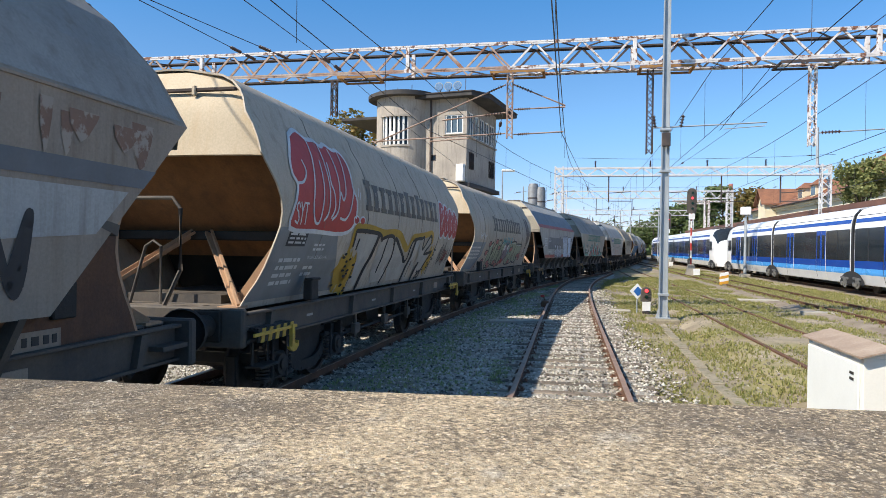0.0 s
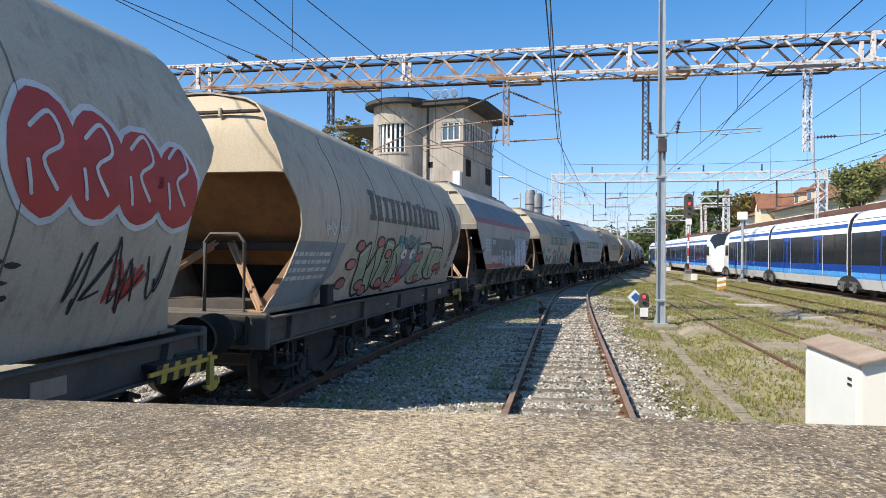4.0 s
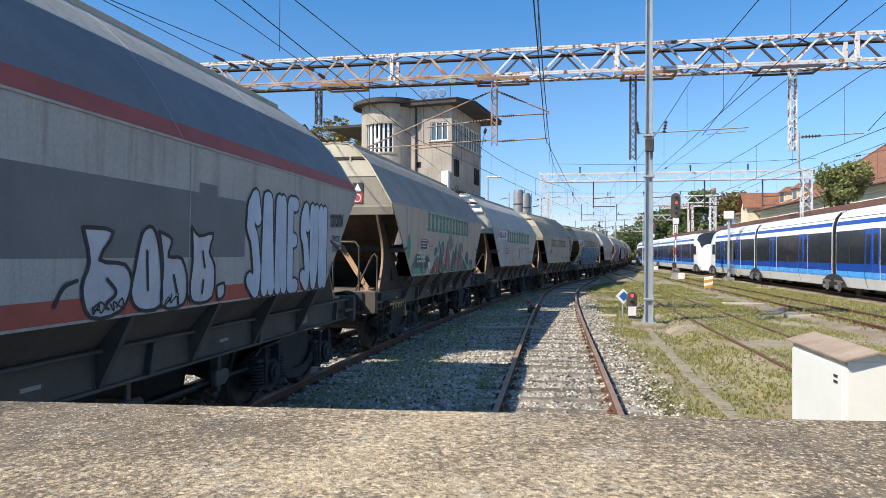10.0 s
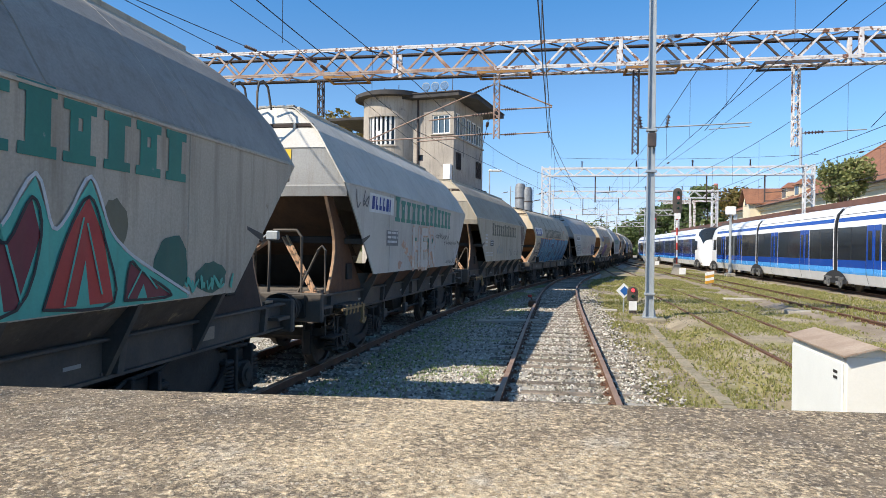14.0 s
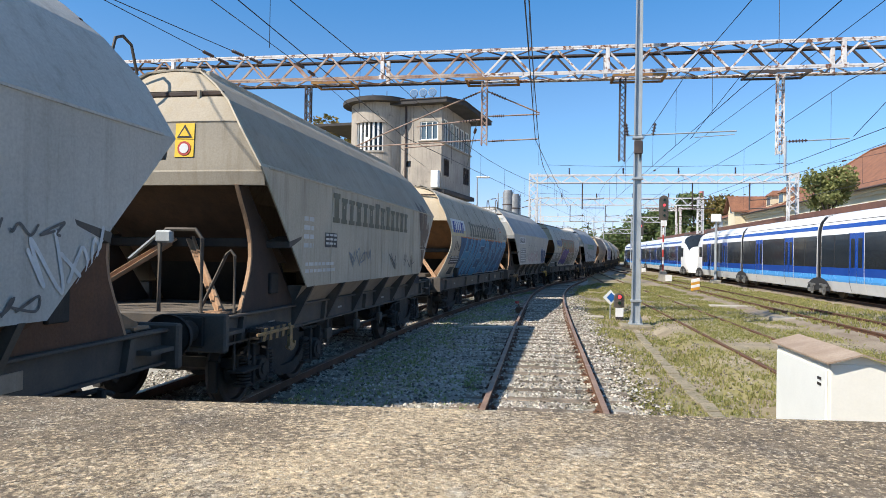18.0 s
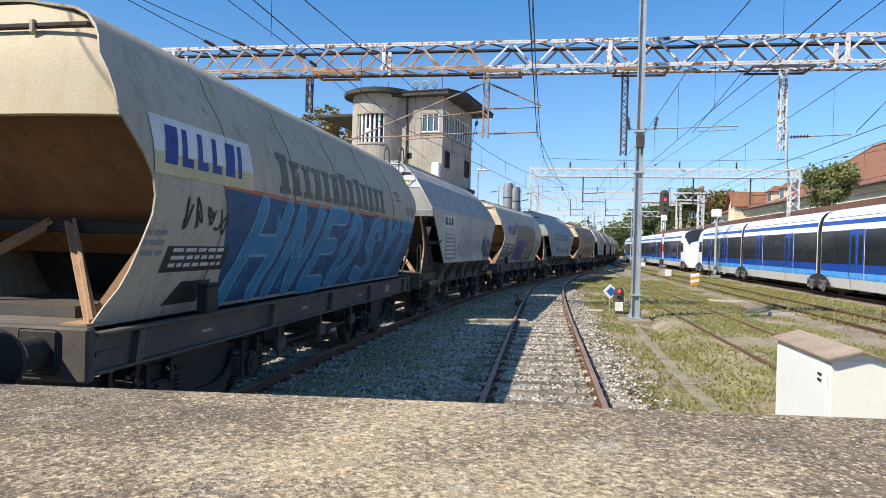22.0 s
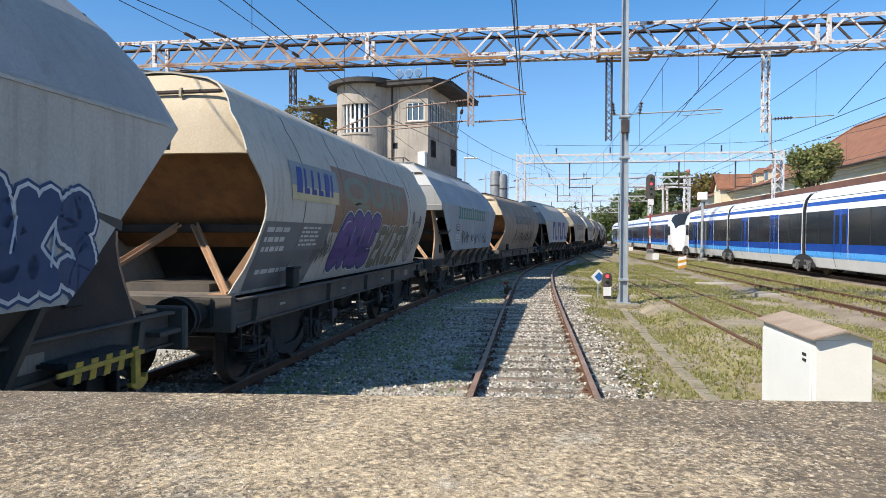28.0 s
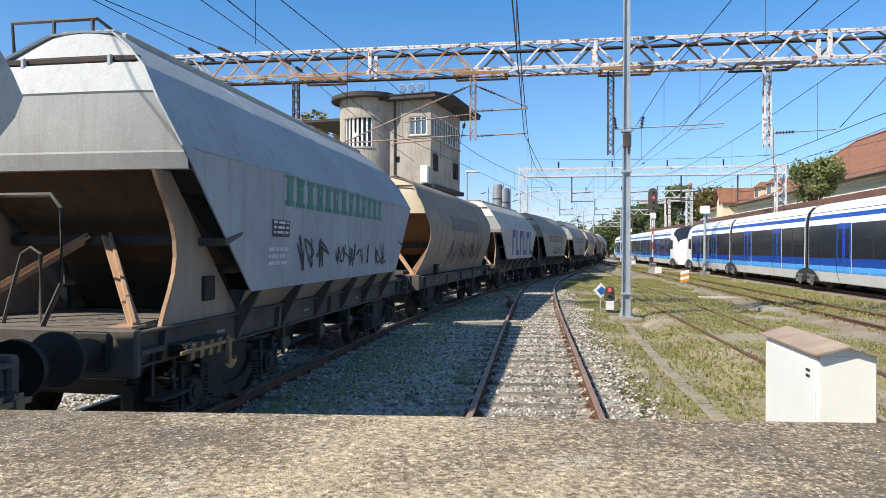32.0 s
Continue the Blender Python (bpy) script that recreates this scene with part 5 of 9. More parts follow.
for u0, u1, m in ((-4.1, -2.75, M_WALK), (0.95, 2.65, M_WALK), (5.5, 7.12, M_WALK), (9.45, 11.2, M_GANTRY_DARK)):
    part("hanger_plate", Geo().box(u0, u1, -0.06, -0.03, GB - 0.15, GB - 0.07).box(u0, u0 + 0.08, -0.03, GD + 0.08, GB - 0.12, GB - 0.08).box(u1 - 0.08, u1, -0.03, GD + 0.08, GB - 0.12, GB - 0.07).box(u0, u1, GD + 0.08, GD + 0.1, GB - 0.13, GB - 0.06), m, gan, "rust-ochre channel under the truss")
for u, low, m in ((-4.35, 6.25, M_GANTRY_DARK), (1.55, 5.40, M_GANTRY_RUST), (5.85, 4.85, M_GANTRY_DARK), (10.45, 5.02, M_GANTRY_WHITE), (16.5, 5.2, M_GANTRY_WHITE)):
    part("drop_post", lattice(Geo(), u, 0.4, low, GB - 0.1, 0.17, 0.17, 0.2, 0.034), m, gan, "lattice drop post")
U = 1.55
for a, b in (((U + .13, .4, 6.32), (U + 1.75, .4, 6.36)), ((U + .13, .4, 5.52), (U + 1.7, .4, 5.58)), ((U + .1, .4, 7.12), (U + 1.75, .4, 6.40)),
             ((U - .13, .4, 5.56), (U - 4.6, .4, 5.36)), ((U - .13, .4, 6.22), (U - 2.2, .4, 6.02)), ((U - .13, .4, 7.12), (U - 4.5, .4, 5.30)), ((U - 1.3, .4, 5.42), (U - 2.6, .4, 5.34))):
    part("cantilever_tube", Geo().tube([a, b], 0.024, 6), M_TUBE, gan)
for a, b in (((U + .25, .4, 6.32), (U + .65, .4, 6.33)), ((U + .25, .4, 5.52), (U + .65, .4, 5.54)), ((U + .2, .4, 7.08), (U + .7, .4, 6.86)), ((U - .25, .4, 5.55), (U - .7, .4, 5.53)),
             ((U - .25, .4, 6.21), (U - .8, .4, 6.15)), ((U - .25, .4, 7.07), (U - .7, .4, 6.88))):
    insulator(gan, a, b)


def far_gantry(y, xl, xr, h, depth, label, legs=True):
    w = math.hypot(xr - xl, YARD_LEAN * (xr - xl))
    g = thing("portal_gantry", label, "gantry", Matrix.Translation((xl, y, 0)) @ pose(0, 0, 0, 0, 0, -10.1), group="gantries farther down the yard")
    for yy in (0, 0.5):
        for z in (h - depth, h):
            part("chord", Geo().box(0, w, yy - 0.05, yy + 0.05, z - 0.05, z + 0.05), M_FAR_WHITE, g)
    lace = Geo()
    n = int(w / 0.8)
    for k in range(n):
        a, b = w * k / n, w * (k + 1) / n
        lace.bar((a, 0, h - depth if k % 2 else h), (b, 0, h if k % 2 else h - depth), 0.05)
        lace.bar((a, 0.5, h - depth if k % 2 else h), (b, 0.5, h if k % 2 else h - depth), 0.05)
    part("lacing", lace, M_FAR_WHITE, g)["kind"] = "stuff"
    for u in ((0.3, w - 0.3) if legs else ()):
        part("leg", lattice(Geo(), u, 0.25, -0.2, h + 0.15, 0.6, 0.5, 0.6, 0.09), M_FAR_WHITE, g)
    for k in range(1, int(w / 4) + 1):
        u = k * 4.0 - 1.0
        if u < w:
            insulator(g, (u, 0.25, h + 0.06), (u, 0.25, h + 0.55), r=0.10)
            part("dropper_arm", Geo().bar((u + 1, 0.25, h - depth), (u + 1, 0.25, h - depth - 2.0), 0.09).tube([(u + 1, 0.25, h - depth - 1.3), (u + 2.6, 0.25, h - depth - 1.2)], 0.03, 5).tube([(u + 1, 0.25, h - depth - 1.9), (u + 2.6, 0.25, h - depth - 1.9)], 0.03, 5), M_GANTRY_DARK, g)
    return g


fg = far_gantry(51.0, 7.35, 26.3, 8.02, 0.58, "white lattice portal gantry with insulators on top")
part("feeder_post", Geo().tube([(18.4, 0.25, 7.9), (18.4, 0.25, 10.8)], [0.11, 0.09], 8), M_STEEL_GREY, fg)
part("feeder_arm", Geo().tube([(18.4, 0.25, 10.4), (22.7, 0.25, 10.6)], 0.05, 6), M_STEEL_GREY, fg)
insulator(fg, (18.6, 0.25, 10.42), (19.9, 0.25, 10.48), r=0.14)
far_gantry(78.0, 12.0, 30.5, 8.6, 0.8, "white lattice portal gantry in the distance")
far_gantry(112.0, 18.0, 38.0, 8.4, 0.8, "pale portal gantry far down the line")
far_gantry(160.0, 26.0, 48.0, 8.2, 0.9, "pale portal gantry far down the line")

# ---- overhead wires ----
def catenary(label, fx, ys, contact, messenger, dropper=5.0):
    c = thing("catenary_line", label, "overhead wire", group="overhead lines")
    part("contact_wire", Geo().tube([(fx(y), y, contact) for y in ys], 0.011, 4), M_WIRE, c)
    def sag(y):
        i = max(k for k in range(len(ys)) if ys[k] <= y) if y < ys[-1] else len(ys) - 2
        f = (y - ys[i]) / (ys[i + 1] - ys[i]) if ys[i + 1] > ys[i] else 0
        return messenger - 0.55 * 4 * f * (1 - f) * min(1, (ys[i + 1] - ys[i]) / 40)
    yy = list(np.linspace(ys[0], ys[-1], 60))
    part("messenger_wire", Geo().tube([(fx(y), y, sag(y)) for y in yy], 0.013, 4), M_WIRE, c)
    y = ys[0] + 2
    while y < min(ys[-1], 90):
        part("dropper", Geo().tube([(fx(y), y, contact), (fx(y), y, sag(y))], 0.006, 4), M_WIRE, c)
        y += dropper
    return c


SPANS = [-25, 21, 51, 80, 112, 160, 220]
catenary("contact and carrier wire over the grain train", lambda y: at_main(y) - 0.45, SPANS, 5.55, 7.05)
catenary("contact and carrier wire over the siding", lambda y: at_siding(y) - 0.35, SPANS[:3], 5.55, 6.75)
for tr, dx in (("c", -0.5), ("d", -0.1), ("e", 0.1)):
    catenary("contact and carrier wire over the yard track", lambda y: yard(YARD_X0[tr], y) + dx, SPANS, 5.6, 7.55)
for p, q, sag in (((-9.8, 6.0, 7.6), (-6.66, 22.0, 7.95), 0.03), ((-10.95, 6.0, 7.52), (-5.54, 22.0, 8.0), 0.03), ((-5.92, 1.0, 6.29), (-3.82, 22.0, 7.6), 0.03), ((-3.82, 22.0, 7.6), (1.2, 45.0, 6.6), 0.2), ((2.0, 48, 6.6), (1.4, 21.4, 6.3), 0.1),
                  ((7.9, 3.0, 7.75), (16.6, 52.0, 8.2), 0.25), ((20.5, 6.0, 7.6), (27.5, 47.0, 8.6), 0.4), ((8.6, 51.5, 8.9), (26.8, 48, 8.9), 0.2), ((12, 78.5, 9.2), (30.5, 75, 9.2), 0.2), ((9.0, 19.4, 7.3), (8.2, 21.2, 5.7), 0.0), ((13.6, 18.6, 7.3), (12.9, 20.3, 5.7), 0.0)):
    p, q = Vector(p), Vector(q)
    pts = [p.lerp(q, k / 8) - Vector((0, 0, sag * 4 * (k / 8) * (1 - k / 8))) for k in range(9)]
    fw = whole("feeder_wire", Geo().tube(pts, 0.012, 4), M_WIRE, "dark stranded feeder wire between gantries", "overhead wire", group="feeder wires")
    if 4 < (q - p).length < 60:
        for k, f in ((7, 0.1), (7, 0.55)) if p.x < -5 else ((7, 0.2),):
            a = pts[k].lerp(pts[k + 1], f)
            insulator(fw, a, a + (pts[k + 1] - pts[k]).normalized() * 0.6, r=0.055, n=7)

# ---- lamp mast beside the siding ----
mast = thing("catenary_mast", "grey tapered steel mast on a concrete foot", "mast", pose(6.01, 19.57, -0.15, 0, 0, -10))
part("foot", Geo().box(-0.45, 0.45, -0.42, 0.42, -0.15, 0.06, 0.03), M_DUCT, mast)
for s in (-1, 1):
    part("flange", Geo().prism([(s * 0.125, 0.0), (s * 0.10, 0.0), (s * 0.065, 12.0), (s * 0.085, 12.0)], -0.08, 0.08), M_STEEL_GREY, mast)
part("web", Geo().prism([(-0.11, 0), (0.11, 0), (0.075, 12), (-0.075, 12)], -0.012, 0.012), M_STEEL_GREY, mast)
part("base_plate", Geo().box(-0.2, 0.2, -0.16, 0.16, 0.06, 0.09).prism([(-0.2, 0.09), (-0.125, 0.09), (-0.125, 0.4)], -0.02, 0.02).prism([(0.2, 0.09), (0.125, 0.09), (0.125, 0.4)], -0.02, 0.02), M_STEEL_GREY, mast)
for z in (0.75, 4.35, 5.55):
    part("clamp", Geo().box(-0.15, 0.15, -0.10, 0.10, z - 0.035, z + 0.035, 0.01), M_STEEL_GREY, mast)
part("bracket_arm", Geo().tube([(-0.35, 0, 5.62), (0.3, 0, 5.64), (2.75, 0, 5.72)], 0.022, 6).tube([(1.6, 0, 5.55), (2.7, 0, 5.62)], 0.014, 6), M_STEEL_GREY, mast)
for x in (-0.3, 0.42):
    insulator(mast, (x, 0, 5.62), (x * 1.15, 0, 5.98), r=0.07, n=4)
part("junction_box", Geo().box(-0.12, 0.12, -0.2, -0.12, 5.05, 5.45, 0.02), M_GANTRY_DARK, mast)

# ---- signals and small yard furniture ----
dw = thing("dwarf_signal", "grey dwarf shunting signal with red lamp and white plate", "signal", pose(6.2, 22.0, -0.2, 0, 0, -6))
head = [(-0.16, 0.42), (-0.16, 0.72)] + [(0.16 * math.cos(a), 0.72 + 0.16 * math.sin(a)) for a in np.linspace(math.pi, 0, 9)] + [(0.16, 0.42)]
part("signal_head", Geo().prism(head, -0.08, 0.10), M_FRAME, dw)
part("number_plate", Geo().box(-0.13, 0.13, -0.10, -0.085, 0.10, 0.40, 0.004), M_WHITE, dw, "plain white plate")
part("post", Geo().box(-0.10, 0.10, -0.08, 0.08, 0.0, 0.44, 0.01), M_GANTRY_DARK, dw)
for z, m in ((0.76, M_RED_LAMP), (0.56, M_GREEN_GLASS)):
    part("lamp", Geo().disc((0, -0.095, z), 0.055, "y", 14, 0.03), m, dw)
    part("lamp_hood", Geo().tube([(-0.08, -0.09, z), (-0.06, -0.19, z + 0.06), (0, -0.20, z + 0.085), (0.06, -0.19, z + 0.06), (0.08, -0.09, z)], 0.012, 5), M_GANTRY_DARK, dw)
bd = thing("diamond_board", "white and blue diamond marker board on a short post", "sign", pose(5.98, 22.25, -0.2, 0, 0, -6))
part("board", Geo().prism([(0, 0.46), (0.25, 0.72), (0, 0.98), (-0.25, 0.72)], -0.01, 0.01), M_WHITE, bd)
part("blue_field", Geo().prism([(0.02, 0.56), (0.19, 0.72), (0.02, 0.88), (-0.13, 0.72)], -0.016, -0.011), M_BLUE_SIGN, bd)
part("post", Geo().tube([(0, 0.03, 0), (0, 0.03, 0.7)], 0.025, 6), M_STEEL_GREY, bd)
whole("cover_slab", Geo().box(-0.35, 0.3, -0.2, 0.2, -0.21, -0.13, 0.02), M_PALE_CONCRETE, "pale concrete cable cover in the grass", "slab", pose(5.55, 22.6, 0, 0, 0, -12))


def colour_light(m, h, label, small=False):
    s = thing("colour_light_signal", label, "signal", m, group="signals")
    for k in range(8):
        z0 = 0.9 + (h - 2.3) * k / 8
        part("post_band", Geo().tube([(0, 0, z0), (0, 0, z0 + (h - 2.3) / 8)], 0.065, 8), M_RED if k % 2 == 0 else M_WHITE, s)
    part("base", Geo().prism([(-0.45, 0), (0.45, 0), (0.22, 1.0), (-0.22, 1.0)], -0.2, 0.2), M_PALE_CONCRETE, s)
    hd = [(-0.3, h - 2.0), (-0.36, h - 1.7), (-0.36, h - 0.4)] + [(0.36 * math.cos(a), h - 0.4 + 0.4 * math.sin(a)) for a in np.linspace(math.pi, 0, 9)] + [(0.36, h - 1.7), (0.3, h - 2.0)]
    part("signal_head", Geo().prism(hd, -0.12, 0.1), M_FRAME, s)
    for i in range(4):
        z = h - 0.38 - i * 0.42
        part("lens", Geo().disc((0.04, -0.13, z), 0.10, "y", 14, 0.02), M_RED_LAMP if i == 1 else M_GREEN_GLASS, s)
        part("lens_hood", Geo().tube([(-0.08, -0.13, z), (-0.04, -0.34, z + 0.10), (0.04, -0.36, z + 0.13), (0.12, -0.34, z + 0.10), (0.16, -0.13, z)], 0.02, 5), M_GANTRY_DARK, s)
    part("plate", Geo().box(-0.24, 0.24, -0.14, -0.11, h - 2.5, h - 2.05, 0.01), M_WHITE, s, "plain white plate")
    part("foot_plate", Geo().box(0.15, 0.65, -0.3, -0.26, 0.15, 0.65, 0.01), M_WHITE, s)
    return s


colour_light(pose(18.7, 53.8, -0.2, 0, 0, -8), 7.1, "tall colour-light signal on a red and white post showing red")
colour_light(pose(26.6, 85.0, -0.2, 0, 0, -8), 6.8, "distant colour-light signal on a red and white post")
lm = thing("yard_lamp", "slim grey lamp post with a white box lamp", "lamp post", pose(23.0, 53.8, -0.2, 0, 0, -8))
part("pole", Geo().tube([(0, 0, 0), (0, 0, 1.2), (0, 0, 5.3)], [0.14, 0.12, 0.10], 8), M_STEEL_GREY, lm)
part("lamp_box", Geo().box(-0.35, 0.35, -0.3, 0.3, 5.0, 5.65, 0.06), M_WHITE, lm)
part("lamp_arm", Geo().box(0.2, 0.5, -0.1, 0.1, 4.6, 5.05, 0.03), M_STEEL_GREY, lm)
part("foot", Geo().box(-0.35, 0.35, -0.35, 0.35, 0, 0.3, 0.04), M_PALE_CONCRETE, lm)
M_MARKER = surface("orange_marker_paint", (0.72, 0.36, 0.03), (0.58, 0.28, 0.03), 6, 0.6, 0, 0.2)
mk = thing("marker_post", "short orange and white striped marker post", "marker", pose(15.4, 38.8, -0.2, 0, 0, -8))
for k in range(4):
    part("stripe", Geo().prism([(-0.22, 0.15 + k * 0.16), (0.22, 0.25 + k * 0.16), (0.22, 0.41 + k * 0.16), (-0.22, 0.31 + k * 0.16)], -0.12, 0.12), M_MARKER if k % 2 == 0 else M_WHITE, mk)
part("stub", Geo().box(-0.14, 0.14, -0.1, 0.1, 0, 0.3), M_PALE_CONCRETE, mk)
whole("cover_slab", Geo().box(-0.8, 0.8, -0.3, 0.3, -0.21, -0.08, 0.02), M_PALE_CONCRETE, "pale concrete trough cover between the tracks", "slab", pose(12.35, 22.4, 0, 0, 0, -12))
whole("cover_slab", Geo().box(-1.1, 1.1, -0.3, 0.3, -0.21, -0.10, 0.02), M_PALE_CONCRETE, "pale concrete trough cover between the tracks", "slab", pose(12.9, 28.0, 0, 0, 0, -12))
duct = thing("cable_duct", "narrow pale concrete cable duct in the grass", "cable duct", kind="structure")
for k in range(22):
    f = k / 22
    y = 7.6 + 10.4 * f
    x = 3.62 + 1.98 * f ** 1.12
    o = part("duct_cover", Geo().box(-0.10, 0.10, 0, 0.46, -0.215, -0.172 + 0.012 * math.sin(k * 2.3), 0.012), M_DUCT, duct)
    o.matrix_local = pose(x, y, 0, 0, 0, -10.5 + 3.0 * math.sin(k * 1.7))

pm = thing("point_machine", "small rusty point lever box beside the rail", "point lever", pose(at_siding(23.4) - 0.85, 23.4, -0.15, 0, 0, -10))
part("lever_box", Geo().box(-0.16, 0.1, -0.22, 0.22, 0, 0.22, 0.03), M_RUST, pm)
part("lever", Geo().tube([(-0.02, 0, 0.2), (-0.12, 0.05, 0.42)], 0.02, 6), M_RUST, pm)
part("weight", Geo().tube([(-0.12, 0.05, 0.34), (-0.12, 0.05, 0.42)], 0.07, 8), M_RED, pm)
whole("timber_plank", Geo().box(-0.1, 1.7, -0.14, 0.14, -0.14, -0.06, 0.015), M_PALE_CONCRETE, "pale concrete plank laid beside the rail", "plank", pose(0.95, 18.1, 0, 0, 0, 8))

# ---- relay cabinet beyond the ramp ----
cb = thing("relay_cabinet", "cream metal relay cabinet with rust-stained gabled lid", "cabinet", pose(3.07, 5.10, -0.2, 0, 0, -10.2))
CW, CD, CH = 0.42, 1.22, 1.30
part("body", Geo().box(0.005, CW, 0, CD, 0, CH, 0.006), M_CABINET, cb)
dr = part("door", Geo().box(-0.012, 0.004, 0.05, CD - 0.03, 0.06, CH - 0.06, 0.004), M_CABINET_DOOR, cb, "pale grey door")
part("vent", Geo().box(-0.018, -0.011, 0.13, 0.20, 1.150, 1.170).box(-0.018, -0.011, 0.13, 0.20, 1.105, 1.125), M_BLACK, dr)
part("hinge", Geo().box(-0.02, -0.011, 0.03, 0.05, 0.25, 0.35, 0.003), M_CABINET, dr)
for s in (0, 1):
    x0, x1, z0, z1 = ((-0.035, CW * 0.5, CH, CH + 0.075), (CW * 0.5, CW + 0.035, CH + 0.075, CH))[s]
    part("lid_panel", Geo().add([(x0, -0.06, z0), (x1, -0.06, z1), (x1, CD + 0.06, z1), (x0, CD + 0.06, z0), (x0, -0.06, z0 + 0.014), (x1, -0.06, z1 + 0.014), (x1, CD + 0.06, z1 + 0.014), (x0, CD + 0.06, z0 + 0.014)],
                         [(0, 1, 2, 3), (7, 6, 5, 4), (0, 4, 5, 1), (1, 5, 6, 2), (2, 6, 7, 3), (3, 7, 4, 0)]), M_LID, cb, smooth=0)
part("gable", Geo().prism([(0.0, CH), (CW, CH), (CW * 0.5, CH + 0.07)], 0.0, 0.02), M_CABINET, cb)
part("plinth", Geo().box(-0.03, CW + 0.03, -0.03, CD + 0.03, -0.02, 0.05, 0.01), M_PALE_CONCRETE, cb)

# ---- signal tower ----
TOW = Matrix.Translation((0.41, 37.0, 0)) @ pose(0, 0, 0, 0, 0, -19.3)
tw = thing("signal_tower", "weathered rendered signal tower with round stair turret and flat roofs", "building", TOW)


def wall_with(name, plane, a0, a1, z0, z1, at, thick, holes, material, parent):
    """A wall in one piece with rectangular openings cut through it; plane x: the wall runs along x."""
    xs = sorted({a0, a1, *[v for h in holes for v in h[:2]]})
    zs = sorted({z0, z1, *[v for h in holes for v in h[2:]]})
    lo, hi = sorted((at, at + thick))
    solid = {}
    for i in range(len(xs) - 1):
        for j in range(len(zs) - 1):
            cx, cz = (xs[i] + xs[i + 1]) / 2, (zs[j] + zs[j + 1]) / 2
            solid[i, j] = not any(h[0] < cx < h[1] and h[2] < cz < h[3] for h in holes)
    g, seen = Geo(), {}

    def vert(i, d, j):
        if (i, d, j) not in seen:
            seen[i, d, j] = len(g.v)
            g.v.append((xs[i], hi if d else lo, zs[j]) if plane == "x" else (hi if d else lo, xs[i], zs[j]))
        return seen[i, d, j]

    for (i, j), full in solid.items():
        if not full:
            continue
        for d in (0, 1):
            g.f.append((vert(i, d, j), vert(i + 1, d, j), vert(i + 1, d, j + 1), vert(i, d, j + 1)))
        for ni, nj, p, q in ((i - 1, j, (i, j), (i, j + 1)), (i + 1, j, (i + 1, j), (i + 1, j + 1)), (i, j - 1, (i, j), (i + 1, j)), (i, j + 1, (i, j + 1), (i + 1, j + 1))):
            if not solid.get((ni, nj), False):
                g.f.append((vert(p[0], 0, p[1]), vert(q[0], 0, q[1]), vert(q[0], 1, q[1]), vert(p[0], 1, p[1])))
    return part(name, g, material, parent, smooth=0)


def window(parent, plane, a0, a1, z0, z1, at, inward, frame_mat, glass, bars=1):
    w = part("window", Geo().box(a0, a1, at + inward * 0.10 - 0.005, at + inward * 0.10 + 0.005, z0, z1) if plane == "x" else Geo().box(at + inward * 0.10 - 0.005, at + inward * 0.10 + 0.005, a0, a1, z0, z1), glass, parent)
    fr = Geo()
    lo, hi = sorted((at + inward * 0.04, at + inward * 0.09))
    segs = [(a0, a0 + 0.06, z0, z1), (a1 - 0.06, a1, z0, z1), (a0 + 0.06, a1 - 0.06, z0, z0 + 0.06), (a0 + 0.06, a1 - 0.06, z1 - 0.06, z1)]
    segs += [(a0 + (a1 - a0) * k / (bars + 1) - 0.025, a0 + (a1 - a0) * k / (bars + 1) + 0.025, z0 + 0.06, z1 - 0.06) for k in range(1, bars + 1)]
    for u0, u1, w0, w1 in segs:
        if plane == "x":
            fr.box(u0, u1, lo, hi, w0, w1)
        else:
            fr.box(lo, hi, u0, u1, w0, w1)
    part("window_frame", fr, frame_mat, w)
    return w


wall_with("wall", "x", -4.4, 0.0, 5.5, 10.2, 0.0, 0.3, [(-1.28, -0.22, 8.25, 9.30), (-2.2, -1.8, 6.75, 7.1)], M_RENDER, tw)
right_holes = [(0.35 + k * 1.05, 1.25 + k * 1.05, 8.2, 9.5) for k in range(5)] + [(0.45, 1.15, 6.3, 7.25), (4.3, 5.2, 6.2, 7.2)]
wall_with("wall", "y", 0.3, 5.8, 5.5, 10.2, 0.0, -0.3, right_holes, M_RENDER, tw)
wall_with("wall", "x", -4.4, -0.3, 5.5, 10.2, 5.8, -0.3, [], M_RENDER, tw)
wall_with("wall", "y", 0.3, 5.5, 5.5, 10.2, -4.4, 0.3, [], M_RENDER, tw)
part("floor_slab", Geo().box(-4.55, 0.25, -0.1, 6.0, 5.25, 5.5, 0.03), M_ROOF_DARK, tw)
part("base_storey", Geo().box(-4.3, -1.4, 0.6, 5.4, -0.3, 5.25), M_RENDER, tw)
window(tw, "x", -1.28, -0.22, 8.25, 9.30, 0.0, 1, M_WHITE, M_SKY_GLASS, 2)
window(tw, "x", -2.2, -1.8, 6.75, 7.1, 0.0, 1, M_GANTRY_DARK, M_GLASS, 0)
for k in range(5):
    window(tw, "y", 0.35 + k * 1.05, 1.25 + k * 1.05, 8.2, 9.5, 0.0, -1, M_WHITE, M_SKY_GLASS, 1)
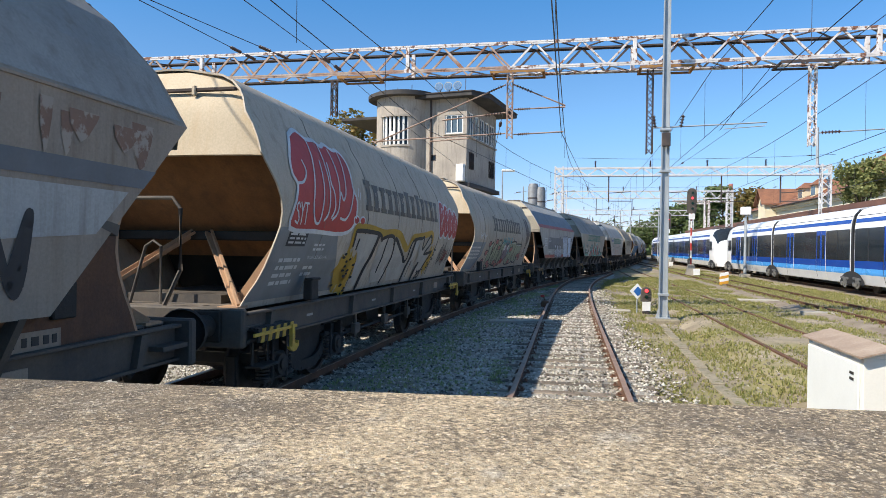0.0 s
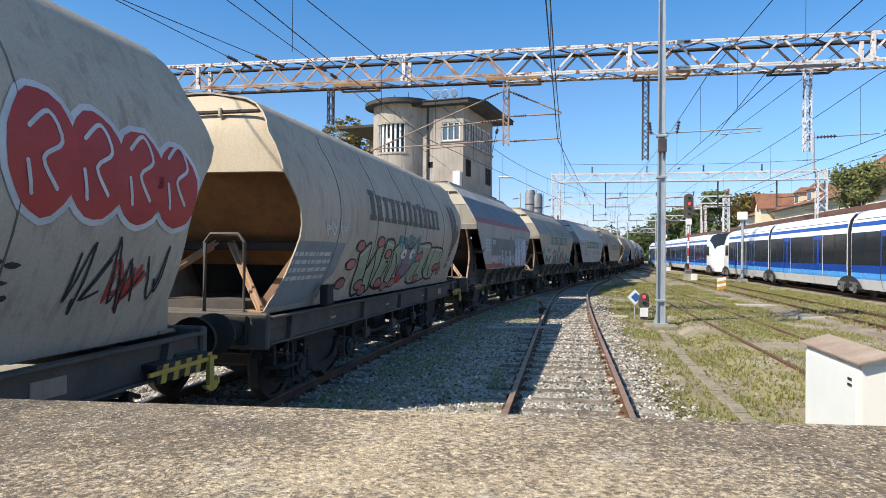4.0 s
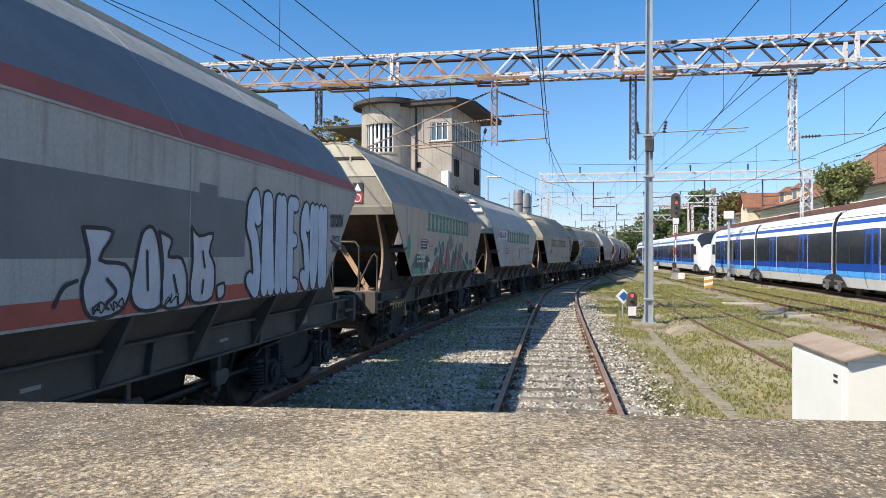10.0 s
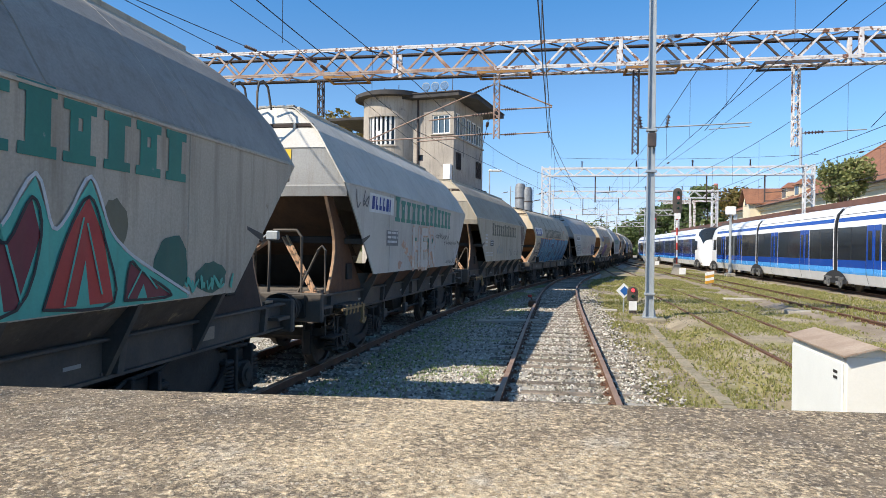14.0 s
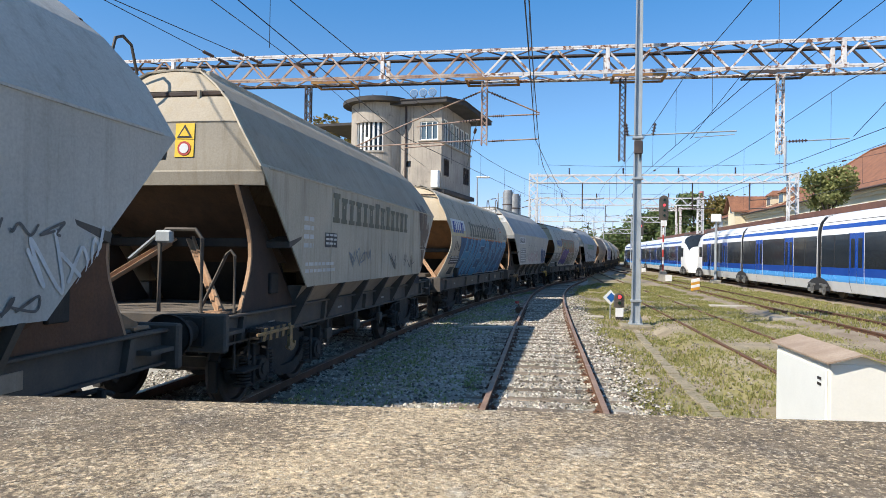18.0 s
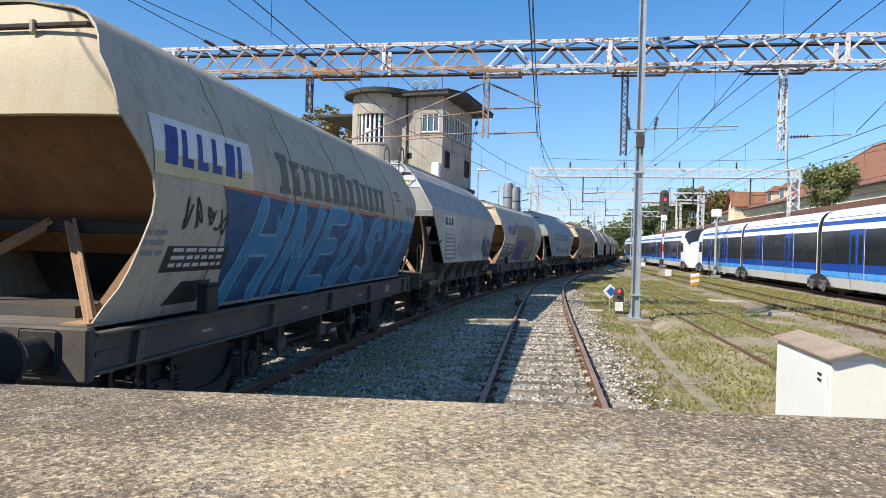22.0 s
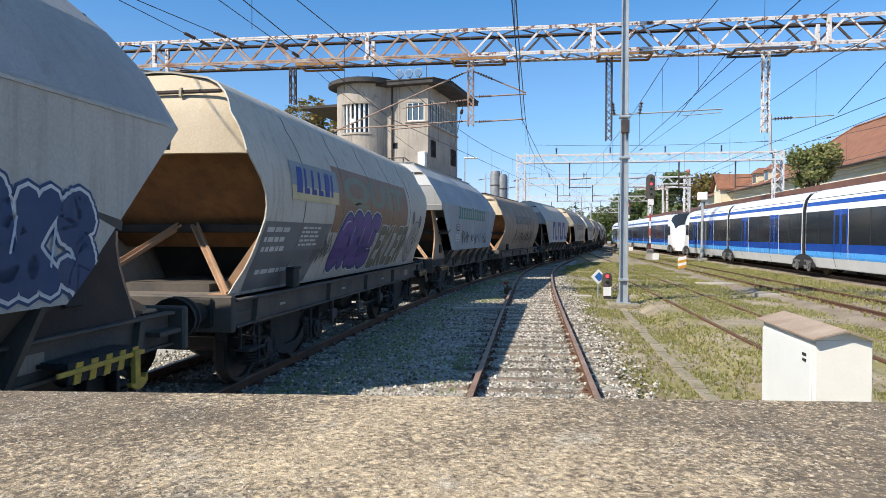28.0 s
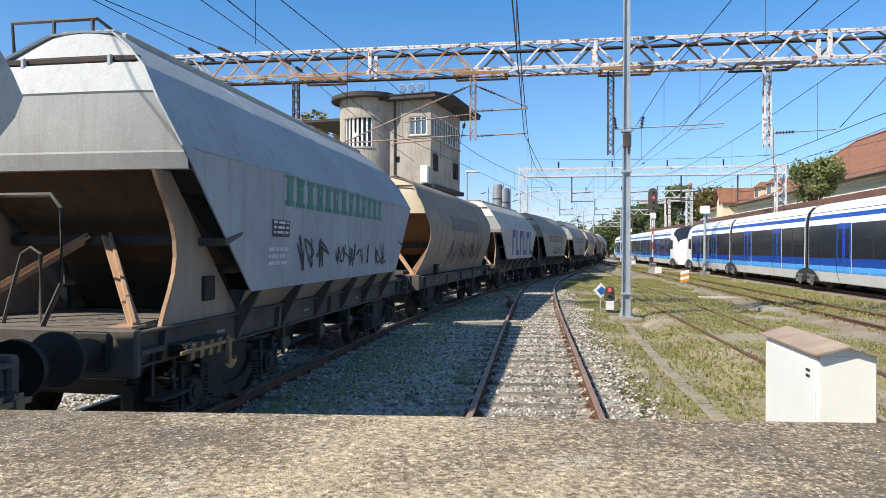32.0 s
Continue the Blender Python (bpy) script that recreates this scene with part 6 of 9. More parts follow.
for a0, a1, z0, z1 in ((0.45, 1.15, 6.3, 7.25), (4.3, 5.2, 6.2, 7.2)):
    wi = window(tw, "y", a0, a1, z0, z1, 0.0, -1, M_GANTRY_DARK, M_GLASS, 1)
    for u0, u1, w0, w1 in ((a0, a1, z0, z0 + 0.03), (a0, a1, z1 - 0.03, z1), (a0, a0 + 0.03, z0 + 0.03, z1 - 0.03), (a1 - 0.03, a1, z0 + 0.03, z1 - 0.03), ((a0 + a1) / 2, (a0 + a1) / 2 + 0.03, z0 + 0.03, z1 - 0.03)):
        part("window_bar", Geo().box(-0.02, 0.08, u0, u1, w0, w1), M_GANTRY_DARK, wi)
part("sill", Geo().box(0.0, 0.12, 0.2, 5.7, 8.05, 8.15, 0.02), M_RENDER, tw)
part("sill", Geo().box(-1.36, -0.02, -0.10, 0.0, 8.16, 8.235, 0.02), M_RENDER, tw)
roof = part("roof", Geo().prism([(-4.6, -0.5), (0.45, -0.6), (1.15, 0.6), (1.15, 6.6), (-4.6, 6.6)], 10.2, 10.42, "xy"), M_ROOF_DARK, tw, "dark flat overhanging roof slab")
part("roof_edge", Geo().prism([(-4.65, -0.55), (0.48, -0.65), (1.2, 0.6), (1.2, 6.65), (-4.65, 6.65)], 10.42, 10.47, "xy"), M_GANTRY_DARK, roof)
part("side_roof", Geo().prism([(-8.0, 0.2), (-4.4, 0.2), (-4.4, 5.0), (-8.0, 5.0)], 9.35, 9.5, "xy").prism([(-5.2, 9.0), (-4.4, 8.6), (-4.4, 9.35)], 0.6, 4.6), M_ROOF_DARK, tw)
CX0, CY0, CR = -4.02, 0.75, 1.70
arc = lambda a, r: (CX0 + r * math.sin(a), CY0 - r * math.cos(a))


def curved(name, a0, a1, z0, z1, r0, r1, n, material, parent):
    rings = []
    for k in range(n + 1):
        a = a0 + (a1 - a0) * k / n
        i, o = arc(a, max(r0, 0.01)), arc(a, r1)
        rings.append([(*i, z0), (*o, z0), (*o, z1), (*i, z1)])
    g = Geo().loft(rings)
    g.f += [(0, 1, 2, 3), tuple(4 * n + k for k in range(4))]
    return part(name, g, material, parent, smooth=50)


WA, WB = -0.50, 0.50
curved("turret_wall", -2.3, WA, -0.3, 10.35, CR - 0.22, CR, 10, M_RENDER, tw)
curved("turret_wall", WB, 2.0, -0.3, 10.35, CR - 0.22, CR, 12, M_RENDER, tw)
curved("turret_wall", WA, WB, -0.3, 7.6, CR - 0.22, CR, 6, M_RENDER, tw)
curved("turret_wall", WA, WB, 9.25, 10.35, CR - 0.22, CR, 6, M_RENDER, tw)
tg = curved("turret_window", WA, WB, 7.6, 9.25, CR - 0.20, CR - 0.18, 6, M_GLASS, tw)
for k in range(7):
    a = WA + (WB - WA) * k / 6
    curved("window_bar", a - (0.03 if k in (0, 6) else 0.034), a + 0.034, 7.6, 9.25, CR - 0.15, CR - 0.06, 1, M_WHITE, tg)
curved("window_bar", WA + 0.36, WA + 0.50, 8.2, 8.4, CR - 0.15, CR - 0.06, 2, M_WHITE, tg)
for z in (7.52, 9.22):
    curved("window_band", WA - 0.05, WB + 0.05, z, z + 0.11, CR - 0.08, CR + 0.05, 6, M_RENDER, tw)
curved("turret_roof", -math.pi, math.pi, 10.35, 10.55, 0.0, CR + 0.5, 28, M_ROOF_DARK, tw)
curved("turret_roof_cap", -math.pi, math.pi, 10.55, 10.66, 0.0, CR + 0.25, 28, M_ROOF_DARK, tw)
part("downpipe", Geo().tube([(-2.12, -0.06, 5.2), (-2.12, -0.06, 10.2)], 0.06, 8), M_GANTRY_DARK, tw)
part("air_conditioner", Geo().box(-0.50, -0.06, -0.34, -0.01, 5.55, 6.50, 0.03), M_WHITE, tw, "white air-conditioner box")
for k in range(3):
    f = part("floodlight", Geo().tube([(-1.7 + k * 0.55, 0.3, 10.95), (-1.7 + k * 0.55, 0.05, 10.93)], [0.14, 0.25], 14), M_STEEL_GREY, tw, "round roof floodlight")
    part("lens", Geo().disc((-1.7 + k * 0.55, 0.045, 10.93), 0.22, "y", 16, 0.02), M_LENS, f)
    part("bracket", Geo().bar((-1.7 + k * 0.55, 0.25, 10.45), (-1.7 + k * 0.55, 0.25, 10.9), 0.05), M_GANTRY_DARK, f)
for x, h in ((-3.6, 11.3), (-0.3, 11.6), (-4.5, 11.2)):
    part("aerial", Geo().tube([(x, 0.6, 10.4), (x, 0.6, h)], 0.02, 5), M_GANTRY_DARK, tw)


# ---- blue and white multiple units ----
def section(w, zs):
    pts = [(1.30, 0.38), (1.44, 0.95), (1.45, 1.5), (1.44, 3.1), (1.40, 3.45), (1.32, 3.75), (1.10, 4.02), (0.7, 4.18), (0, 4.24)]
    half = [(y * w, z if z < 0.96 else 0.95 + (z - 0.95) * zs) for y, z in pts]
    return [(-y, z) for y, z in half] + [(y, z) for y, z in reversed(half[:-1])]


def car(parent, v0, v1, doors, nose=0):
    rings = []
    stations = [(v0, 1, 1), (v1, 1, 1)]
    if nose > 0:
        stations = [(v0, 1, 1), (v1 - 3.2, 1, 1), (v1 - 2.0, 0.99, 0.97), (v1 - 1.2, 0.95, 0.86), (v1 - 0.5, 0.86, 0.62), (v1 - 0.1, 0.74, 0.36), (v1, 0.6, 0.2)]
    if nose < 0:
        stations = [(v0, 0.6, 0.2), (v0 + 0.1, 0.74, 0.36), (v0 + 0.5, 0.86, 0.62), (v0 + 1.2, 0.95, 0.86), (v0 + 2.0, 0.99, 0.97), (v0 + 3.2, 1, 1), (v1, 1, 1)]
    for v, w, zs in stations:
        rings.append([(x, v, z) for x, z in section(w, zs)])
    g = Geo().loft(rings)
    n = len(rings[0])
    g.f += [tuple(range(n)), tuple(range((len(rings) - 1) * n, len(rings) * n))]
    body = part("car_body", g, M_EMU_WHITE, parent, "glossy white coach body", 40)
    a, b = (v0 + (3.4 if nose < 0 else 0.04)), (v1 - (3.4 if nose > 0 else 0.04))

    def band(name, u0, u1, z0, z1, out, m, lab=""):
        def xo(z):
            return -float(np.interp(z, [0.38, 0.95, 1.5, 3.1, 3.45, 3.75], [1.30, 1.44, 1.45, 1.44, 1.40, 1.32])) - out
        zs = sorted({z0, z1, *[z for z in (0.95, 1.5, 3.1, 3.45) if z0 < z < z1]})
        g = Geo()
        for s in (1,):
            g.loft([[(s * xo(z), u0, z) for z in zs] + [(s * (xo(z) + out + 0.02), u0, z) for z in reversed(zs)], [(s * xo(z), u1, z) for z in zs] + [(s * (xo(z) + out + 0.02), u1, z) for z in reversed(zs)]])
        return part(name, g, m, body, lab, 0)

    band("roof_stripe", a, b, 3.36, 3.56, 0.006, M_EMU_BLUE)
    edges = sorted(doors)
    cuts = [a] + [e for d in edges for e in (d - 0.75, d + 0.75)] + [b]
    for i in range(0, len(cuts), 2):
        u0, u1 = cuts[i], cuts[i + 1]
        if u1 - u0 < 0.2:
            continue
        band("window_band", u0, u1, 1.52, 3.08, 0.006, M_GLASS, "dark tinted window band")
        nn = max(1, round((u1 - u0) / 1.9))
        for k in range(1, nn):
            v = u0 + (u1 - u0) * k / nn
            band("window_joint", v - 0.03, v + 0.03, 1.52, 3.08, 0.010, M_RUBBER)
        band("blue_band", u0, u1, 1.16, 1.52, 0.006, M_EMU_BLUE)
        band("light_band", u0, u1, 0.86, 1.16, 0.006, M_EMU_LIGHT)
        band("skirt", u0, u1, 0.40, 0.86, 0.006, M_EMU_GREY)
    for d in edges:
        for s in (-1, 1):
            c = d + s * 0.36
            band("door", c - 0.35, c + 0.35, 1.16, 3.10, 0.012, M_EMU_BLUE, "blue sliding door leaf")
            band("door_glass", c - 0.20, c + 0.20, 1.55, 2.85, 0.018, M_GLASS)
            band("door_foot", c - 0.35, c + 0.35, 0.40, 0.86, 0.012, M_EMU_GREY)
            band("door_stripe", c - 0.35, c + 0.35, 0.86, 1.16, 0.012, M_EMU_LIGHT)
        for s in (-0.74, 0.74):
            band("door_pillar", d + s - 0.02, d + s + 0.02, 0.45, 3.10, 0.014, M_WHITE if s < 0 else M_RUBBER)
    band("roof_seam", a, b, 3.70, 3.72, 0.012, M_RUBBER)
    if nose:
        s = -1 if nose < 0 else 1
        tip = v0 if nose < 0 else v1
        st = sorted((abs(v - tip), w, zs) for v, w, zs in stations)

        def skin(dv):
            wd, zz = (float(np.interp(dv, [q[0] for q in st], [q[k] for q in st])) for k in (1, 2))
            return section(wd, zz)
        rows = []
        for dv in (0.5, 1.2, 2.0):
            top = [p for p in skin(dv) if p[1] > 0.95 + (3.3 - 0.95) * float(np.interp(dv, [q[0] for q in st], [q[2] for q in st]))]
            rows.append([(x * 1.01, tip - s * dv + s * 0.03, z + 0.035) for x, z in top])
        part("windscreen", Geo().loft(rows, False), M_GLASS, body, "raked black windscreen", 60)
        for x in (-0.62, 0.62):
            part("headlight", Geo().box(x - 0.18, x + 0.18, tip - s * 0.30 - 0.06, tip - s * 0.30 + 0.06, 1.22, 1.36, 0.03), M_WHITE, body)
        band("side_window", *(sorted((tip - s * 3.3, tip - s * 2.2))), 1.95, 2.85, 0.02, M_GLASS)
        part("coupler", Geo().box(-0.3, 0.3, tip - 0.35, tip + 0.35, 0.45, 0.85, 0.05), M_MARKER if nose < 0 else M_RUBBER, body)
        part("roof_fairing", Geo().box(-0.9, 0.9, min(tip - s * 5.0, tip - s * 2.6), max(tip - s * 5.0, tip - s * 2.6), 4.05, 4.32, 0.06), M_GANTRY_DARK, body)
    return body


M_EMU_WHEEL = surface("grey_dusty_wheel", (0.23, 0.225, 0.215), (0.13, 0.128, 0.12), 5, 0.6, 0.3)


def unit(v0, cars, label, m):
    u = thing("electric_multiple_unit", label, "train", m, group="multiple units")
    for i, (a, b, doors, nose) in enumerate(cars):
        car(u, a + 0.25, b - 0.25, doors, nose)
        if i:
            sec = [[(x * 0.985, a + dv, z - 0.02) for x, z in section(1, 1)] for dv in (-0.26, 0.26)]
            part("bellows", Geo().loft(sec), M_RUBBER, u)
            ring = [[(x * 1.012, a + dv, z + 0.03) for x, z in section(1, 1)] for dv in (-0.10, 0.10)]
            part("bellows_frame", Geo().loft(ring), M_RUBBER, u)
        for v in ([a] if i else []) + ([a + 2.5] if nose < 0 else []) + ([b - 2.5] if nose > 0 else []):
            def emu_bogie():
                g = Geo().box(-1.1, 1.1, -1.5, 1.5, 0.42, 0.78, 0.06)
                for s in (-1, 1):
                    for dv in (-1.1, 1.1):
                        g.disc((s * 0.75, dv, 0.42), 0.42, "x", 22, 0.12)
                        g.box(s * 1.15 - 0.08, s * 1.15 + 0.08, dv - 0.22, dv + 0.22, 0.28, 0.62, 0.03)
                    g.box(s * 1.2 - 0.06, s * 1.2 + 0.06, -1.4, 1.4, 0.55, 0.75, 0.03)
                return g.mesh("bogie", 30)
            bo = put("bogie", "emubogie", emu_bogie, M_FRAME, u, pose(0, v, 0))
            for sd in (-1, 1):
                def archm():
                    return Geo().prism([(1.45 * math.cos(t), 0.36 + 0.64 * math.sin(t)) for t in np.linspace(0, math.pi, 12)], -0.012, 0.012, "yz").mesh("wheel_arch", 0)
                put("wheel_arch", "emuarch", archm, M_RUBBER, bo, pose(sd * 1.462, 0, 0))
            for sd in (-1, 1):
                for dv in (-0.75, 0.75):
                    def wheel_face():
                        g = Geo().disc((0, 0, 0.40), 0.24, "x", 20, 0.03).disc((sd * 0.02, 0, 0.40), 0.11, "x", 14, 0.06).bar((sd * 0.02, -0.4, 0.62), (sd * 0.02, 0.5, 0.66), 0.05, 0.10).box(sd * 0.02 - 0.03, sd * 0.02 + 0.03, 0.25, 0.5, 0.25, 0.45, 0.02)
                        return g.box(sd * 0.02 - 0.03, sd * 0.02 + 0.03, -0.18, 0.18, 0.50, 0.62, 0.02).mesh("wheel_face", 30)
                    put("wheel_face", "emuwheel%d" % sd, wheel_face, M_EMU_WHEEL, bo, pose(sd * 1.48, dv, 0))
    return u


EMU = Matrix.Translation((yard(YARD_X0["e"], 34.0), 34.0, 0)) @ pose(0, 0, 0, 0, 0, -math.degrees(math.atan(YARD_LEAN)))
unit(0, [(-31, -14.7, (-26, -20), -1), (-14.7, -1.0, (-5.2, -10.6), 0), (-1.0, 12.7, (3.3, 8.75), 0), (12.7, 28.8, (17.4, 22.6), 1)], "blue and white electric multiple unit standing at the platform", EMU)
unit(0, [(31.4, 47.5, (37.6, 42.8), -1), (47.5, 61.2, (52, 57), 0), (61.2, 75, (66, 71), 0), (75, 91, (80, 86), 1)], "blue and white electric multiple unit standing behind another", EMU)

# ---- island platform, canopy, station ----
ALONG = Matrix.Translation((yard(YARD_X0["e"], 34.0), 34.0, 0)) @ pose(0, 0, 0, 0, 0, -math.degrees(math.atan(YARD_LEAN)))
pf = thing("island_platform", "low concrete station platform behind the train", "platform", ALONG, kind="structure")
part("slab", Geo().box(1.75, 8.5, -40, 110, -0.25, 0.35), M_PALE_CONCRETE, pf)
cn = thing("platform_canopy", "long brown platform canopy on steel columns", "canopy", ALONG)
part("canopy_roof", Geo().box(2.3, 7.7, -30, 75, 4.72, 4.95, 0.03), M_ROOF_DARK, cn)
part("fascia", Geo().box(2.2, 2.295, -30, 75, 4.60, 5.02), surface("brown_fascia", (0.16, 0.075, 0.05), (0.11, 0.055, 0.04), 1, 0.8), cn, "brown edge board")
for k in range(14):
    part("column", Geo().box(4.9, 5.1, -26 + k * 7.5, -25.8 + k * 7.5, 0.35, 4.72), M_STEEL_GREY, cn)

st = thing("station_building", "pale yellow station building with brown tiled hipped roof and dormers", "building", Matrix.Translation((39.5, 60, 0)) @ pose(0, 0, 0, 0, 0, -10.1))
DP = 13.0


def station_block(v0, v1, eave, ridge, run, storeys, dormers, pitch=3.4):
    """One wing of the station: four walls with windows, a cornice, and a hipped roof with dormers and chimneys."""
    n = int((v1 - v0 - 2) / pitch)
    holes = [(v0 + 1.6 + k * pitch, v0 + 2.9 + k * pitch, z, z + 1.9) for k in range(n) for z in storeys]
    wall_with("wall", "y", v0, v1, -0.3, eave, 0.0, 0.4, holes, M_YELLOW_WALL, st)
    wall_with("wall", "y", v0, v1, -0.3, eave, DP, 0.4, [], M_YELLOW_WALL, st)
    for v, t in ((v0, 0.4), (v1, -0.4)):
        wall_with("wall", "x", 0.4, DP, -0.3, eave, v, t, [], M_YELLOW_WALL, st)
    for h in holes:
        w = part("window", Geo().box(0.20, 0.24, h[0], h[1], h[2], h[3]), M_SKY_GLASS, st)
        part("window_bar", Geo().box(0.16, 0.20, (h[0] + h[1]) / 2 - 0.04, (h[0] + h[1]) / 2 + 0.04, h[2], h[3]).box(0.17, 0.19, h[0], h[1], h[2] + 1.2, h[2] + 1.28), M_WHITE, w)
        part("surround", Geo().box(-0.05, 0.0, h[0] - 0.15, h[0], h[2] - 0.1, h[3] + 0.25).box(-0.05, 0.0, h[1], h[1] + 0.15, h[2] - 0.1, h[3] + 0.25).box(-0.08, 0.0, h[0], h[1], h[3], h[3] + 0.25), M_WHITE, st)
    part("cornice", Geo().box(-0.5, 0.0, v0 - 0.4, v1 + 0.4, eave - 0.3, eave + 0.05, 0.05).box(-0.25, 0.0, v0 - 0.2, v1 + 0.2, eave - 0.6, eave - 0.3), M_YELLOW_WALL, st)
    rf = Geo().add([(-0.7, v0 - 0.7, eave), (DP + 0.7, v0 - 0.7, eave), (DP + 0.7, v1 + 0.7, eave), (-0.7, v1 + 0.7, eave), (DP / 2, v0 + run, ridge), (DP / 2, v1 - run, ridge)], [(0, 1, 4), (1, 2, 5, 4), (2, 3, 5), (3, 0, 4, 5), (3, 2, 1, 0)])
    r = part("roof", rf, M_TILE, st, "brown tiled hipped roof", 0)
    part("ridge_tiles", Geo().tube([(DP / 2, v0 + run, ridge + 0.05), (DP / 2, v1 - run, ridge + 0.05)], 0.14, 6).tube([(-0.7, v1 + 0.7, eave + 0.05), (DP / 2, v1 - run, ridge + 0.05)], 0.12, 6), M_TILE, r)
    part("gutter", Geo().tube([(-0.78, v0 - 0.7, eave), (-0.78, v1 + 0.7, eave)], 0.10, 6), M_GANTRY_DARK, r)
    for v in dormers:
        z = eave + 0.5
        d = part("dormer", Geo().box(0.9, 4.2, v - 1.0, v + 1.0, z, z + 1.7), M_YELLOW_WALL, st)
        part("dormer_roof", Geo().add([(0.6, v - 1.3, z + 1.6), (0.6, v + 1.3, z + 1.6), (5.2, v + 1.3, z + 1.6), (5.2, v - 1.3, z + 1.6), (1.4, v, z + 2.4), (5.2, v, z + 2.4)], [(0, 1, 4), (1, 2, 5, 4), (2, 3, 5), (3, 0, 4, 5), (3, 2, 1, 0)]), M_TILE, d, smooth=0)
        part("dormer_window", Geo().box(0.86, 0.895, v - 0.7, v - 0.05, z + 0.35, z + 1.4).box(0.86, 0.895, v + 0.05, v + 0.7, z + 0.35, z + 1.4), M_SKY_GLASS, d)


station_block(-22.0, 21.0, 8.3, 14.0, 6.5, (1.2, 5.0), (11.5, -6.0))
station_block(21.8, 54.0, 8.3, 11.6, 5.0, (1.2, 5.0), (26.0, 31.0))
gb = part("gable_wing", Geo().prism([(38.2, 0), (42.0, 0), (42.0, 8.9), (40.1, 10.9), (38.2, 8.9)], -1.6, 6.0, "yz"), M_YELLOW_WALL, st, smooth=0)
for sd in (-1, 1):
    a, b = 40.1 + sd * 2.3, 40.1
    part("gable_roof", Geo().add([(-2.2, a, 8.7), (6.5, a, 8.7), (6.5, b, 11.0), (-2.2, b, 11.0), (-2.2, a, 8.9), (6.5, a, 8.9), (6.5, b, 11.2), (-2.2, b, 11.2)], [(0, 1, 2, 3), (7, 6, 5, 4), (0, 4, 5, 1), (1, 5, 6, 2), (2, 6, 7, 3), (3, 7, 4, 0)]), M_TILE, gb, smooth=0)
part("gable_window", Geo().box(-1.66, -1.605, 39.6, 40.6, 8.7, 9.9), M_SKY_GLASS, gb)
for v, z in ((2.0, 14.9), (28.0, 12.9)):
    part("chimney", Geo().box(5.9, 6.9, v - 0.5, v + 0.5, z - 3.0, z, 0.04).box(5.8, 7.0, v - 0.6, v + 0.6, z - 0.2, z + 0.05), M_TILE, st)


# ---- trees ----
def leaf_clump(rng):
    v, f = [], []
    for _ in range(7):
        c = Vector((rng.gauss(0, 0.33), rng.gauss(0, 0.33), rng.gauss(0, 0.28)))
        a = Vector((rng.gauss(0, 1), rng.gauss(0, 1), rng.gauss(0, 0.6))).normalized()
        b = a.cross(Vector((rng.gauss(0, 1), rng.gauss(0, 1), rng.gauss(0, 1)))).normalized()
        s = rng.uniform(0.22, 0.42)
        k = len(v)
        v += [c - a * s, c + b * s * 0.6, c + a * s, c - b * s * 0.6]
        f.append((k, k + 1, k + 2, k + 3))
    return v, f


def tree(seed, m, height, width, crown_low, leaves, label, clumps=650, size=0.5):
    rng = random.Random(seed)
    t = thing("tree", label, "tree", m, group="trees")
    trunk = Geo().tube([(0, 0, -0.2), (0.05, 0.02, crown_low * 0.6), (0.1, 0, crown_low), (0.0, 0.1, height * 0.7)], [width * 0.055, width * 0.045, width * 0.04, width * 0.012], 9)
    lobes = []
    for k in range(9):
        a = k * 2.4 + rng.uniform(-0.3, 0.3)
        r = width * 0.5 * rng.uniform(0.35, 0.68)
        z = crown_low + (height - crown_low) * rng.uniform(0.18, 0.86)
        c = Vector((math.cos(a) * r, math.sin(a) * r, z))
        lobes.append((c, width * rng.uniform(0.16, 0.27)))
        trunk.tube([(0.06, 0, crown_low * 0.85), c * 0.5 + Vector((0, 0, crown_low * 0.45)), c], [width * 0.022, width * 0.014, width * 0.004], 6)
    lobes.append((Vector((0, 0, height - width * 0.22)), width * 0.24))
    part("trunk", trunk, M_BARK, t)
    variants = [leaf_clump(rng) for _ in range(10)]
    g = Geo()
    for _ in range(clumps):
        c, r = lobes[rng.randrange(len(lobes))]
        d = Vector((rng.gauss(0, 1), rng.gauss(0, 1), rng.gauss(0, 0.8))).normalized() * r * rng.uniform(0.45, 1.08) ** 0.5
        p = c + d
        v, f = variants[rng.randrange(10)]
        s = size * rng.uniform(0.7, 1.3)
        g.add([(p.x + q.x * s, p.y + q.y * s, p.z + q.z * s) for q in v], f)
    me = bpy.data.meshes.new("crown")
    me.from_pydata(g.v, [], g.f)
    me.materials.append(leaves)
    part("crown", me, leaves, t)
    return t


tree(1, pose(32.9, 55.0, 0), 9.3, 4.3, 6.0, M_LEAF_LIGHT, "small round-crowned green tree by the platform", 700, 0.42)
for k, (x, y, h, w, m) in enumerate(((54, 152, 13, 9, M_LEAF), (59, 150, 16.5, 9, M_LEAF), (60.8, 138, 14.8, 9, M_LEAF_AUTUMN), (46, 165, 8.5, 10, M_LEAF), (57, 175, 13, 13, M_LEAF), (71, 150, 12.5, 11, M_LEAF_AUTUMN), (40, 185, 8, 11, M_LEAF), (52, 162, 11.5, 9, M_LEAF), (80, 160, 12, 13, M_LEAF))):
    tree(20 + k, pose(x, y, 0), h, w, 3.0, m, "tall leafy tree beyond the yard", 520, 1.2)
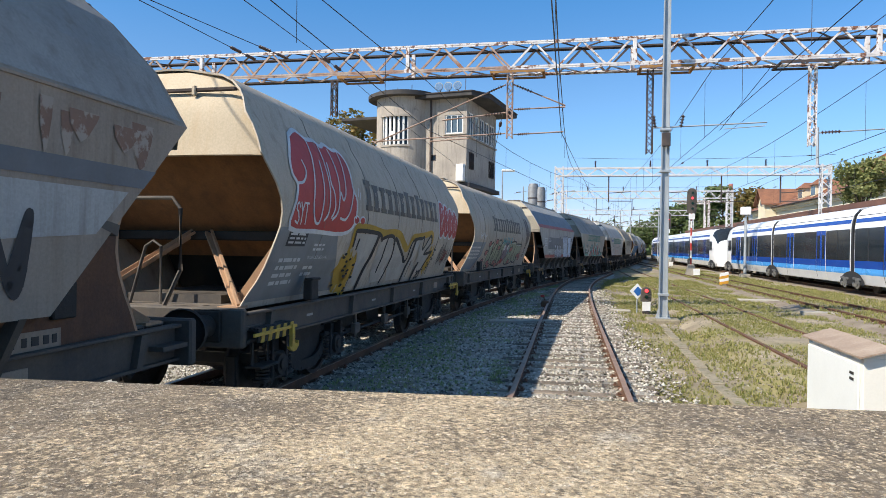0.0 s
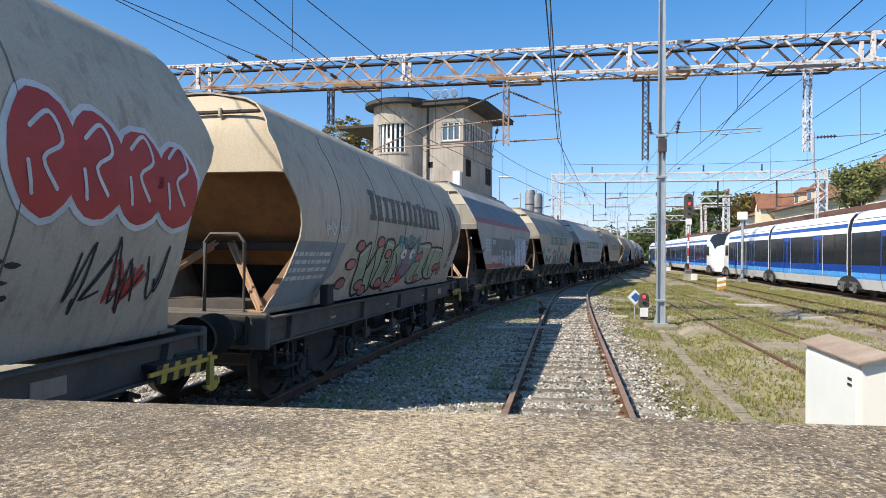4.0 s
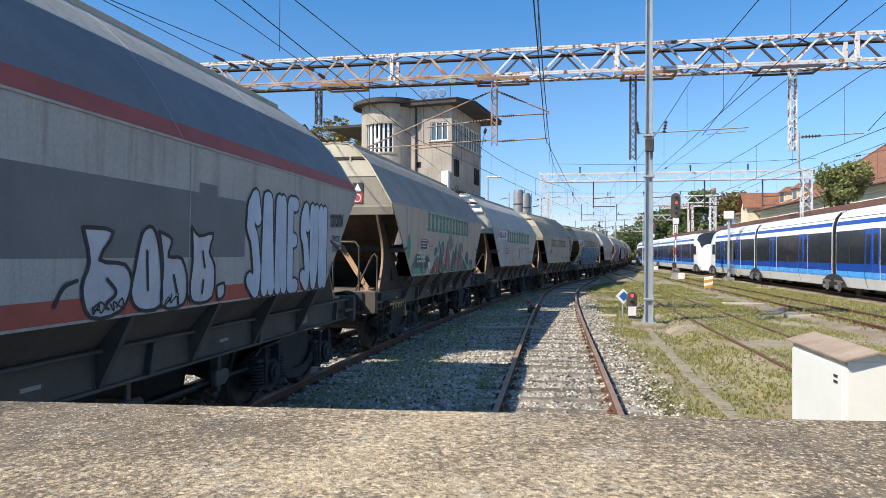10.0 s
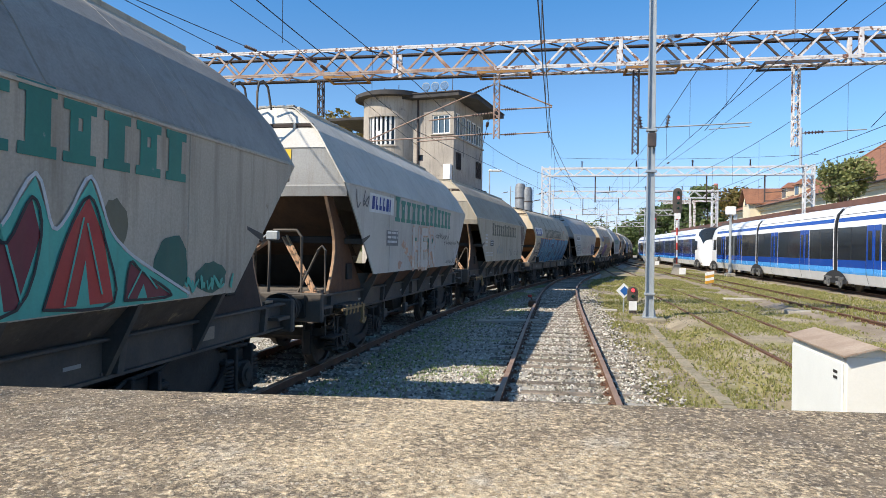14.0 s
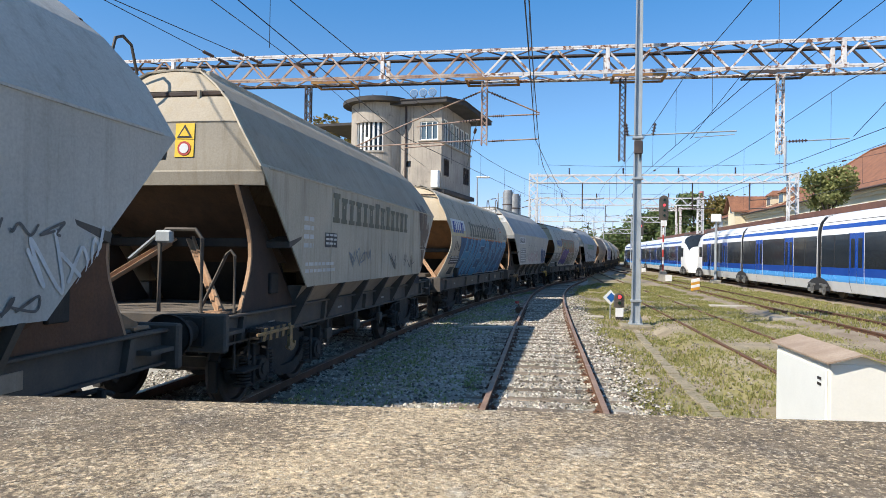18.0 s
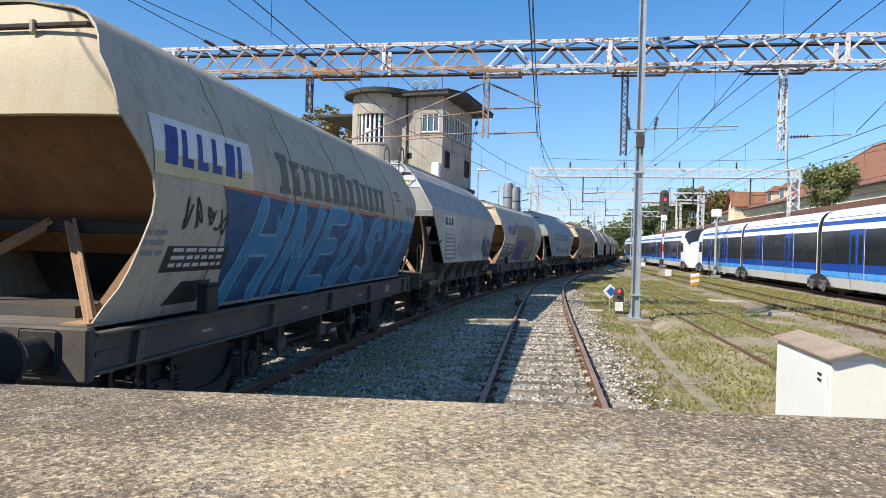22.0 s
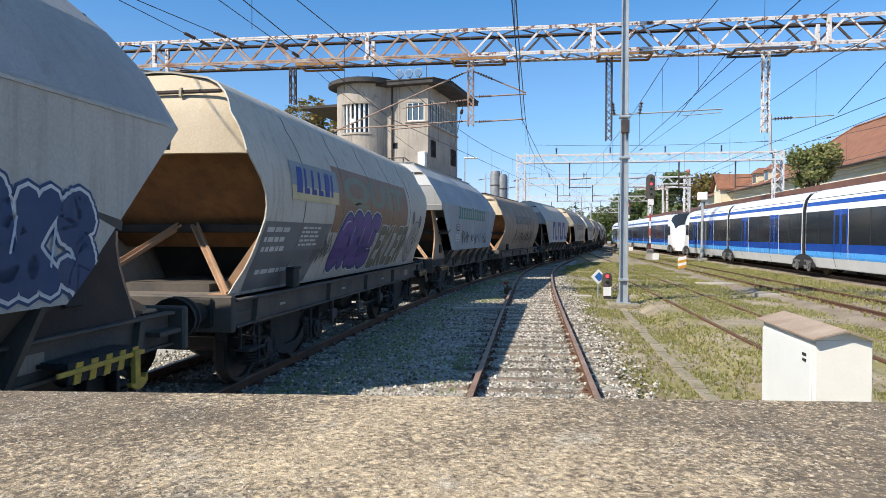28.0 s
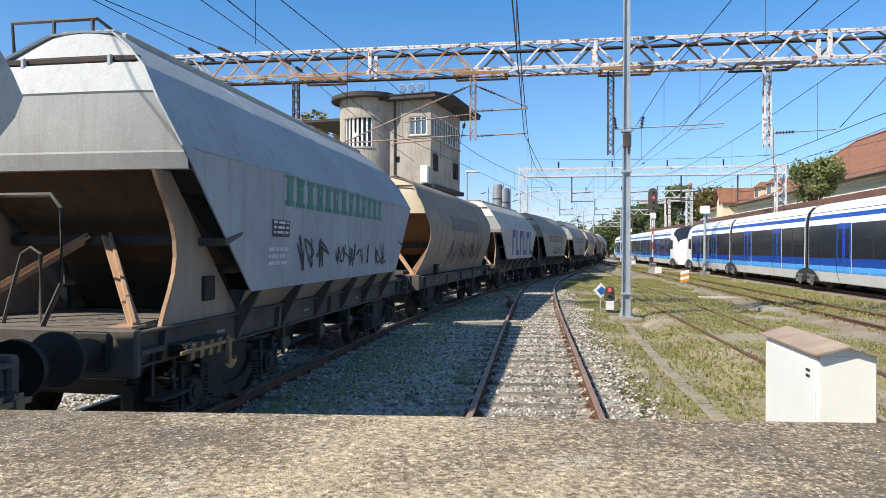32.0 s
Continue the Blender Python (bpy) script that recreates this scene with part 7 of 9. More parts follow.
for k, (x, y, h, w, m) in enumerate(((-10.5, 62, 14.6, 7.5, M_LEAF_AUTUMN), (-6.5, 66, 14.0, 6, M_LEAF_AUTUMN), (-15, 64, 13.5, 8, M_LEAF), (-22, 60, 13, 9, M_LEAF))):
    tree(40 + k, pose(x, y, 0), h, w, 4.0, m, "leafy tree behind the signal tower", 700, 0.6)
spots = []
rng = random.Random(11)
for _ in range(5200):
    x = rng.uniform(-260, 330)
    y = rng.uniform(250, 300)
    hmax = 7 + 3 * noise.noise((x * 0.03, 2, 1)) + 3 * noise.noise((x * 0.12, 5, 1))
    spots.append((x, y, rng.uniform(0, max(3, hmax)), rng.uniform(2.0, 4.2), rng.uniform(0, 6.28)))
scatter("far_woods", spots, leaf_clump, M_LEAF, "belt of trees along the horizon", "woods")

# ---- poles and tanks beyond the train ----
for x, y, h in ((11.5, 118, 13.0), (12.2, 78, 9.6), (14.9, 102, 10.5), (31.5, 130, 9.5), (36, 140, 9.0), (33.5, 112, 9.0)):
    p = thing("yard_pole", "slim steel yard pole with cross arm", "pole", pose(x, y, -0.2, 0, 0, -15), group="yard poles")
    part("pole", Geo().tube([(0, 0, 0), (0, 0, h)], [0.16, 0.10], 8), M_STEEL_GREY, p)
    part("cross_arm", Geo().tube([(-1.6, 0, h - 1.2), (1.4, 0, h - 0.7)], 0.05, 6), M_STEEL_GREY, p)
    insulator(p, (-1.3, 0, h - 1.1), (-0.4, 0, h - 0.95), r=0.12)
lp = thing("street_lamp", "tall street lamp with a flat white head", "lamp post", pose(4.6, 70, -0.2, 0, 0, 0))
part("pole", Geo().tube([(0, 0, 0), (0, 0, 10.2)], [0.11, 0.07], 8), M_STEEL_GREY, lp)
part("lamp_head", Geo().box(-0.1, 1.3, -0.2, 0.2, 10.1, 10.3, 0.06), M_WHITE, lp)
M_SILO = surface("dull_silo_steel", (0.24, 0.25, 0.26), (0.17, 0.175, 0.18), 2, 0.6, 0.2)
for k, (x, h) in enumerate(((12.9, 13.0), (14.1, 12.4))):
    tk = thing("steel_silo", "grey cylindrical steel silo", "silo", pose(x, 115, 0), group="silos")
    part("drum", Geo().tube([(0, 0, -0.2), (0, 0, h - 0.5), (0, 0, h)], [0.9, 0.9, 0.7], 20), M_SILO, tk)
    part("band", Geo().tube([(0, 0, h - 2.6), (0, 0, h - 2.4)], 0.94, 20), M_GANTRY_DARK, tk)
    part("ladder", Geo().bar((0.95, -0.4, 0), (0.95, -0.4, h), 0.08), M_GANTRY_DARK, tk)
ch = thing("striped_mast", "red and white banded mast far beyond the trees", "mast", pose(66.8, 165, 0))
M_FADED_RED = plain("faded_red_paint", (0.62, 0.22, 0.17))
for k in range(12):
    part("band", Geo().tube([(0, 0, k * 1.55 - 0.2), (0, 0, k * 1.55 + 1.35)], 0.5, 10), M_FADED_RED if k % 2 else M_WHITE, ch)
for x, y in ((47.0, 128), (52.0, 128), (50, 134)):
    fr = thing("signal_portal", "pale steel portal mast behind the train", "gantry", pose(x, y, 0, 0, 0, -10), group="portal masts")
    part("leg", Geo().box(-0.2, 0.2, -0.2, 0.2, -0.2, 12), M_GANTRY_WHITE, fr)
    part("arm", Geo().box(-6, 0, -0.15, 0.15, 11.2, 11.5), M_GANTRY_WHITE, fr)


# ---- lettering, graffiti and markings on the wagon sides ----
START = [0.0]  # how far along the side the painting of a wagon begins


def lay_on_side(name, bm, kind, lift):
    """Bends a flat drawing (x along the wagon, y its height) onto the shell's side."""
    if kind == "rnd" or max(v.co.y for v in bm.verts) > 2.87:
        levels = list(np.arange(1.2, 3.9, 0.1)) if kind == "rnd" else [2.86, 3.32, 3.68, 3.91]
        for h in levels:
            bmesh.ops.bisect_plane(bm, geom=bm.verts[:] + bm.edges[:] + bm.faces[:], plane_co=(0, h, 0), plane_no=(0, 1, 0), dist=1e-5)
    for v in bm.verts:
        x, h = v.co.x + START[0], v.co.y
        e = (rnd_end if kind == "rnd" else ang_end)(h) - 0.012
        x = max(-e, min(e, x))
        v.co = (x, -side_lat(kind, h) - lift - v.co.z, h)
    bmesh.ops.recalc_face_normals(bm, faces=bm.faces)
    me = bpy.data.meshes.new(name)
    bm.to_mesh(me)
    bm.free()
    return me


def mark(w, kind, name, polys, material, layer=0, label="", weld=True):
    """Flat painted shapes, each a list of (x, height)."""
    bm = bmesh.new()
    for i, poly in enumerate(polys):
        z = 0.0 if weld else 0.0004 * (i % 6)
        bm.faces.new([bm.verts.new((x, h, z)) for x, h in poly])
    if weld:
        bmesh.ops.remove_doubles(bm, verts=bm.verts[:], dist=0.0005)
    bmesh.ops.triangulate(bm, faces=bm.faces[:])
    return part(name, lay_on_side(name, bm, kind, 0.004 + 0.0025 * layer), material, w, label, 0)


def words(w, kind, text, x0, x1, h0, h1, material, layer=0, fat=0.0, lean=0.0, name="lettering", rise=0.0, label=""):
    """Words in the built-in font, stretched into a box on the side."""
    cu = bpy.data.curves.new("words", "FONT")
    cu.body, cu.offset, cu.shear, cu.resolution_u = text, fat, lean, 3
    ob = bpy.data.objects.new("words", cu)
    me = bpy.data.meshes.new_from_object(ob)
    bpy.data.objects.remove(ob)
    bm = bmesh.new()
    bm.from_mesh(me)
    bpy.data.meshes.remove(me)
    xs, ys = [v.co.x for v in bm.verts], [v.co.y for v in bm.verts]
    a, b, c, d = min(xs), max(xs), min(ys), max(ys)
    for v in bm.verts:
        f = (v.co.x - a) / (b - a)
        v.co = (x0 + f * (x1 - x0), h0 + (v.co.y - c) / (d - c) * (h1 - h0) + rise * f, 0)
    return part(name, lay_on_side(name, bm, kind, 0.004 + 0.0025 * layer), material, w, label, 0)


def rect(x0, x1, h0, h1):
    return [(x0, h0), (x1, h0), (x1, h1), (x0, h1)]


def blob(cx, ch, rx, rh, seed, n=14, rough=0.25):
    r = random.Random(seed)
    return [(cx + math.cos(2 * math.pi * k / n) * rx * (1 + r.uniform(-rough, rough)), ch + math.sin(2 * math.pi * k / n) * rh * (1 + r.uniform(-rough, rough))) for k in range(n)]


def stroke(pts, w):
    """A painted line of even width along points."""
    left, right = [], []
    for i, (x, h) in enumerate(pts):
        a, b = pts[max(i - 1, 0)], pts[min(i + 1, len(pts) - 1)]
        d = math.hypot(b[0] - a[0], b[1] - a[1]) or 1
        nx, nh = -(b[1] - a[1]) / d * w / 2, (b[0] - a[0]) / d * w / 2
        left.append((x + nx, h + nh))
        right.append((x - nx, h - nh))
    return [[left[i], left[i + 1], right[i + 1], right[i]] for i in range(len(pts) - 1)]


def brush(pts, w, squash=1.0):
    """A spray line with rounded joints and ends; it may cross itself."""
    polys = []
    for (x0, h0), (x1, h1) in zip(pts, pts[1:]):
        d = math.hypot(x1 - x0, h1 - h0) or 1
        nx, nh = -(h1 - h0) / d * w / 2, (x1 - x0) / d * w / 2
        polys.append([(x0 + nx, h0 + nh), (x1 + nx, h1 + nh), (x1 - nx, h1 - nh), (x0 - nx, h0 - nh)])
    for x, h in pts:
        polys.append([(x + math.cos(k * 0.785) * w * 0.5, h + math.sin(k * 0.785) * w * 0.5 * squash) for k in range(8)])
    return polys


def curve(pts, n=5):
    """Points along a smooth line through the given ones."""
    q = [pts[0], *pts, pts[-1]]
    out = []
    for i in range(1, len(q) - 2):
        for k in range(n):
            t = k / n
            out.append(tuple(0.5 * (2 * q[i][c] + (q[i + 1][c] - q[i - 1][c]) * t + (2 * q[i - 1][c] - 5 * q[i][c] + 4 * q[i + 1][c] - q[i + 2][c]) * t * t
                                    + (3 * q[i][c] - q[i - 1][c] - 3 * q[i + 1][c] + q[i + 2][c]) * t ** 3) for c in (0, 1)))
    return out + [pts[-1]]


# hand-painted capitals: each stroke a row of points on a nine by nine grid, across and up
CAPITALS = {"C": "97 69 28 04 20 71 93", "A": "00 29 59 90/13 73", "B": "00 09 69 86 55 05/55 83 80 00", "D": "00 09 58 84 51 00", "E": "90 00 09 99/05 75", "G": "97 69 28 04 20 71 94 54", "H": "00 09/90 99/05 95",
            "K": "00 09/99 04 90", "L": "09 00 80", "M": "00 19 44 79 90", "N": "00 09 80 99", "O": "49 07 02 40 92 97 49", "R": "00 09 79 96 54 04/54 90", "S": "97 69 18 06 55 92 70 01", "T": "09 99/49 40",
            "U": "09 02 30 72 99", "W": "09 20 46 70 99", "Y": "09 45 99/45 40", "2": "07 39 97 85 00 90", "0": "49 07 02 40 92 97 49", ".": "20 31", "Z": "09 99 00 90"}


def hand(w, kind, text, x0, x1, h0, h1, material, layer, width, lean=0.0, gap=0.25, jitter=0.0, name="graffiti_letter", label="", smooth=False):
    """Letters painted by hand, each one a shape of its own, in a box on the side."""
    r = random.Random(text + name)
    u = (x1 - x0) / len(text)
    for i, ch in enumerate(text):
        if ch == " ":
            continue
        dx, dh = r.uniform(-jitter, jitter), r.uniform(-jitter, jitter)
        polys = []
        for line in CAPITALS[ch].split("/"):
            pts = [(x0 + dx + u * (i + gap / 2 + (1 - gap) * int(q[0]) / 9) + lean * int(q[1]) / 9, h0 + dh + (h1 - h0) * int(q[1]) / 9) for q in line.split()]
            polys += brush(curve(pts, 4) if smooth else pts, width)
        mark(w, kind, name, polys, material, layer, label, False)


def scrawl(w, kind, x0, x1, h0, h1, n, width, material, seed, layer=1, name="graffiti_tag"):
    """Loose looping spray lines that spell nothing."""
    r = random.Random(seed)
    polys = []
    for k in range(n):
        cx = x0 + (x1 - x0) * (k + 0.5) / n
        u = (x1 - x0) / n
        pts = [(cx + u * r.uniform(-0.6, 0.6), h0 + (h1 - h0) * f) for f in (r.uniform(0.5, 1), r.uniform(0, 0.3), r.uniform(0.6, 1), r.uniform(0, 0.5), r.uniform(0.2, 0.7))]
        polys += brush(curve(pts, 5), width)
    return tagged(mark(w, kind, name, polys, material, layer, "", False), kind="stuff")


def brand_row(w, kind, x0, x1, h0, h1, material, n=13, layer=1):
    """A company name shown as a row of plain notched slabs of its size and colour."""
    u = (x1 - x0) / n
    r = random.Random(17)
    for k in range(n):
        a, b = x0 + u * (k + 0.05 * r.random()), x0 + u * (k + 0.80 + 0.06 * r.random())
        top = h1 + (0.05 if k in (0, 6, 8) else 0.0)
        m, q, t = (a + b) / 2, (b - a), (top - h0)
        foot = h0 + t * 0.17
        cap = top - t * 0.17
        lo, hi = a + q * r.uniform(0.12, 0.24), b - q * r.uniform(0.12, 0.24)
        eye0, eye1 = h0 + t * r.uniform(0.52, 0.6), h0 + t * r.uniform(0.70, 0.76)
        slit = q * 0.07
        polys = [rect(a, b, h0, foot), rect(lo, hi, foot, cap), rect(a, b, cap, top)]
        if k % 2:
            polys = [rect(a, b, h0, foot), rect(lo, hi, foot, eye0), rect(lo, m - slit, eye0, eye1), rect(m + slit, hi, eye0, eye1), rect(lo, hi, eye1, cap), rect(a, b, cap, top)]
        mark(w, kind, "lettering_block", polys, material, layer)


def plate_rows(w, kind, x0, x1, h0, h1, back, ink, rows=3, layer=1, name="data_plate", seed=1):
    """A painted plate with lines of unreadable writing shown as bars."""
    p = mark(w, kind, name, [rect(x0, x1, h0, h1)], back, layer) if back else w
    r = random.Random(seed)
    for k in range(rows):
        a = h1 - (h1 - h0) * (k + 0.75) / (rows + 0.4)
        b = a + (h1 - h0) / (rows + 0.4) * 0.5
        x = x0 + (x1 - x0) * 0.08
        polys = []
        while x < x1 - (x1 - x0) * 0.12:
            q = min(x + r.uniform(0.06, 0.22), x1 - (x1 - x0) * 0.06)
            polys.append(rect(x, q, a, b))
            x = q + 0.035
        mark(p, kind, "writing_bar", polys, ink, layer + 1)["kind"] = "stuff"


def sheaf(cx, h0, h1, wide):
    """A tied wheat sheaf: two ears bent apart, a leaf, and the stalks below the band."""
    up = [(-.50, .97), (-.46, .93), (-.42, 1.0), (-.34, .97), (-.22, .88), (-.17, .72), (-.16, .58), (-.12, .72), (-.14, .90), (-.06, 1.0), (.02, .95), (.08, .98), (.20, .88), (.24, .78), (.20, .66), (.12, .58), (.34, .72), (.42, .58), (.20, .43), (.0, .34), (-.30, .34), (-.33, .55), (-.44, .70)]
    low = [(-.27, .29), (-.01, .29), (.0, .06), (-.08, .03), (-.14, .0), (-.2, .05), (-.26, .04)]
    band = [(-.31, .30), (.02, .30), (.02, .335), (-.31, .335)]
    return [[(cx + u * wide, h0 + v * (h1 - h0)) for u, v in q] for q in (up, low, band)]


def spray(name, c, wear=0.0, wc=(0.36, 0.32, 0.27)):
    return surface(name, c, tuple(v * 0.82 for v in c), 2.0, 0.6, 0, 0.14, 40, 0.03, streak=0.18, patch=wear, patch_colour=wc)


S_BLACK, S_WHITE, S_RED = spray("black_spray", (0.025, 0.025, 0.027)), spray("white_spray", (0.66, 0.66, 0.65)), spray("red_spray", (0.48, 0.05, 0.04))
S_YELLOW, S_GREEN, S_TEAL = spray("ochre_yellow_spray", (0.52, 0.31, 0.03)), spray("pale_green_spray", (0.36, 0.40, 0.27)), spray("teal_spray", (0.035, 0.30, 0.23))
S_DGREEN, S_PINK, S_MAROON = spray("dark_green_spray", (0.035, 0.13, 0.10)), spray("pink_spray", (0.46, 0.17, 0.15)), spray("maroon_spray", (0.20, 0.035, 0.045))
S_SILVER, S_ICE, S_BLUE = spray("silver_spray", (0.55, 0.56, 0.58)), spray("ice_blue_spray", (0.52, 0.60, 0.70)), spray("blue_spray", (0.03, 0.22, 0.42), 0.30, (0.02, 0.15, 0.30))
S_BLUE_DARK = spray("dark_blue_spray", (0.015, 0.085, 0.20), 0.42, (0.012, 0.05, 0.11))
S_PURPLE, S_NAVY, S_ORANGE = spray("purple_spray", (0.13, 0.075, 0.27)), spray("navy_spray", (0.025, 0.06, 0.15)), spray("orange_line_spray", (0.52, 0.16, 0.05))
S_FADE, S_PEACH, S_OLIVE = spray("faded_grey_spray", (0.30, 0.285, 0.27)), spray("faded_orange_spray", (0.55, 0.33, 0.22), 0.45, (0.5, 0.49, 0.46)), spray("olive_grey_spray", (0.17, 0.155, 0.10))
L_BROWN = spray("worn_brown_lettering", (0.11, 0.085, 0.06), 0.36)
L_GREEN = spray("worn_green_lettering", (0.035, 0.21, 0.155), 0.34, (0.30, 0.33, 0.30))
L_OLIVE = spray("worn_olive_lettering", (0.13, 0.12, 0.075), 0.36)
L_GREY = spray("worn_grey_lettering", (0.13, 0.125, 0.12), 0.36)
PAN_GREY, PAN_BLUE, PAN_DARK = spray("grey_panel", (0.24, 0.245, 0.24)), spray("blue_grey_panel", (0.25, 0.28, 0.30)), spray("dark_grey_panel", (0.17, 0.172, 0.175))
PAN_SLATE, PAN_RED, PAN_OCHRE = spray("slate_roof_band", (0.17, 0.18, 0.20)), spray("red_band", (0.42, 0.085, 0.055)), spray("brown_overpaint", (0.27, 0.155, 0.085))
INK, PAPER = spray("pale_ink", (0.60, 0.60, 0.58)), spray("white_plate", (0.70, 0.70, 0.68))
PLATE_BLACK, MILL_BLUE, MILL_YEL = spray("black_plate", (0.03, 0.03, 0.032)), spray("blue_lettering", (0.02, 0.05, 0.26)), spray("yellow_plate", (0.60, 0.50, 0.27))


def short_brand(w, kind, x0, x1, h0, h1, back, ink, low=None):
    """A second company name: a plate with slanted plain bars."""
    p = mark(w, kind, "name_plate", [rect(x0, x1, h0, h1)], back, 1, "painted name plate")
    if low:
        mark(p, kind, "plate_foot", [rect(x0, x1, h0 - 0.02, h0 + (h1 - h0) * 0.35)], low, 2)
    n = 6
    for k in range(n):
        a = x0 + (x1 - x0) * (0.08 + 0.86 * k / n)
        u = (x1 - x0) / n * 0.62
        s = (h1 - h0) * 0.12
        b, t = h0 + (h1 - h0) * 0.16, h0 + (h1 - h0) * 0.86
        polys = [[(a, b), (a + u * .42, b), (a + u * .42 + s, t), (a + s, t)]]
        if k in (0, 4):
            polys.append([(a + u * .42, b), (a + u, b), (a + u + s, t), (a + u * .42 + s, t)])
        elif k < 4:
            polys.append(rect(a + u * .42, a + u, b, b + 0.08))
        mark(p, kind, "lettering_block", polys, ink, 3)


# first wagon: grey band, rust above, black scrawl near its tail
w = W[0]
mark(w, "ang", "grey_band", [[(-4.35, 2.30), (4.35, 2.30), (4.5, 2.44), (-4.5, 2.44)]], PAN_DARK, 1)
S_RUSTY = spray("thin_rust_wash", (0.24, 0.13, 0.08), 0.5, (0.36, 0.29, 0.225))
r = random.Random(2)
for k in range(34):
    x = -4.3 + 8.9 * k / 34 + r.uniform(-0.1, 0.1)
    top = 2.80 - 0.10 * r.random()
    wide, low = r.uniform(0.05, 0.17), r.uniform(2.34, 2.62)
    mark(w, "ang", "rust_streak", [[(x - wide, top), (x - wide * 0.9, (top + low) / 2), (x - wide * 0.25, low), (x + wide * 0.2, low + 0.04), (x + wide * 0.8, (top + low) / 2 + 0.05), (x + wide, top)]], S_RUSTY, k % 3)
mark(w, "ang", "pale_patch", [[(2.95, 1.9), (3.85, 1.95), (4.18, 2.26), (3.02, 2.26)]], P_GREY, 1, "pale repainted patch")
for k in range(9):
    x = 0.2 + 0.32 * k
    mark(w, "ang", "rust_streak", [[(x - 0.12, 2.28), (x - 0.05, 2.16 - 0.06 * r.random()), (x + 0.1, 2.2), (x + 0.15, 2.28)]], S_RUSTY, 0)
scrawl(w, "ang", 2.6, 3.3, 1.5, 2.1, 2, 0.07, S_BLACK, 3)
plate = part("data_plate", Geo().box(3.30, 3.90, -1.129, -1.121, 1.165, 1.30), P_BROWNGREY, w, "dusty pale data strip")
for k, (a, b) in enumerate(((3.34, 3.40), (3.44, 3.50), (3.56, 3.60), (3.64, 3.70), (3.74, 3.79), (3.82, 3.86))):
    part("stencil_bar", Geo().box(a, b, -1.134, -1.130, 1.205, 1.265), S_BLACK, plate)

# red throw-up and big white letters
def lines(w, kind, rows, width, material, layer, name="graffiti_line", label=""):
    """Several smooth spray lines in one coat."""
    mark(w, kind, name, [q for pts in rows for q in brush(curve(pts, 4), width)], material, layer, label, False)


w = W[1]
mark(w, "rnd", "grey_panel", [[(-5.0, 1.25), (-2.5, 1.25), (-3.1, 2.10), (-5.1, 2.10)]], PAN_GREY, 0)
brand_row(w, "rnd", -2.1, 2.75, 2.44, 2.86, L_BROWN)
SWELL = curve([(-4.35, 3.21), (-4.58, 2.91), (-4.60, 2.72), (-4.48, 2.60), (-4.54, 2.39), (-4.60, 2.09), (-3.9, 2.07), (-2.92, 2.06), (-2.55, 2.2), (-2.49, 2.55), (-2.61, 2.72), (-2.59, 3.08), (-2.74, 3.24), (-2.99, 3.22), (-3.21, 3.27), (-3.40, 3.21), (-3.58, 3.27), (-3.83, 3.24), (-4.05, 3.32), (-4.35, 3.21)], 3)
mark(w, "rnd", "graffiti_fill", [SWELL[:-1]], S_RED, 1, "red bubble graffiti")
mark(w, "rnd", "graffiti_outline", brush(SWELL, 0.055), S_WHITE, 2, "white outline", False)
lines(w, "rnd", [[(-4.25, 2.91), (-4.20, 2.79), (-4.30, 2.66), (-4.48, 2.62)], [(-3.85, 3.24), (-3.89, 3.02), (-3.97, 2.72), (-4.03, 2.40), (-3.95, 2.20), (-3.82, 2.18), (-3.75, 2.35), (-3.70, 2.6), (-3.68, 2.98)],
                 [(-3.50, 3.23), (-3.52, 2.95), (-3.50, 2.61), (-3.55, 2.32), (-3.66, 2.22)], [(-3.43, 2.98), (-3.44, 2.73), (-3.36, 2.60), (-3.33, 2.40), (-3.44, 2.26)],
                 [(-3.18, 3.2), (-3.15, 2.89), (-3.16, 2.62), (-3.24, 2.34), (-3.40, 2.24)], [(-2.82, 3.21), (-2.88, 2.89), (-2.94, 2.62), (-3.04, 2.52), (-3.12, 2.62)], [(-2.61, 2.69), (-2.76, 2.4), (-2.92, 2.26), (-3.12, 2.27)]], 0.035, S_WHITE, 3)
hand(w, "rnd", "SYT", -4.52, -4.16, 2.15, 2.40, S_WHITE, 3, 0.025)
for cx in (-2.46, -2.20):
    mark(w, "rnd", "graffiti_dot", [blob(cx, 2.27, 0.13, 0.075, 8, 12, 0.05)], S_WHITE, 1)
    mark(w, "rnd", "graffiti_dot", [blob(cx, 2.27, 0.10, 0.05, 8, 12, 0.05)], S_RED, 2)
lines(w, "rnd", [[(-2.42, 2.62), (-2.36, 2.74)], [(-2.36, 2.58), (-2.30, 2.68)]], 0.025, S_WHITE, 1)
for cx, ch, rx, s in ((-2.42, 1.55, 0.30, 1), (-2.15, 1.42, 0.25, 3), (2.74, 1.60, 0.24, 2)):
    mark(w, "rnd", "yellow_spray", [blob(cx, ch, rx, 0.30, 30 + s, 26, 0.35)], S_YELLOW, 0)
    r = random.Random(s)
    mark(w, "rnd", "black_fleck", [q for k in range(9) for q in [blob(cx + r.uniform(-0.2, 0.35), ch + r.uniform(-0.25, 0.25), 0.06, 0.022, k, 7, 0.3)]], S_BLACK, 1, "", False)["kind"] = "stuff"
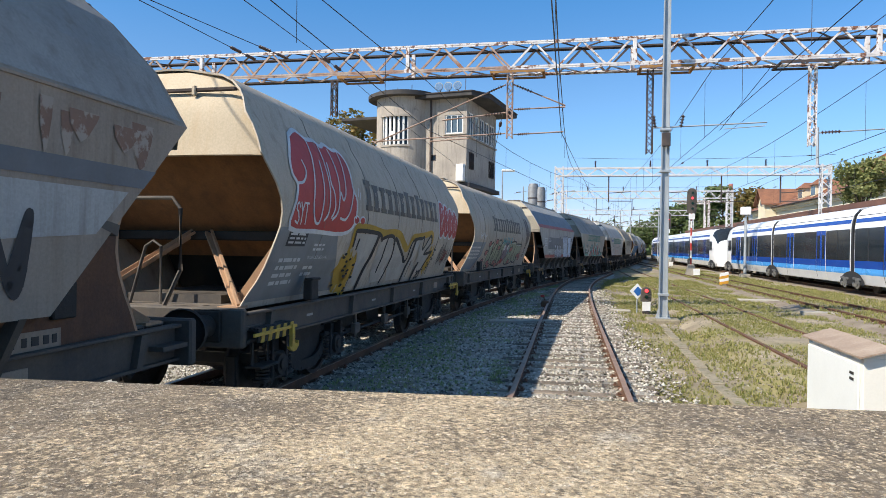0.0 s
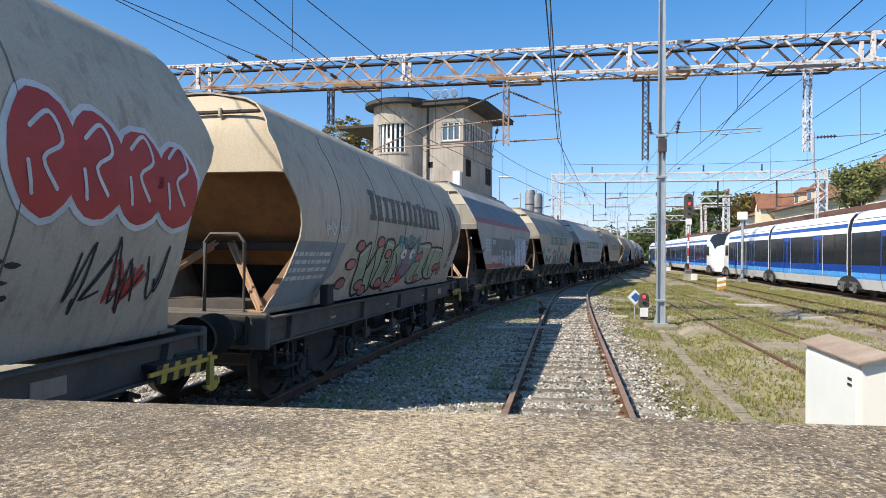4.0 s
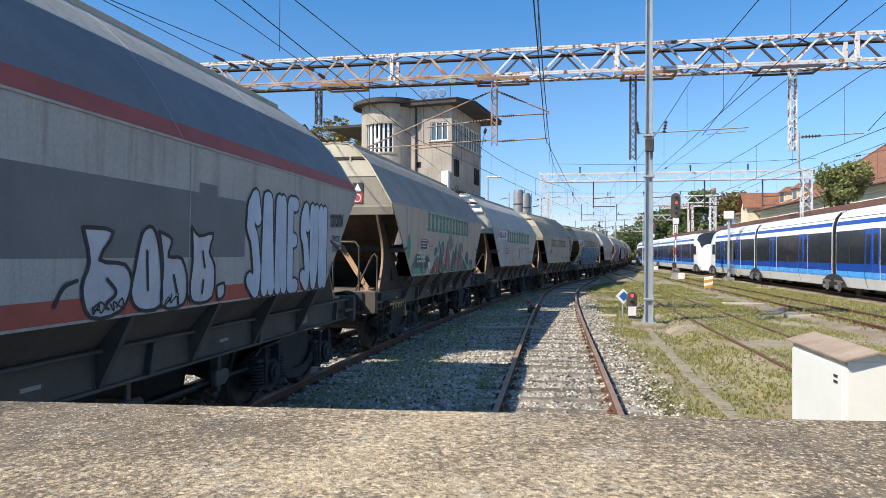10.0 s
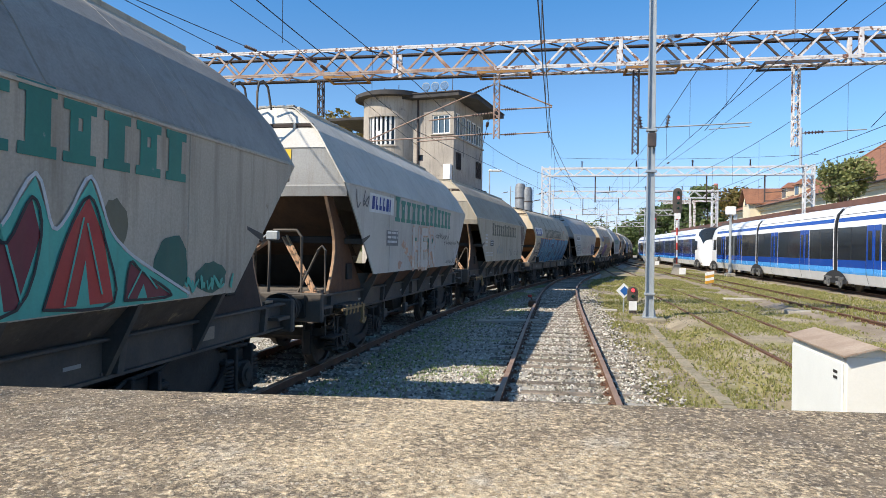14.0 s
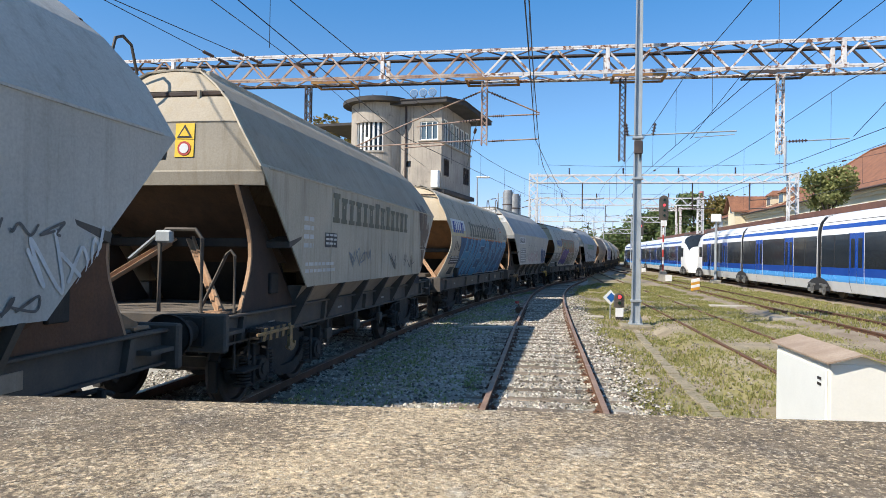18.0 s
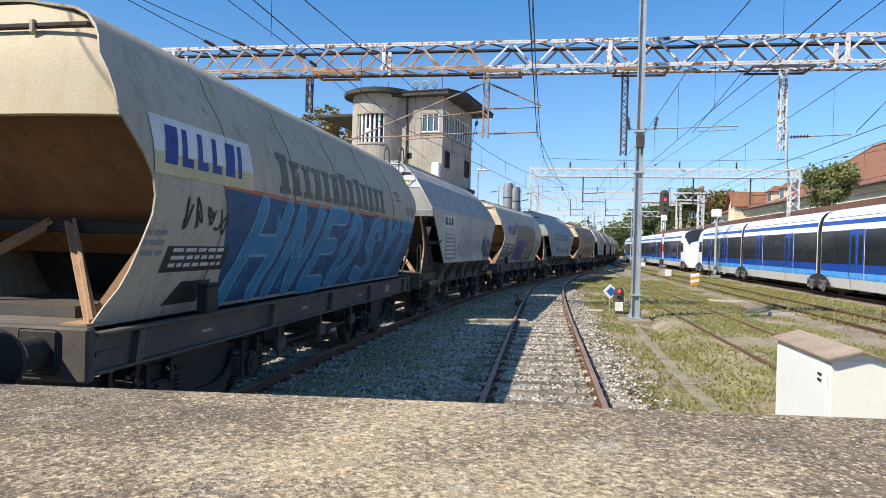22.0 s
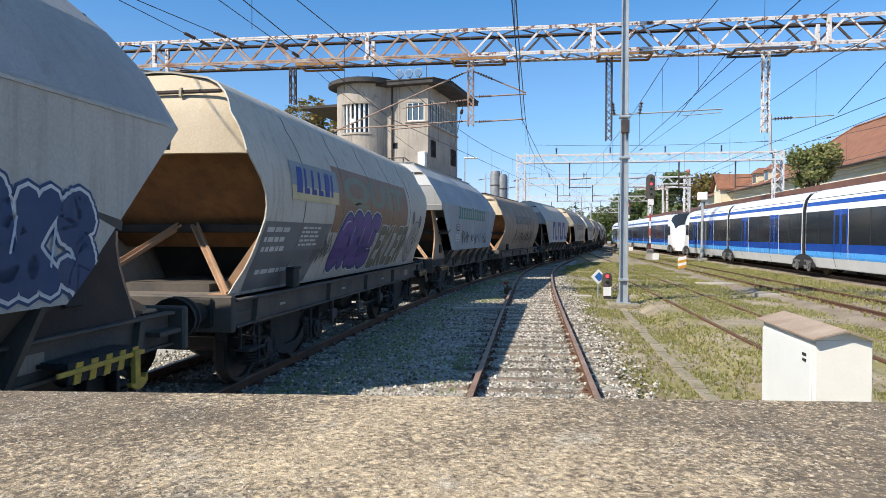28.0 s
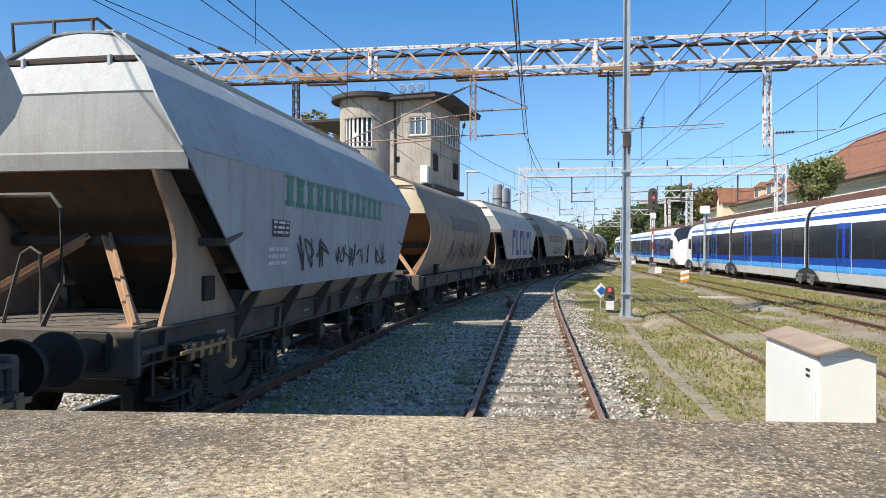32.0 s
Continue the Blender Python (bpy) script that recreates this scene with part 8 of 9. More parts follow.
lines(w, "rnd", [[(-2.41, 1.9), (-2.43, 2.12), (-2.3, 2.17), (-1.7, 2.16), (-1.08, 2.11), (-0.6, 2.13), (-0.11, 2.11), (0.38, 1.93), (0.70, 1.85), (0.82, 2.06), (1.3, 2.10), (1.79, 2.14), (2.3, 2.18), (2.5, 2.0)]], 0.13, S_YELLOW, 1, "yellow_halo", "yellow spray halo")
CREAM = spray("cream_spray", (0.50, 0.465, 0.40))
for poly in ([(-2.32, 2.08), (-1.25, 2.07), (-1.34, 1.9), (-1.5, 1.25), (-1.75, 1.25), (-2.05, 1.8), (-2.3, 1.86)], [(-1.15, 2.05), (-0.45, 2.04), (-0.25, 1.85), (-0.24, 1.28), (-0.85, 1.26), (-1.1, 1.6)], [(-0.3, 2.0), (0.34, 1.77), (0.85, 1.57), (0.92, 1.97), (1.52, 2.04), (1.40, 1.7), (1.0, 1.26), (0.1, 1.26), (-0.15, 1.5)], [(1.5, 2.04), (1.70, 2.06), (1.90, 1.82), (2.2, 2.12), (2.4, 1.97), (2.1, 1.74), (2.6, 1.78), (2.36, 1.34), (1.85, 1.28)]):
    mark(w, "rnd", "graffiti_fill", [poly], CREAM, 2, "cream block-letter graffiti")
lines(w, "rnd", [[(-2.34, 1.90), (-2.38, 2.08), (-2.30, 2.12), (-1.82, 2.12), (-1.26, 2.09), (-1.05, 1.99)], [(-2.17, 1.98), (-2.17, 1.86)], [(-0.76, 2.02), (-0.75, 1.76), (-0.71, 1.46)], [(-1.05, 2.02), (-0.75, 2.07), (-0.43, 2.05), (-0.24, 1.86), (-0.19, 1.5), (-0.31, 1.24)],
                 [(-0.29, 2.04), (0.34, 1.79), (0.85, 1.6), (0.89, 1.97), (1.2, 2.05), (1.56, 2.06)], [(1.56, 2.06), (1.70, 2.08), (1.88, 1.84), (2.2, 2.13), (2.42, 1.98), (2.10, 1.75), (2.72, 1.79)], [(2.72, 1.79), (2.5, 1.5), (2.38, 1.33)]], 0.065, S_BLACK, 3, "graffiti_outline")
lines(w, "rnd", [[(-1.30, 2.06), (-1.33, 1.88), (-1.44, 1.59), (-1.50, 1.24)], [(1.09, 2.0), (1.09, 1.63), (1.04, 1.24)], [(1.92, 1.52), (1.86, 1.4), (1.8, 1.24)]], 0.13, S_BLACK, 4, "graffiti_outline")
hand(w, "rnd", "20", 2.05, 2.38, 1.22, 1.38, S_BLACK, 3, 0.045, 0.04)
for k in range(4):
    cx = 3.16 + 0.47 * k
    mark(w, "rnd", "graffiti_outline", [blob(cx, 2.52 - 0.03 * k, 0.34, 0.44 - 0.02 * k, 60 + k, 20, 0.04)], S_WHITE, 1)
    mark(w, "rnd", "graffiti_fill", [blob(cx, 2.52 - 0.03 * k, 0.29, 0.395 - 0.02 * k, 60 + k, 20, 0.04)], S_RED, 2)
    lines(w, "rnd", [[(cx - 0.12, 2.66), (cx + 0.05, 2.78), (cx + 0.14, 2.6), (cx - 0.02, 2.48), (cx + 0.1, 2.3)], [(cx - 0.14, 2.45), (cx - 0.1, 2.26)]], 0.03, S_WHITE, 3)
scrawl(w, "rnd", 3.55, 4.6, 1.45, 2.05, 5, 0.022, S_BLACK, 12, 1)
scrawl(w, "rnd", 4.0, 4.4, 1.45, 1.9, 2, 0.04, S_RED, 13, 0)
plate_rows(w, "rnd", -4.56, -4.03, 1.88, 2.05, PLATE_BLACK, INK, 3, 1, "owner_plate", 6)
words(w, "rnd", "TRANSPORT DE CEREALES EN VRAC", -3.85, -3.2, 1.72, 1.76, INK, 2, 0, 0, "stencil")
plate_rows(w, "rnd", -3.78, -3.38, 1.79, 1.93, None, INK, 2, 1, seed=7)
plate_rows(w, "rnd", -4.66, -4.0, 1.36, 1.76, None, INK, 4, 1, seed=8)
plate_rows(w, "rnd", -3.87, -3.5, 1.45, 1.65, None, INK, 2, 1, seed=9)

# pale green piece with pink bubbles, dark sheaf
w = W[2]
START[0] = -0.38
mark(w, "rnd", "blue_grey_panel", [[(-5.0, 1.25), (-3.6, 1.25), (-2.95, 1.62), (-2.87, 2.06), (-5.1, 2.06)]], PAN_BLUE, 0)
brand_row(w, "rnd", -1.98, 2.92, 2.44, 2.87, L_BROWN)
for poly in ([(-2.16, 1.9), (-1.77, 2.08), (-1.62, 1.66), (-1.39, 1.94), (-1.13, 2.16), (-1.0, 1.7), (-1.08, 1.30), (-1.5, 1.27), (-1.89, 1.27)], [(-0.95, 2.15), (-0.48, 2.09), (-0.30, 1.36), (-0.95, 1.33), (-1.0, 1.6)], [(-0.5, 1.95), (-0.13, 2.12), (0.3, 2.02), (0.3, 1.38), (-0.28, 1.35)],
             [(1.25, 2.10), (2.28, 2.11), (2.2, 1.6), (2.6, 1.36), (1.2, 1.34)], [(2.3, 2.05), (3.46, 2.03), (3.55, 1.75), (3.3, 1.35), (2.45, 1.45)]):
    mark(w, "rnd", "graffiti_fill", [poly], S_GREEN, 1, "pale green graffiti letter")
    lines(w, "rnd", [[*poly, poly[0]]], 0.045, S_BLACK, 2, "graffiti_outline")
    q = [(x * 0.86 + sum(v[0] for v in poly) / len(poly) * 0.14, h * 0.88 + 0.12 * sum(v[1] for v in poly) / len(poly)) for x, h in poly[:2]]
    lines(w, "rnd", [q], 0.02, S_WHITE, 2, "graffiti_shine")
lines(w, "rnd", [[(-1.61, 1.64), (-1.45, 1.35)], [(-1.39, 1.94), (-1.08, 1.29)], [(-0.7, 1.75), (-0.55, 1.74), (-0.6, 1.35)], [(1.55, 2.05), (1.7, 1.62), (1.5, 1.36)], [(2.75, 2.02), (2.7, 1.7), (3.0, 1.4)], [(-0.2, 1.9), (0.1, 1.6), (0.05, 1.4)]], 0.04, S_BLACK, 3, "graffiti_outline")
mark(w, "rnd", "graffiti_face", [blob(0.62, 1.76, 0.46, 0.38, 5, 22, 0.08)], spray("mauve_spray", (0.27, 0.20, 0.24)), 2, "mauve sprayed mask shape")
lines(w, "rnd", [[(0.3, 2.1), (0.62, 2.0), (0.95, 2.12)], [(0.15, 1.7), (0.3, 1.5), (0.6, 1.42), (0.95, 1.5), (1.1, 1.75)]], 0.04, S_BLACK, 3, "graffiti_outline")
for cx in (0.30, 0.90):
    mark(w, "rnd", "graffiti_dot", [blob(cx, 1.90, 0.17, 0.10, 6, 12, 0.06)], S_WHITE, 3)
    mark(w, "rnd", "graffiti_dot", [blob(cx + 0.04, 1.89, 0.05, 0.035, 6, 8, 0.06)], S_BLACK, 4)
mark(w, "rnd", "graffiti_fill", [blob(0.50, 1.42, 0.24, 0.10, 7, 14, 0.12)], S_RED, 4)
for k, (cx, ch) in enumerate(((-2.23, 2.02), (-2.41, 1.74), (-2.52, 1.45), (-1.66, 1.40), (-1.42, 1.30), (-1.29, 2.10), (-0.70, 1.90), (-0.66, 1.39), (-0.25, 1.31), (0.20, 1.36), (1.42, 1.82), (1.6, 1.86), (1.9, 1.38), (3.3, 1.60), (3.6, 1.62), (3.85, 1.50))):
    mark(w, "rnd", "graffiti_outline", [blob(cx, ch, 0.20, 0.10, 70 + k, 14, 0.10)], S_BLACK, 4)
    mark(w, "rnd", "graffiti_dot", [blob(cx, ch, 0.165, 0.075, 70 + k, 14, 0.10)], S_PINK, 5)
scrawl(w, "rnd", -0.3, 1.35, 2.0, 2.28, 10, 0.03, spray("turquoise_spray", (0.06, 0.30, 0.33)), 21, 3)
scrawl(w, "rnd", 0.9, 1.4, 1.5, 2.1, 4, 0.025, spray("pale_turquoise_spray", (0.20, 0.38, 0.38)), 24, 3)
scrawl(w, "rnd", -3.75, -2.9, 2.14, 2.36, 4, 0.022, S_WHITE, 22)
plate_rows(w, "rnd", -4.6, -3.2, 1.5, 1.95, None, INK, 4, 1, seed=9)
START[0] = 0.0
mark(w, "rnd", "sheaf_emblem", sheaf(4.24, 1.48, 3.14, 1.08), spray("rusty_brown_emblem", (0.105, 0.068, 0.052), 0.4), 1, "dark rusty wheat-sheaf emblem")
hand(w, "rnd", "CHEK", 3.74, 4.34, 1.50, 1.84, S_WHITE, 2, 0.022, 0.10, name="graffiti_tag")
lines(w, "rnd", [[(4.42, 1.72), (4.56, 1.64)], [(4.56, 1.73), (4.42, 1.63)], [(4.49, 1.77), (4.49, 1.60)], [(3.72, 1.44), (3.82, 1.46), (3.94, 1.43)]], 0.02, S_WHITE, 2)

# red stripes, slate roof, silver letters
w = W[3]
START[0] = -0.27
mark(w, "ang", "roof_band", [[(-4.55, 3.04), (5.10, 3.04), (4.90, 3.67), (-4.35, 3.67)]], PAN_SLATE, 0, "slate-grey roof band")
mark(w, "ang", "red_band", [[(-4.66, 2.88), (5.22, 2.88), (5.22, 3.04), (-4.66, 3.04)]], PAN_RED, 0)
mark(w, "ang", "red_band", [[(-3.50, 1.45), (3.50, 1.45), (3.66, 1.60), (-3.66, 1.60)]], PAN_RED, 0)
mark(w, "ang", "dark_panel", [rect(-2.55, 0.52, 1.87, 2.45), rect(0.52, 0.84, 1.87, 2.54), rect(0.84, 1.40, 1.87, 2.44)], PAN_DARK, 0, "dark grey overpainted panel")
mark(w, "ang", "dark_panel", [rect(-2.41, -2.02, 1.56, 1.68)], PAN_DARK, 0)
mark(w, "ang", "owner_plate", [rect(-2.52, -2.15, 2.18, 2.42)], PAN_SLATE, 1)
plate_rows(w, "ang", -2.45, -1.85, 2.20, 2.40, None, INK, 3, 1, seed=10)
plate_rows(w, "ang", -3.45, -2.8, 1.95, 2.42, None, INK, 4, 1, seed=11)
plate_rows(w, "ang", -2.6, -1.6, 1.62, 1.78, None, INK, 2, 1, seed=12)
SILVER = ([(-0.95, 2.08), (-0.64, 2.06), (-0.78, 1.86), (-0.50, 1.82), (-0.42, 1.66), (-0.55, 1.48), (-0.86, 1.46), (-0.95, 1.67), (-0.88, 1.85)], [(-0.38, 1.80), (-0.30, 2.06), (-0.17, 2.11), (-0.08, 1.95), (-0.04, 1.7), (-0.05, 1.48), (-0.32, 1.47), (-0.43, 1.6)],
          [(-0.08, 2.08), (0.10, 2.02), (0.05, 1.88), (0.25, 1.86), (0.34, 1.65), (0.28, 1.47), (-0.03, 1.48), (-0.02, 1.8)], [(0.40, 2.14), (0.52, 2.06), (0.76, 2.09), (0.70, 1.92), (0.80, 1.78), (0.76, 1.50), (0.46, 1.47), (0.38, 1.6), (0.42, 1.85)], [(0.84, 1.60), (0.98, 1.62), (0.98, 1.50), (0.86, 1.48)])
for q in SILVER:
    mark(w, "ang", "graffiti_fill", [curve([*q, q[0]], 3)[:-1]], S_SILVER, 1, "silver throw-up graffiti letter")
    mark(w, "ang", "graffiti_outline", brush(curve([*q, q[0]], 3), 0.03), S_BLACK, 2, "", False)
lines(w, "ang", [[(-0.70, 1.72), (-0.60, 1.62), (-0.70, 1.55)], [(-0.24, 1.92), (-0.22, 1.62)], [(0.13, 1.72), (0.18, 1.58)], [(0.58, 1.92), (0.62, 1.78)], [(0.60, 1.66), (0.58, 1.55)], [(-1.2, 1.56), (-1.12, 1.68), (-1.0, 1.72)]], 0.03, S_BLACK, 3)
scrawl(w, "ang", -0.85, -0.5, 1.48, 1.58, 4, 0.014, S_BLACK, 31, 3)
scrawl(w, "ang", 0.0, 0.4, 1.47, 1.57, 4, 0.014, S_BLACK, 32, 3)
hand(w, "ang", "SAME", 1.42, 2.80, 1.52, 2.50, S_BLACK, 2, 0.225, 0.0, 0.52, 0.0, "graffiti_outline")
hand(w, "ang", "SAME", 1.42, 2.80, 1.52, 2.50, S_ICE, 3, 0.165, 0.0, 0.52, 0.0, "graffiti_outline", "pale blue graffiti letter")
hand(w, "ang", "SUN", 2.86, 3.80, 1.52, 2.47, S_BLACK, 2, 0.225, 0.0, 0.52, 0.0, "graffiti_outline")
hand(w, "ang", "SUN", 2.86, 3.80, 1.52, 2.47, S_ICE, 3, 0.165, 0.0, 0.52, 0.0, "graffiti_outline", "pale blue graffiti letter")
START[0] = 0.0
words(w, "ang", "rancomx", 3.68, 4.24, 2.27, 2.46, S_BLACK, 2, 0.025, 0.1, "graffiti_words", 0.03)
words(w, "ang", "american", 3.73, 4.09, 2.08, 2.20, S_BLACK, 2, 0.0, 0.15, "graffiti_words")
words(w, "ang", "dream", 3.76, 4.04, 1.93, 2.05, S_BLACK, 2, 0.0, 0.15, "graffiti_words")
words(w, "ang", "4.23", 3.67, 3.88, 1.55, 1.80, S_BLACK, 4, 0.01, 0.15, "graffiti_number")

# green mountains
w = W[4]
P_ROOF = paint("grimy_roof_plate", (0.36, 0.335, 0.30), (0.28, 0.26, 0.235), 0.5, (0.17, 0.145, 0.12), 0.36, (0.22, 0.19, 0.16))
P_ROOF_PALE = paint("dusty_grey_roof_plate", (0.43, 0.425, 0.41), (0.35, 0.345, 0.335), 0.4, (0.24, 0.22, 0.20), 0.30, (0.30, 0.28, 0.25))
P_ROOF_TAN = paint("dusty_tan_roof_plate", (0.40, 0.345, 0.27), (0.33, 0.28, 0.215), 0.45, (0.20, 0.16, 0.11), 0.34, (0.25, 0.20, 0.14))
for k, m in ((0, P_ROOF), (4, P_ROOF), (6, P_ROOF_TAN), (8, P_ROOF_PALE), (13, P_ROOF), (16, P_ROOF)):
    roof_sheets(W[k], m)
brand_row(w, "ang", -2.3, 2.6, 2.43, 2.84, L_GREEN)
plate_rows(w, "ang", -2.85, -2.31, 2.02, 2.24, PLATE_BLACK, INK, 3, 1, "owner_plate", 13)
r = random.Random(8)
S_MINT = spray("mint_spray", (0.10, 0.46, 0.36))
RANGE = [(-2.12, 1.44), (-1.62, 1.74), (-1.34, 1.93), (-1.22, 1.82), (-0.95, 2.22), (-0.70, 1.86), (-0.52, 1.66), (-0.22, 2.34), (0.02, 2.0), (0.22, 1.72), (0.50, 2.06), (0.62, 1.98), (0.87, 2.31), (1.02, 1.98), (1.16, 2.08), (1.36, 2.34), (1.56, 2.0), (1.72, 1.86), (1.95, 1.74), (2.62, 1.46)]
mark(w, "ang", "graffiti_peak", [[*RANGE, (2.62, 1.44)]], S_MINT, 1, "mint-green mountain-like graffiti")
for k, q in enumerate(([(-1.95, 1.47), (-1.36, 1.83), (-1.26, 1.72), (-1.34, 1.47)], [(-1.24, 1.47), (-0.96, 2.12), (-0.80, 1.90), (-0.66, 1.47)], [(-0.56, 1.52), (-0.24, 2.22), (-0.06, 1.95), (0.10, 1.48)], [(0.20, 1.48), (0.28, 1.66), (0.50, 1.96), (0.66, 1.90), (0.84, 2.18), (0.92, 1.95), (0.74, 1.50)], [(0.95, 1.48), (1.14, 1.95), (1.34, 2.22), (1.50, 1.95), (1.62, 1.48)], [(1.74, 1.48), (1.80, 1.76), (1.95, 1.68), (2.35, 1.48)])):
    mark(w, "ang", "graffiti_peak", [q], S_MAROON if k % 2 else S_RED, 2, "dark red peak in the graffiti")
    cx, ch = sum(v[0] for v in q) / len(q), max(v[1] for v in q)
    mark(w, "ang", "graffiti_peak", [[(cx - 0.07, 1.48), (cx + 0.06, 1.48), (cx + 0.01, 1.47 + (ch - 1.47) * 0.42)]], S_MINT, 3)
    lines(w, "ang", [[*q, q[0]]], 0.022, S_BLACK, 4)
    lines(w, "ang", [[(cx - 0.18, 1.50), (cx - 0.02, 1.47 + (ch - 1.47) * 0.8)], [(cx + 0.02, 1.47 + (ch - 1.47) * 0.75), (cx + 0.18, 1.55)]], 0.016, S_MINT, 4)
lines(w, "ang", [[(x, h + 0.02) for x, h in RANGE[:10]], [(x, h + 0.02) for x, h in RANGE[10:]]], 0.025, S_WHITE, 2, "graffiti_shine")
for k, (cx, ch, rx, rh, m) in enumerate(((-3.05, 1.72, 0.30, 0.20, S_DGREEN), (-2.62, 1.62, 0.36, 0.16, S_OLIVE), (-2.28, 1.72, 0.26, 0.14, S_DGREEN), (-3.35, 1.60, 0.2, 0.13, S_OLIVE), (-1.42, 1.93, 0.18, 0.14, S_DGREEN), (-1.02, 2.08, 0.16, 0.16, S_DGREEN), (-0.70, 2.04, 0.15, 0.20, S_DGREEN), (0.14, 2.20, 0.26, 0.22, S_OLIVE),
                                          (1.62, 2.04, 0.16, 0.18, S_OLIVE), (2.36, 1.72, 0.24, 0.26, S_DGREEN), (3.0, 1.60, 0.28, 0.14, S_DGREEN), (-3.76, 2.05, 0.13, 0.26, S_TEAL))):
    mark(w, "ang", "graffiti_hill", [blob(cx, ch, rx, rh, 90 + k, 22, 0.10)], m, 0)
scrawl(w, "ang", -3.5, -2.4, 1.46, 1.62, 6, 0.05, S_MINT, 33, 3)
scrawl(w, "ang", 2.55, 3.4, 1.48, 1.62, 7, 0.025, S_MINT, 34, 3)
for k in range(26):
    mark(w, "ang", "spray_fleck", [blob(r.uniform(-2.5, -1.3), r.uniform(1.85, 2.2), 0.018, 0.026, k, 6, 0.4)], S_BLACK, 1)
mark(w, "ang", "data_plate", [rect(-2.20, -2.02, 1.57, 1.72)], PAPER, 3, "small pale data plate")
plate_rows(w, "ang", -3.2, -2.4, 1.66, 1.98, None, INK, 3, 2, seed=14)

# white wagon with green blocks and peach letters
w = W[5]
short_brand(w, "ang", -3.8, -2.4, 2.48, 2.80, PAPER, MILL_BLUE)
brand_row(w, "ang", -2.30, 2.85, 2.38, 2.80, L_GREEN)
plate_rows(w, "ang", -2.8, -2.05, 1.92, 2.20, PAN_DARK, INK, 3, 1, "data_plate", 15)
for x in (-0.95, -0.30, 0.32, 0.75):
    mark(w, "ang", "old_lettering", [rect(x, x + 0.16, 1.78, 2.10), rect(x + 0.16, x + 0.30, 1.98, 2.10)], L_GREEN, 0)
hand(w, "ang", "HER", -1.05, 1.15, 1.52, 2.26, S_PEACH, 1, 0.23, 0.0, 0.36, 0.03, "graffiti_letter", "faded orange graffiti letter")
hand(w, "ang", "HER", -1.05, 1.15, 1.56, 2.26, spray("chalk_spray", (0.56, 0.54, 0.50), 0.42, (0.55, 0.36, 0.25)), 2, 0.17, 0.0, 0.36, 0.03, "graffiti_letter", "chalky pale graffiti letter")
for k in range(13):
    mark(w, "ang", "graffiti_dot", [blob(-1.9 + 0.24 * k, 1.56 + 0.13 * (k * 7 % 4), 0.16, 0.07, 100 + k, 16, 0.4)], S_PEACH, 0)
scrawl(w, "ang", 0.9, 2.7, 2.08, 2.26, 9, 0.018, L_GREY, 45)
scrawl(w, "ang", 2.0, 3.6, 1.95, 2.08, 7, 0.018, L_GREY, 41)
scrawl(w, "ang", 3.3, 4.2, 1.6, 2.1, 3, 0.03, S_WHITE, 42)
scrawl(w, "ang", 2.3, 3.4, 1.48, 1.6, 5, 0.018, L_GREY, 43)
scrawl(w, "ang", -4.4, -3.8, 2.5, 2.8, 2, 0.03, L_GREY, 44)

# beige wagon
w = W[6]
brand_row(w, "ang", -2.58, 2.12, 2.34, 2.73, L_OLIVE)
mark(w, "ang", "sheaf_emblem", sheaf(3.80, 1.52, 3.12, 1.25), spray("rusty_sheaf", (0.14, 0.085, 0.05), 0.4), 1, "dark rusty wheat-sheaf emblem")
plate_rows(w, "ang", -2.87, -2.36, 1.97, 2.18, PLATE_BLACK, INK, 3, 1, "owner_plate", 16)
plate_rows(w, "ang", -3.68, -3.28, 1.88, 2.40, None, INK, 4, 0, seed=17)
plate_rows(w, "ang", -3.68, -2.35, 1.56, 1.78, None, INK, 2, 0, seed=18)
scrawl(w, "ang", -1.9, -0.6, 1.6, 2.05, 4, 0.025, PAN_BLUE, 51)
scrawl(w, "ang", 0.6, 3.0, 1.58, 1.9, 5, 0.018, L_GREY, 52)

# blue field with outlined letters
w = W[7]
brand_row(w, "rnd", -2.42, 2.42, 2.48, 2.91, L_OLIVE)
short_brand(w, "rnd", -4.88, -3.10, 2.46, 2.94, PAPER, MILL_BLUE, MILL_YEL)
mark(w, "rnd", "graffiti_field", [[(-3.15, 1.22), (4.95, 1.22), (4.78, 1.9), (4.84, 2.38), (1.0, 2.40), (-1.5, 2.38), (-3.72, 2.42), (-3.5, 1.9)]], S_BLUE_DARK, 0, "blue rolled graffiti field")
mark(w, "rnd", "orange_line", stroke([(-3.75, 2.44), (-1.5, 2.40), (1.0, 2.42), (5.15, 2.40)], 0.045), S_ORANGE, 1)
r = random.Random(77)
hatch = []
for k in range(260):
    a, h = r.uniform(-3.0, 4.6), r.uniform(1.3, 2.3)
    hatch += stroke([(a, h), (a + 0.05, h + 0.10)], 0.05)
mark(w, "rnd", "graffiti_hatch", hatch, S_BLUE, 1)["kind"] = "stuff"
S_PALE_BLUE = spray("pale_blue_spray", (0.17, 0.36, 0.50))
hand(w, "rnd", "HNEDSYT", -3.30, 4.45, 1.30, 2.30, S_PALE_BLUE, 2, 0.27, 0.28, 0.38, 0.0, "graffiti_outline")
hand(w, "rnd", "HNEDSYT", -3.30, 4.45, 1.30, 2.30, S_BLUE, 3, 0.205, 0.28, 0.38, 0.0, "graffiti_outline", "blue graffiti letter with a pale outline")
words(w, "rnd", "22.", 3.30, 3.75, 2.78, 2.98, S_ORANGE, 2, 0.02, 0, "orange_number")
plate_rows(w, "rnd", -4.45, -3.35, 1.60, 1.84, PLATE_BLACK, INK, 3, 1, "data_plate", 19)
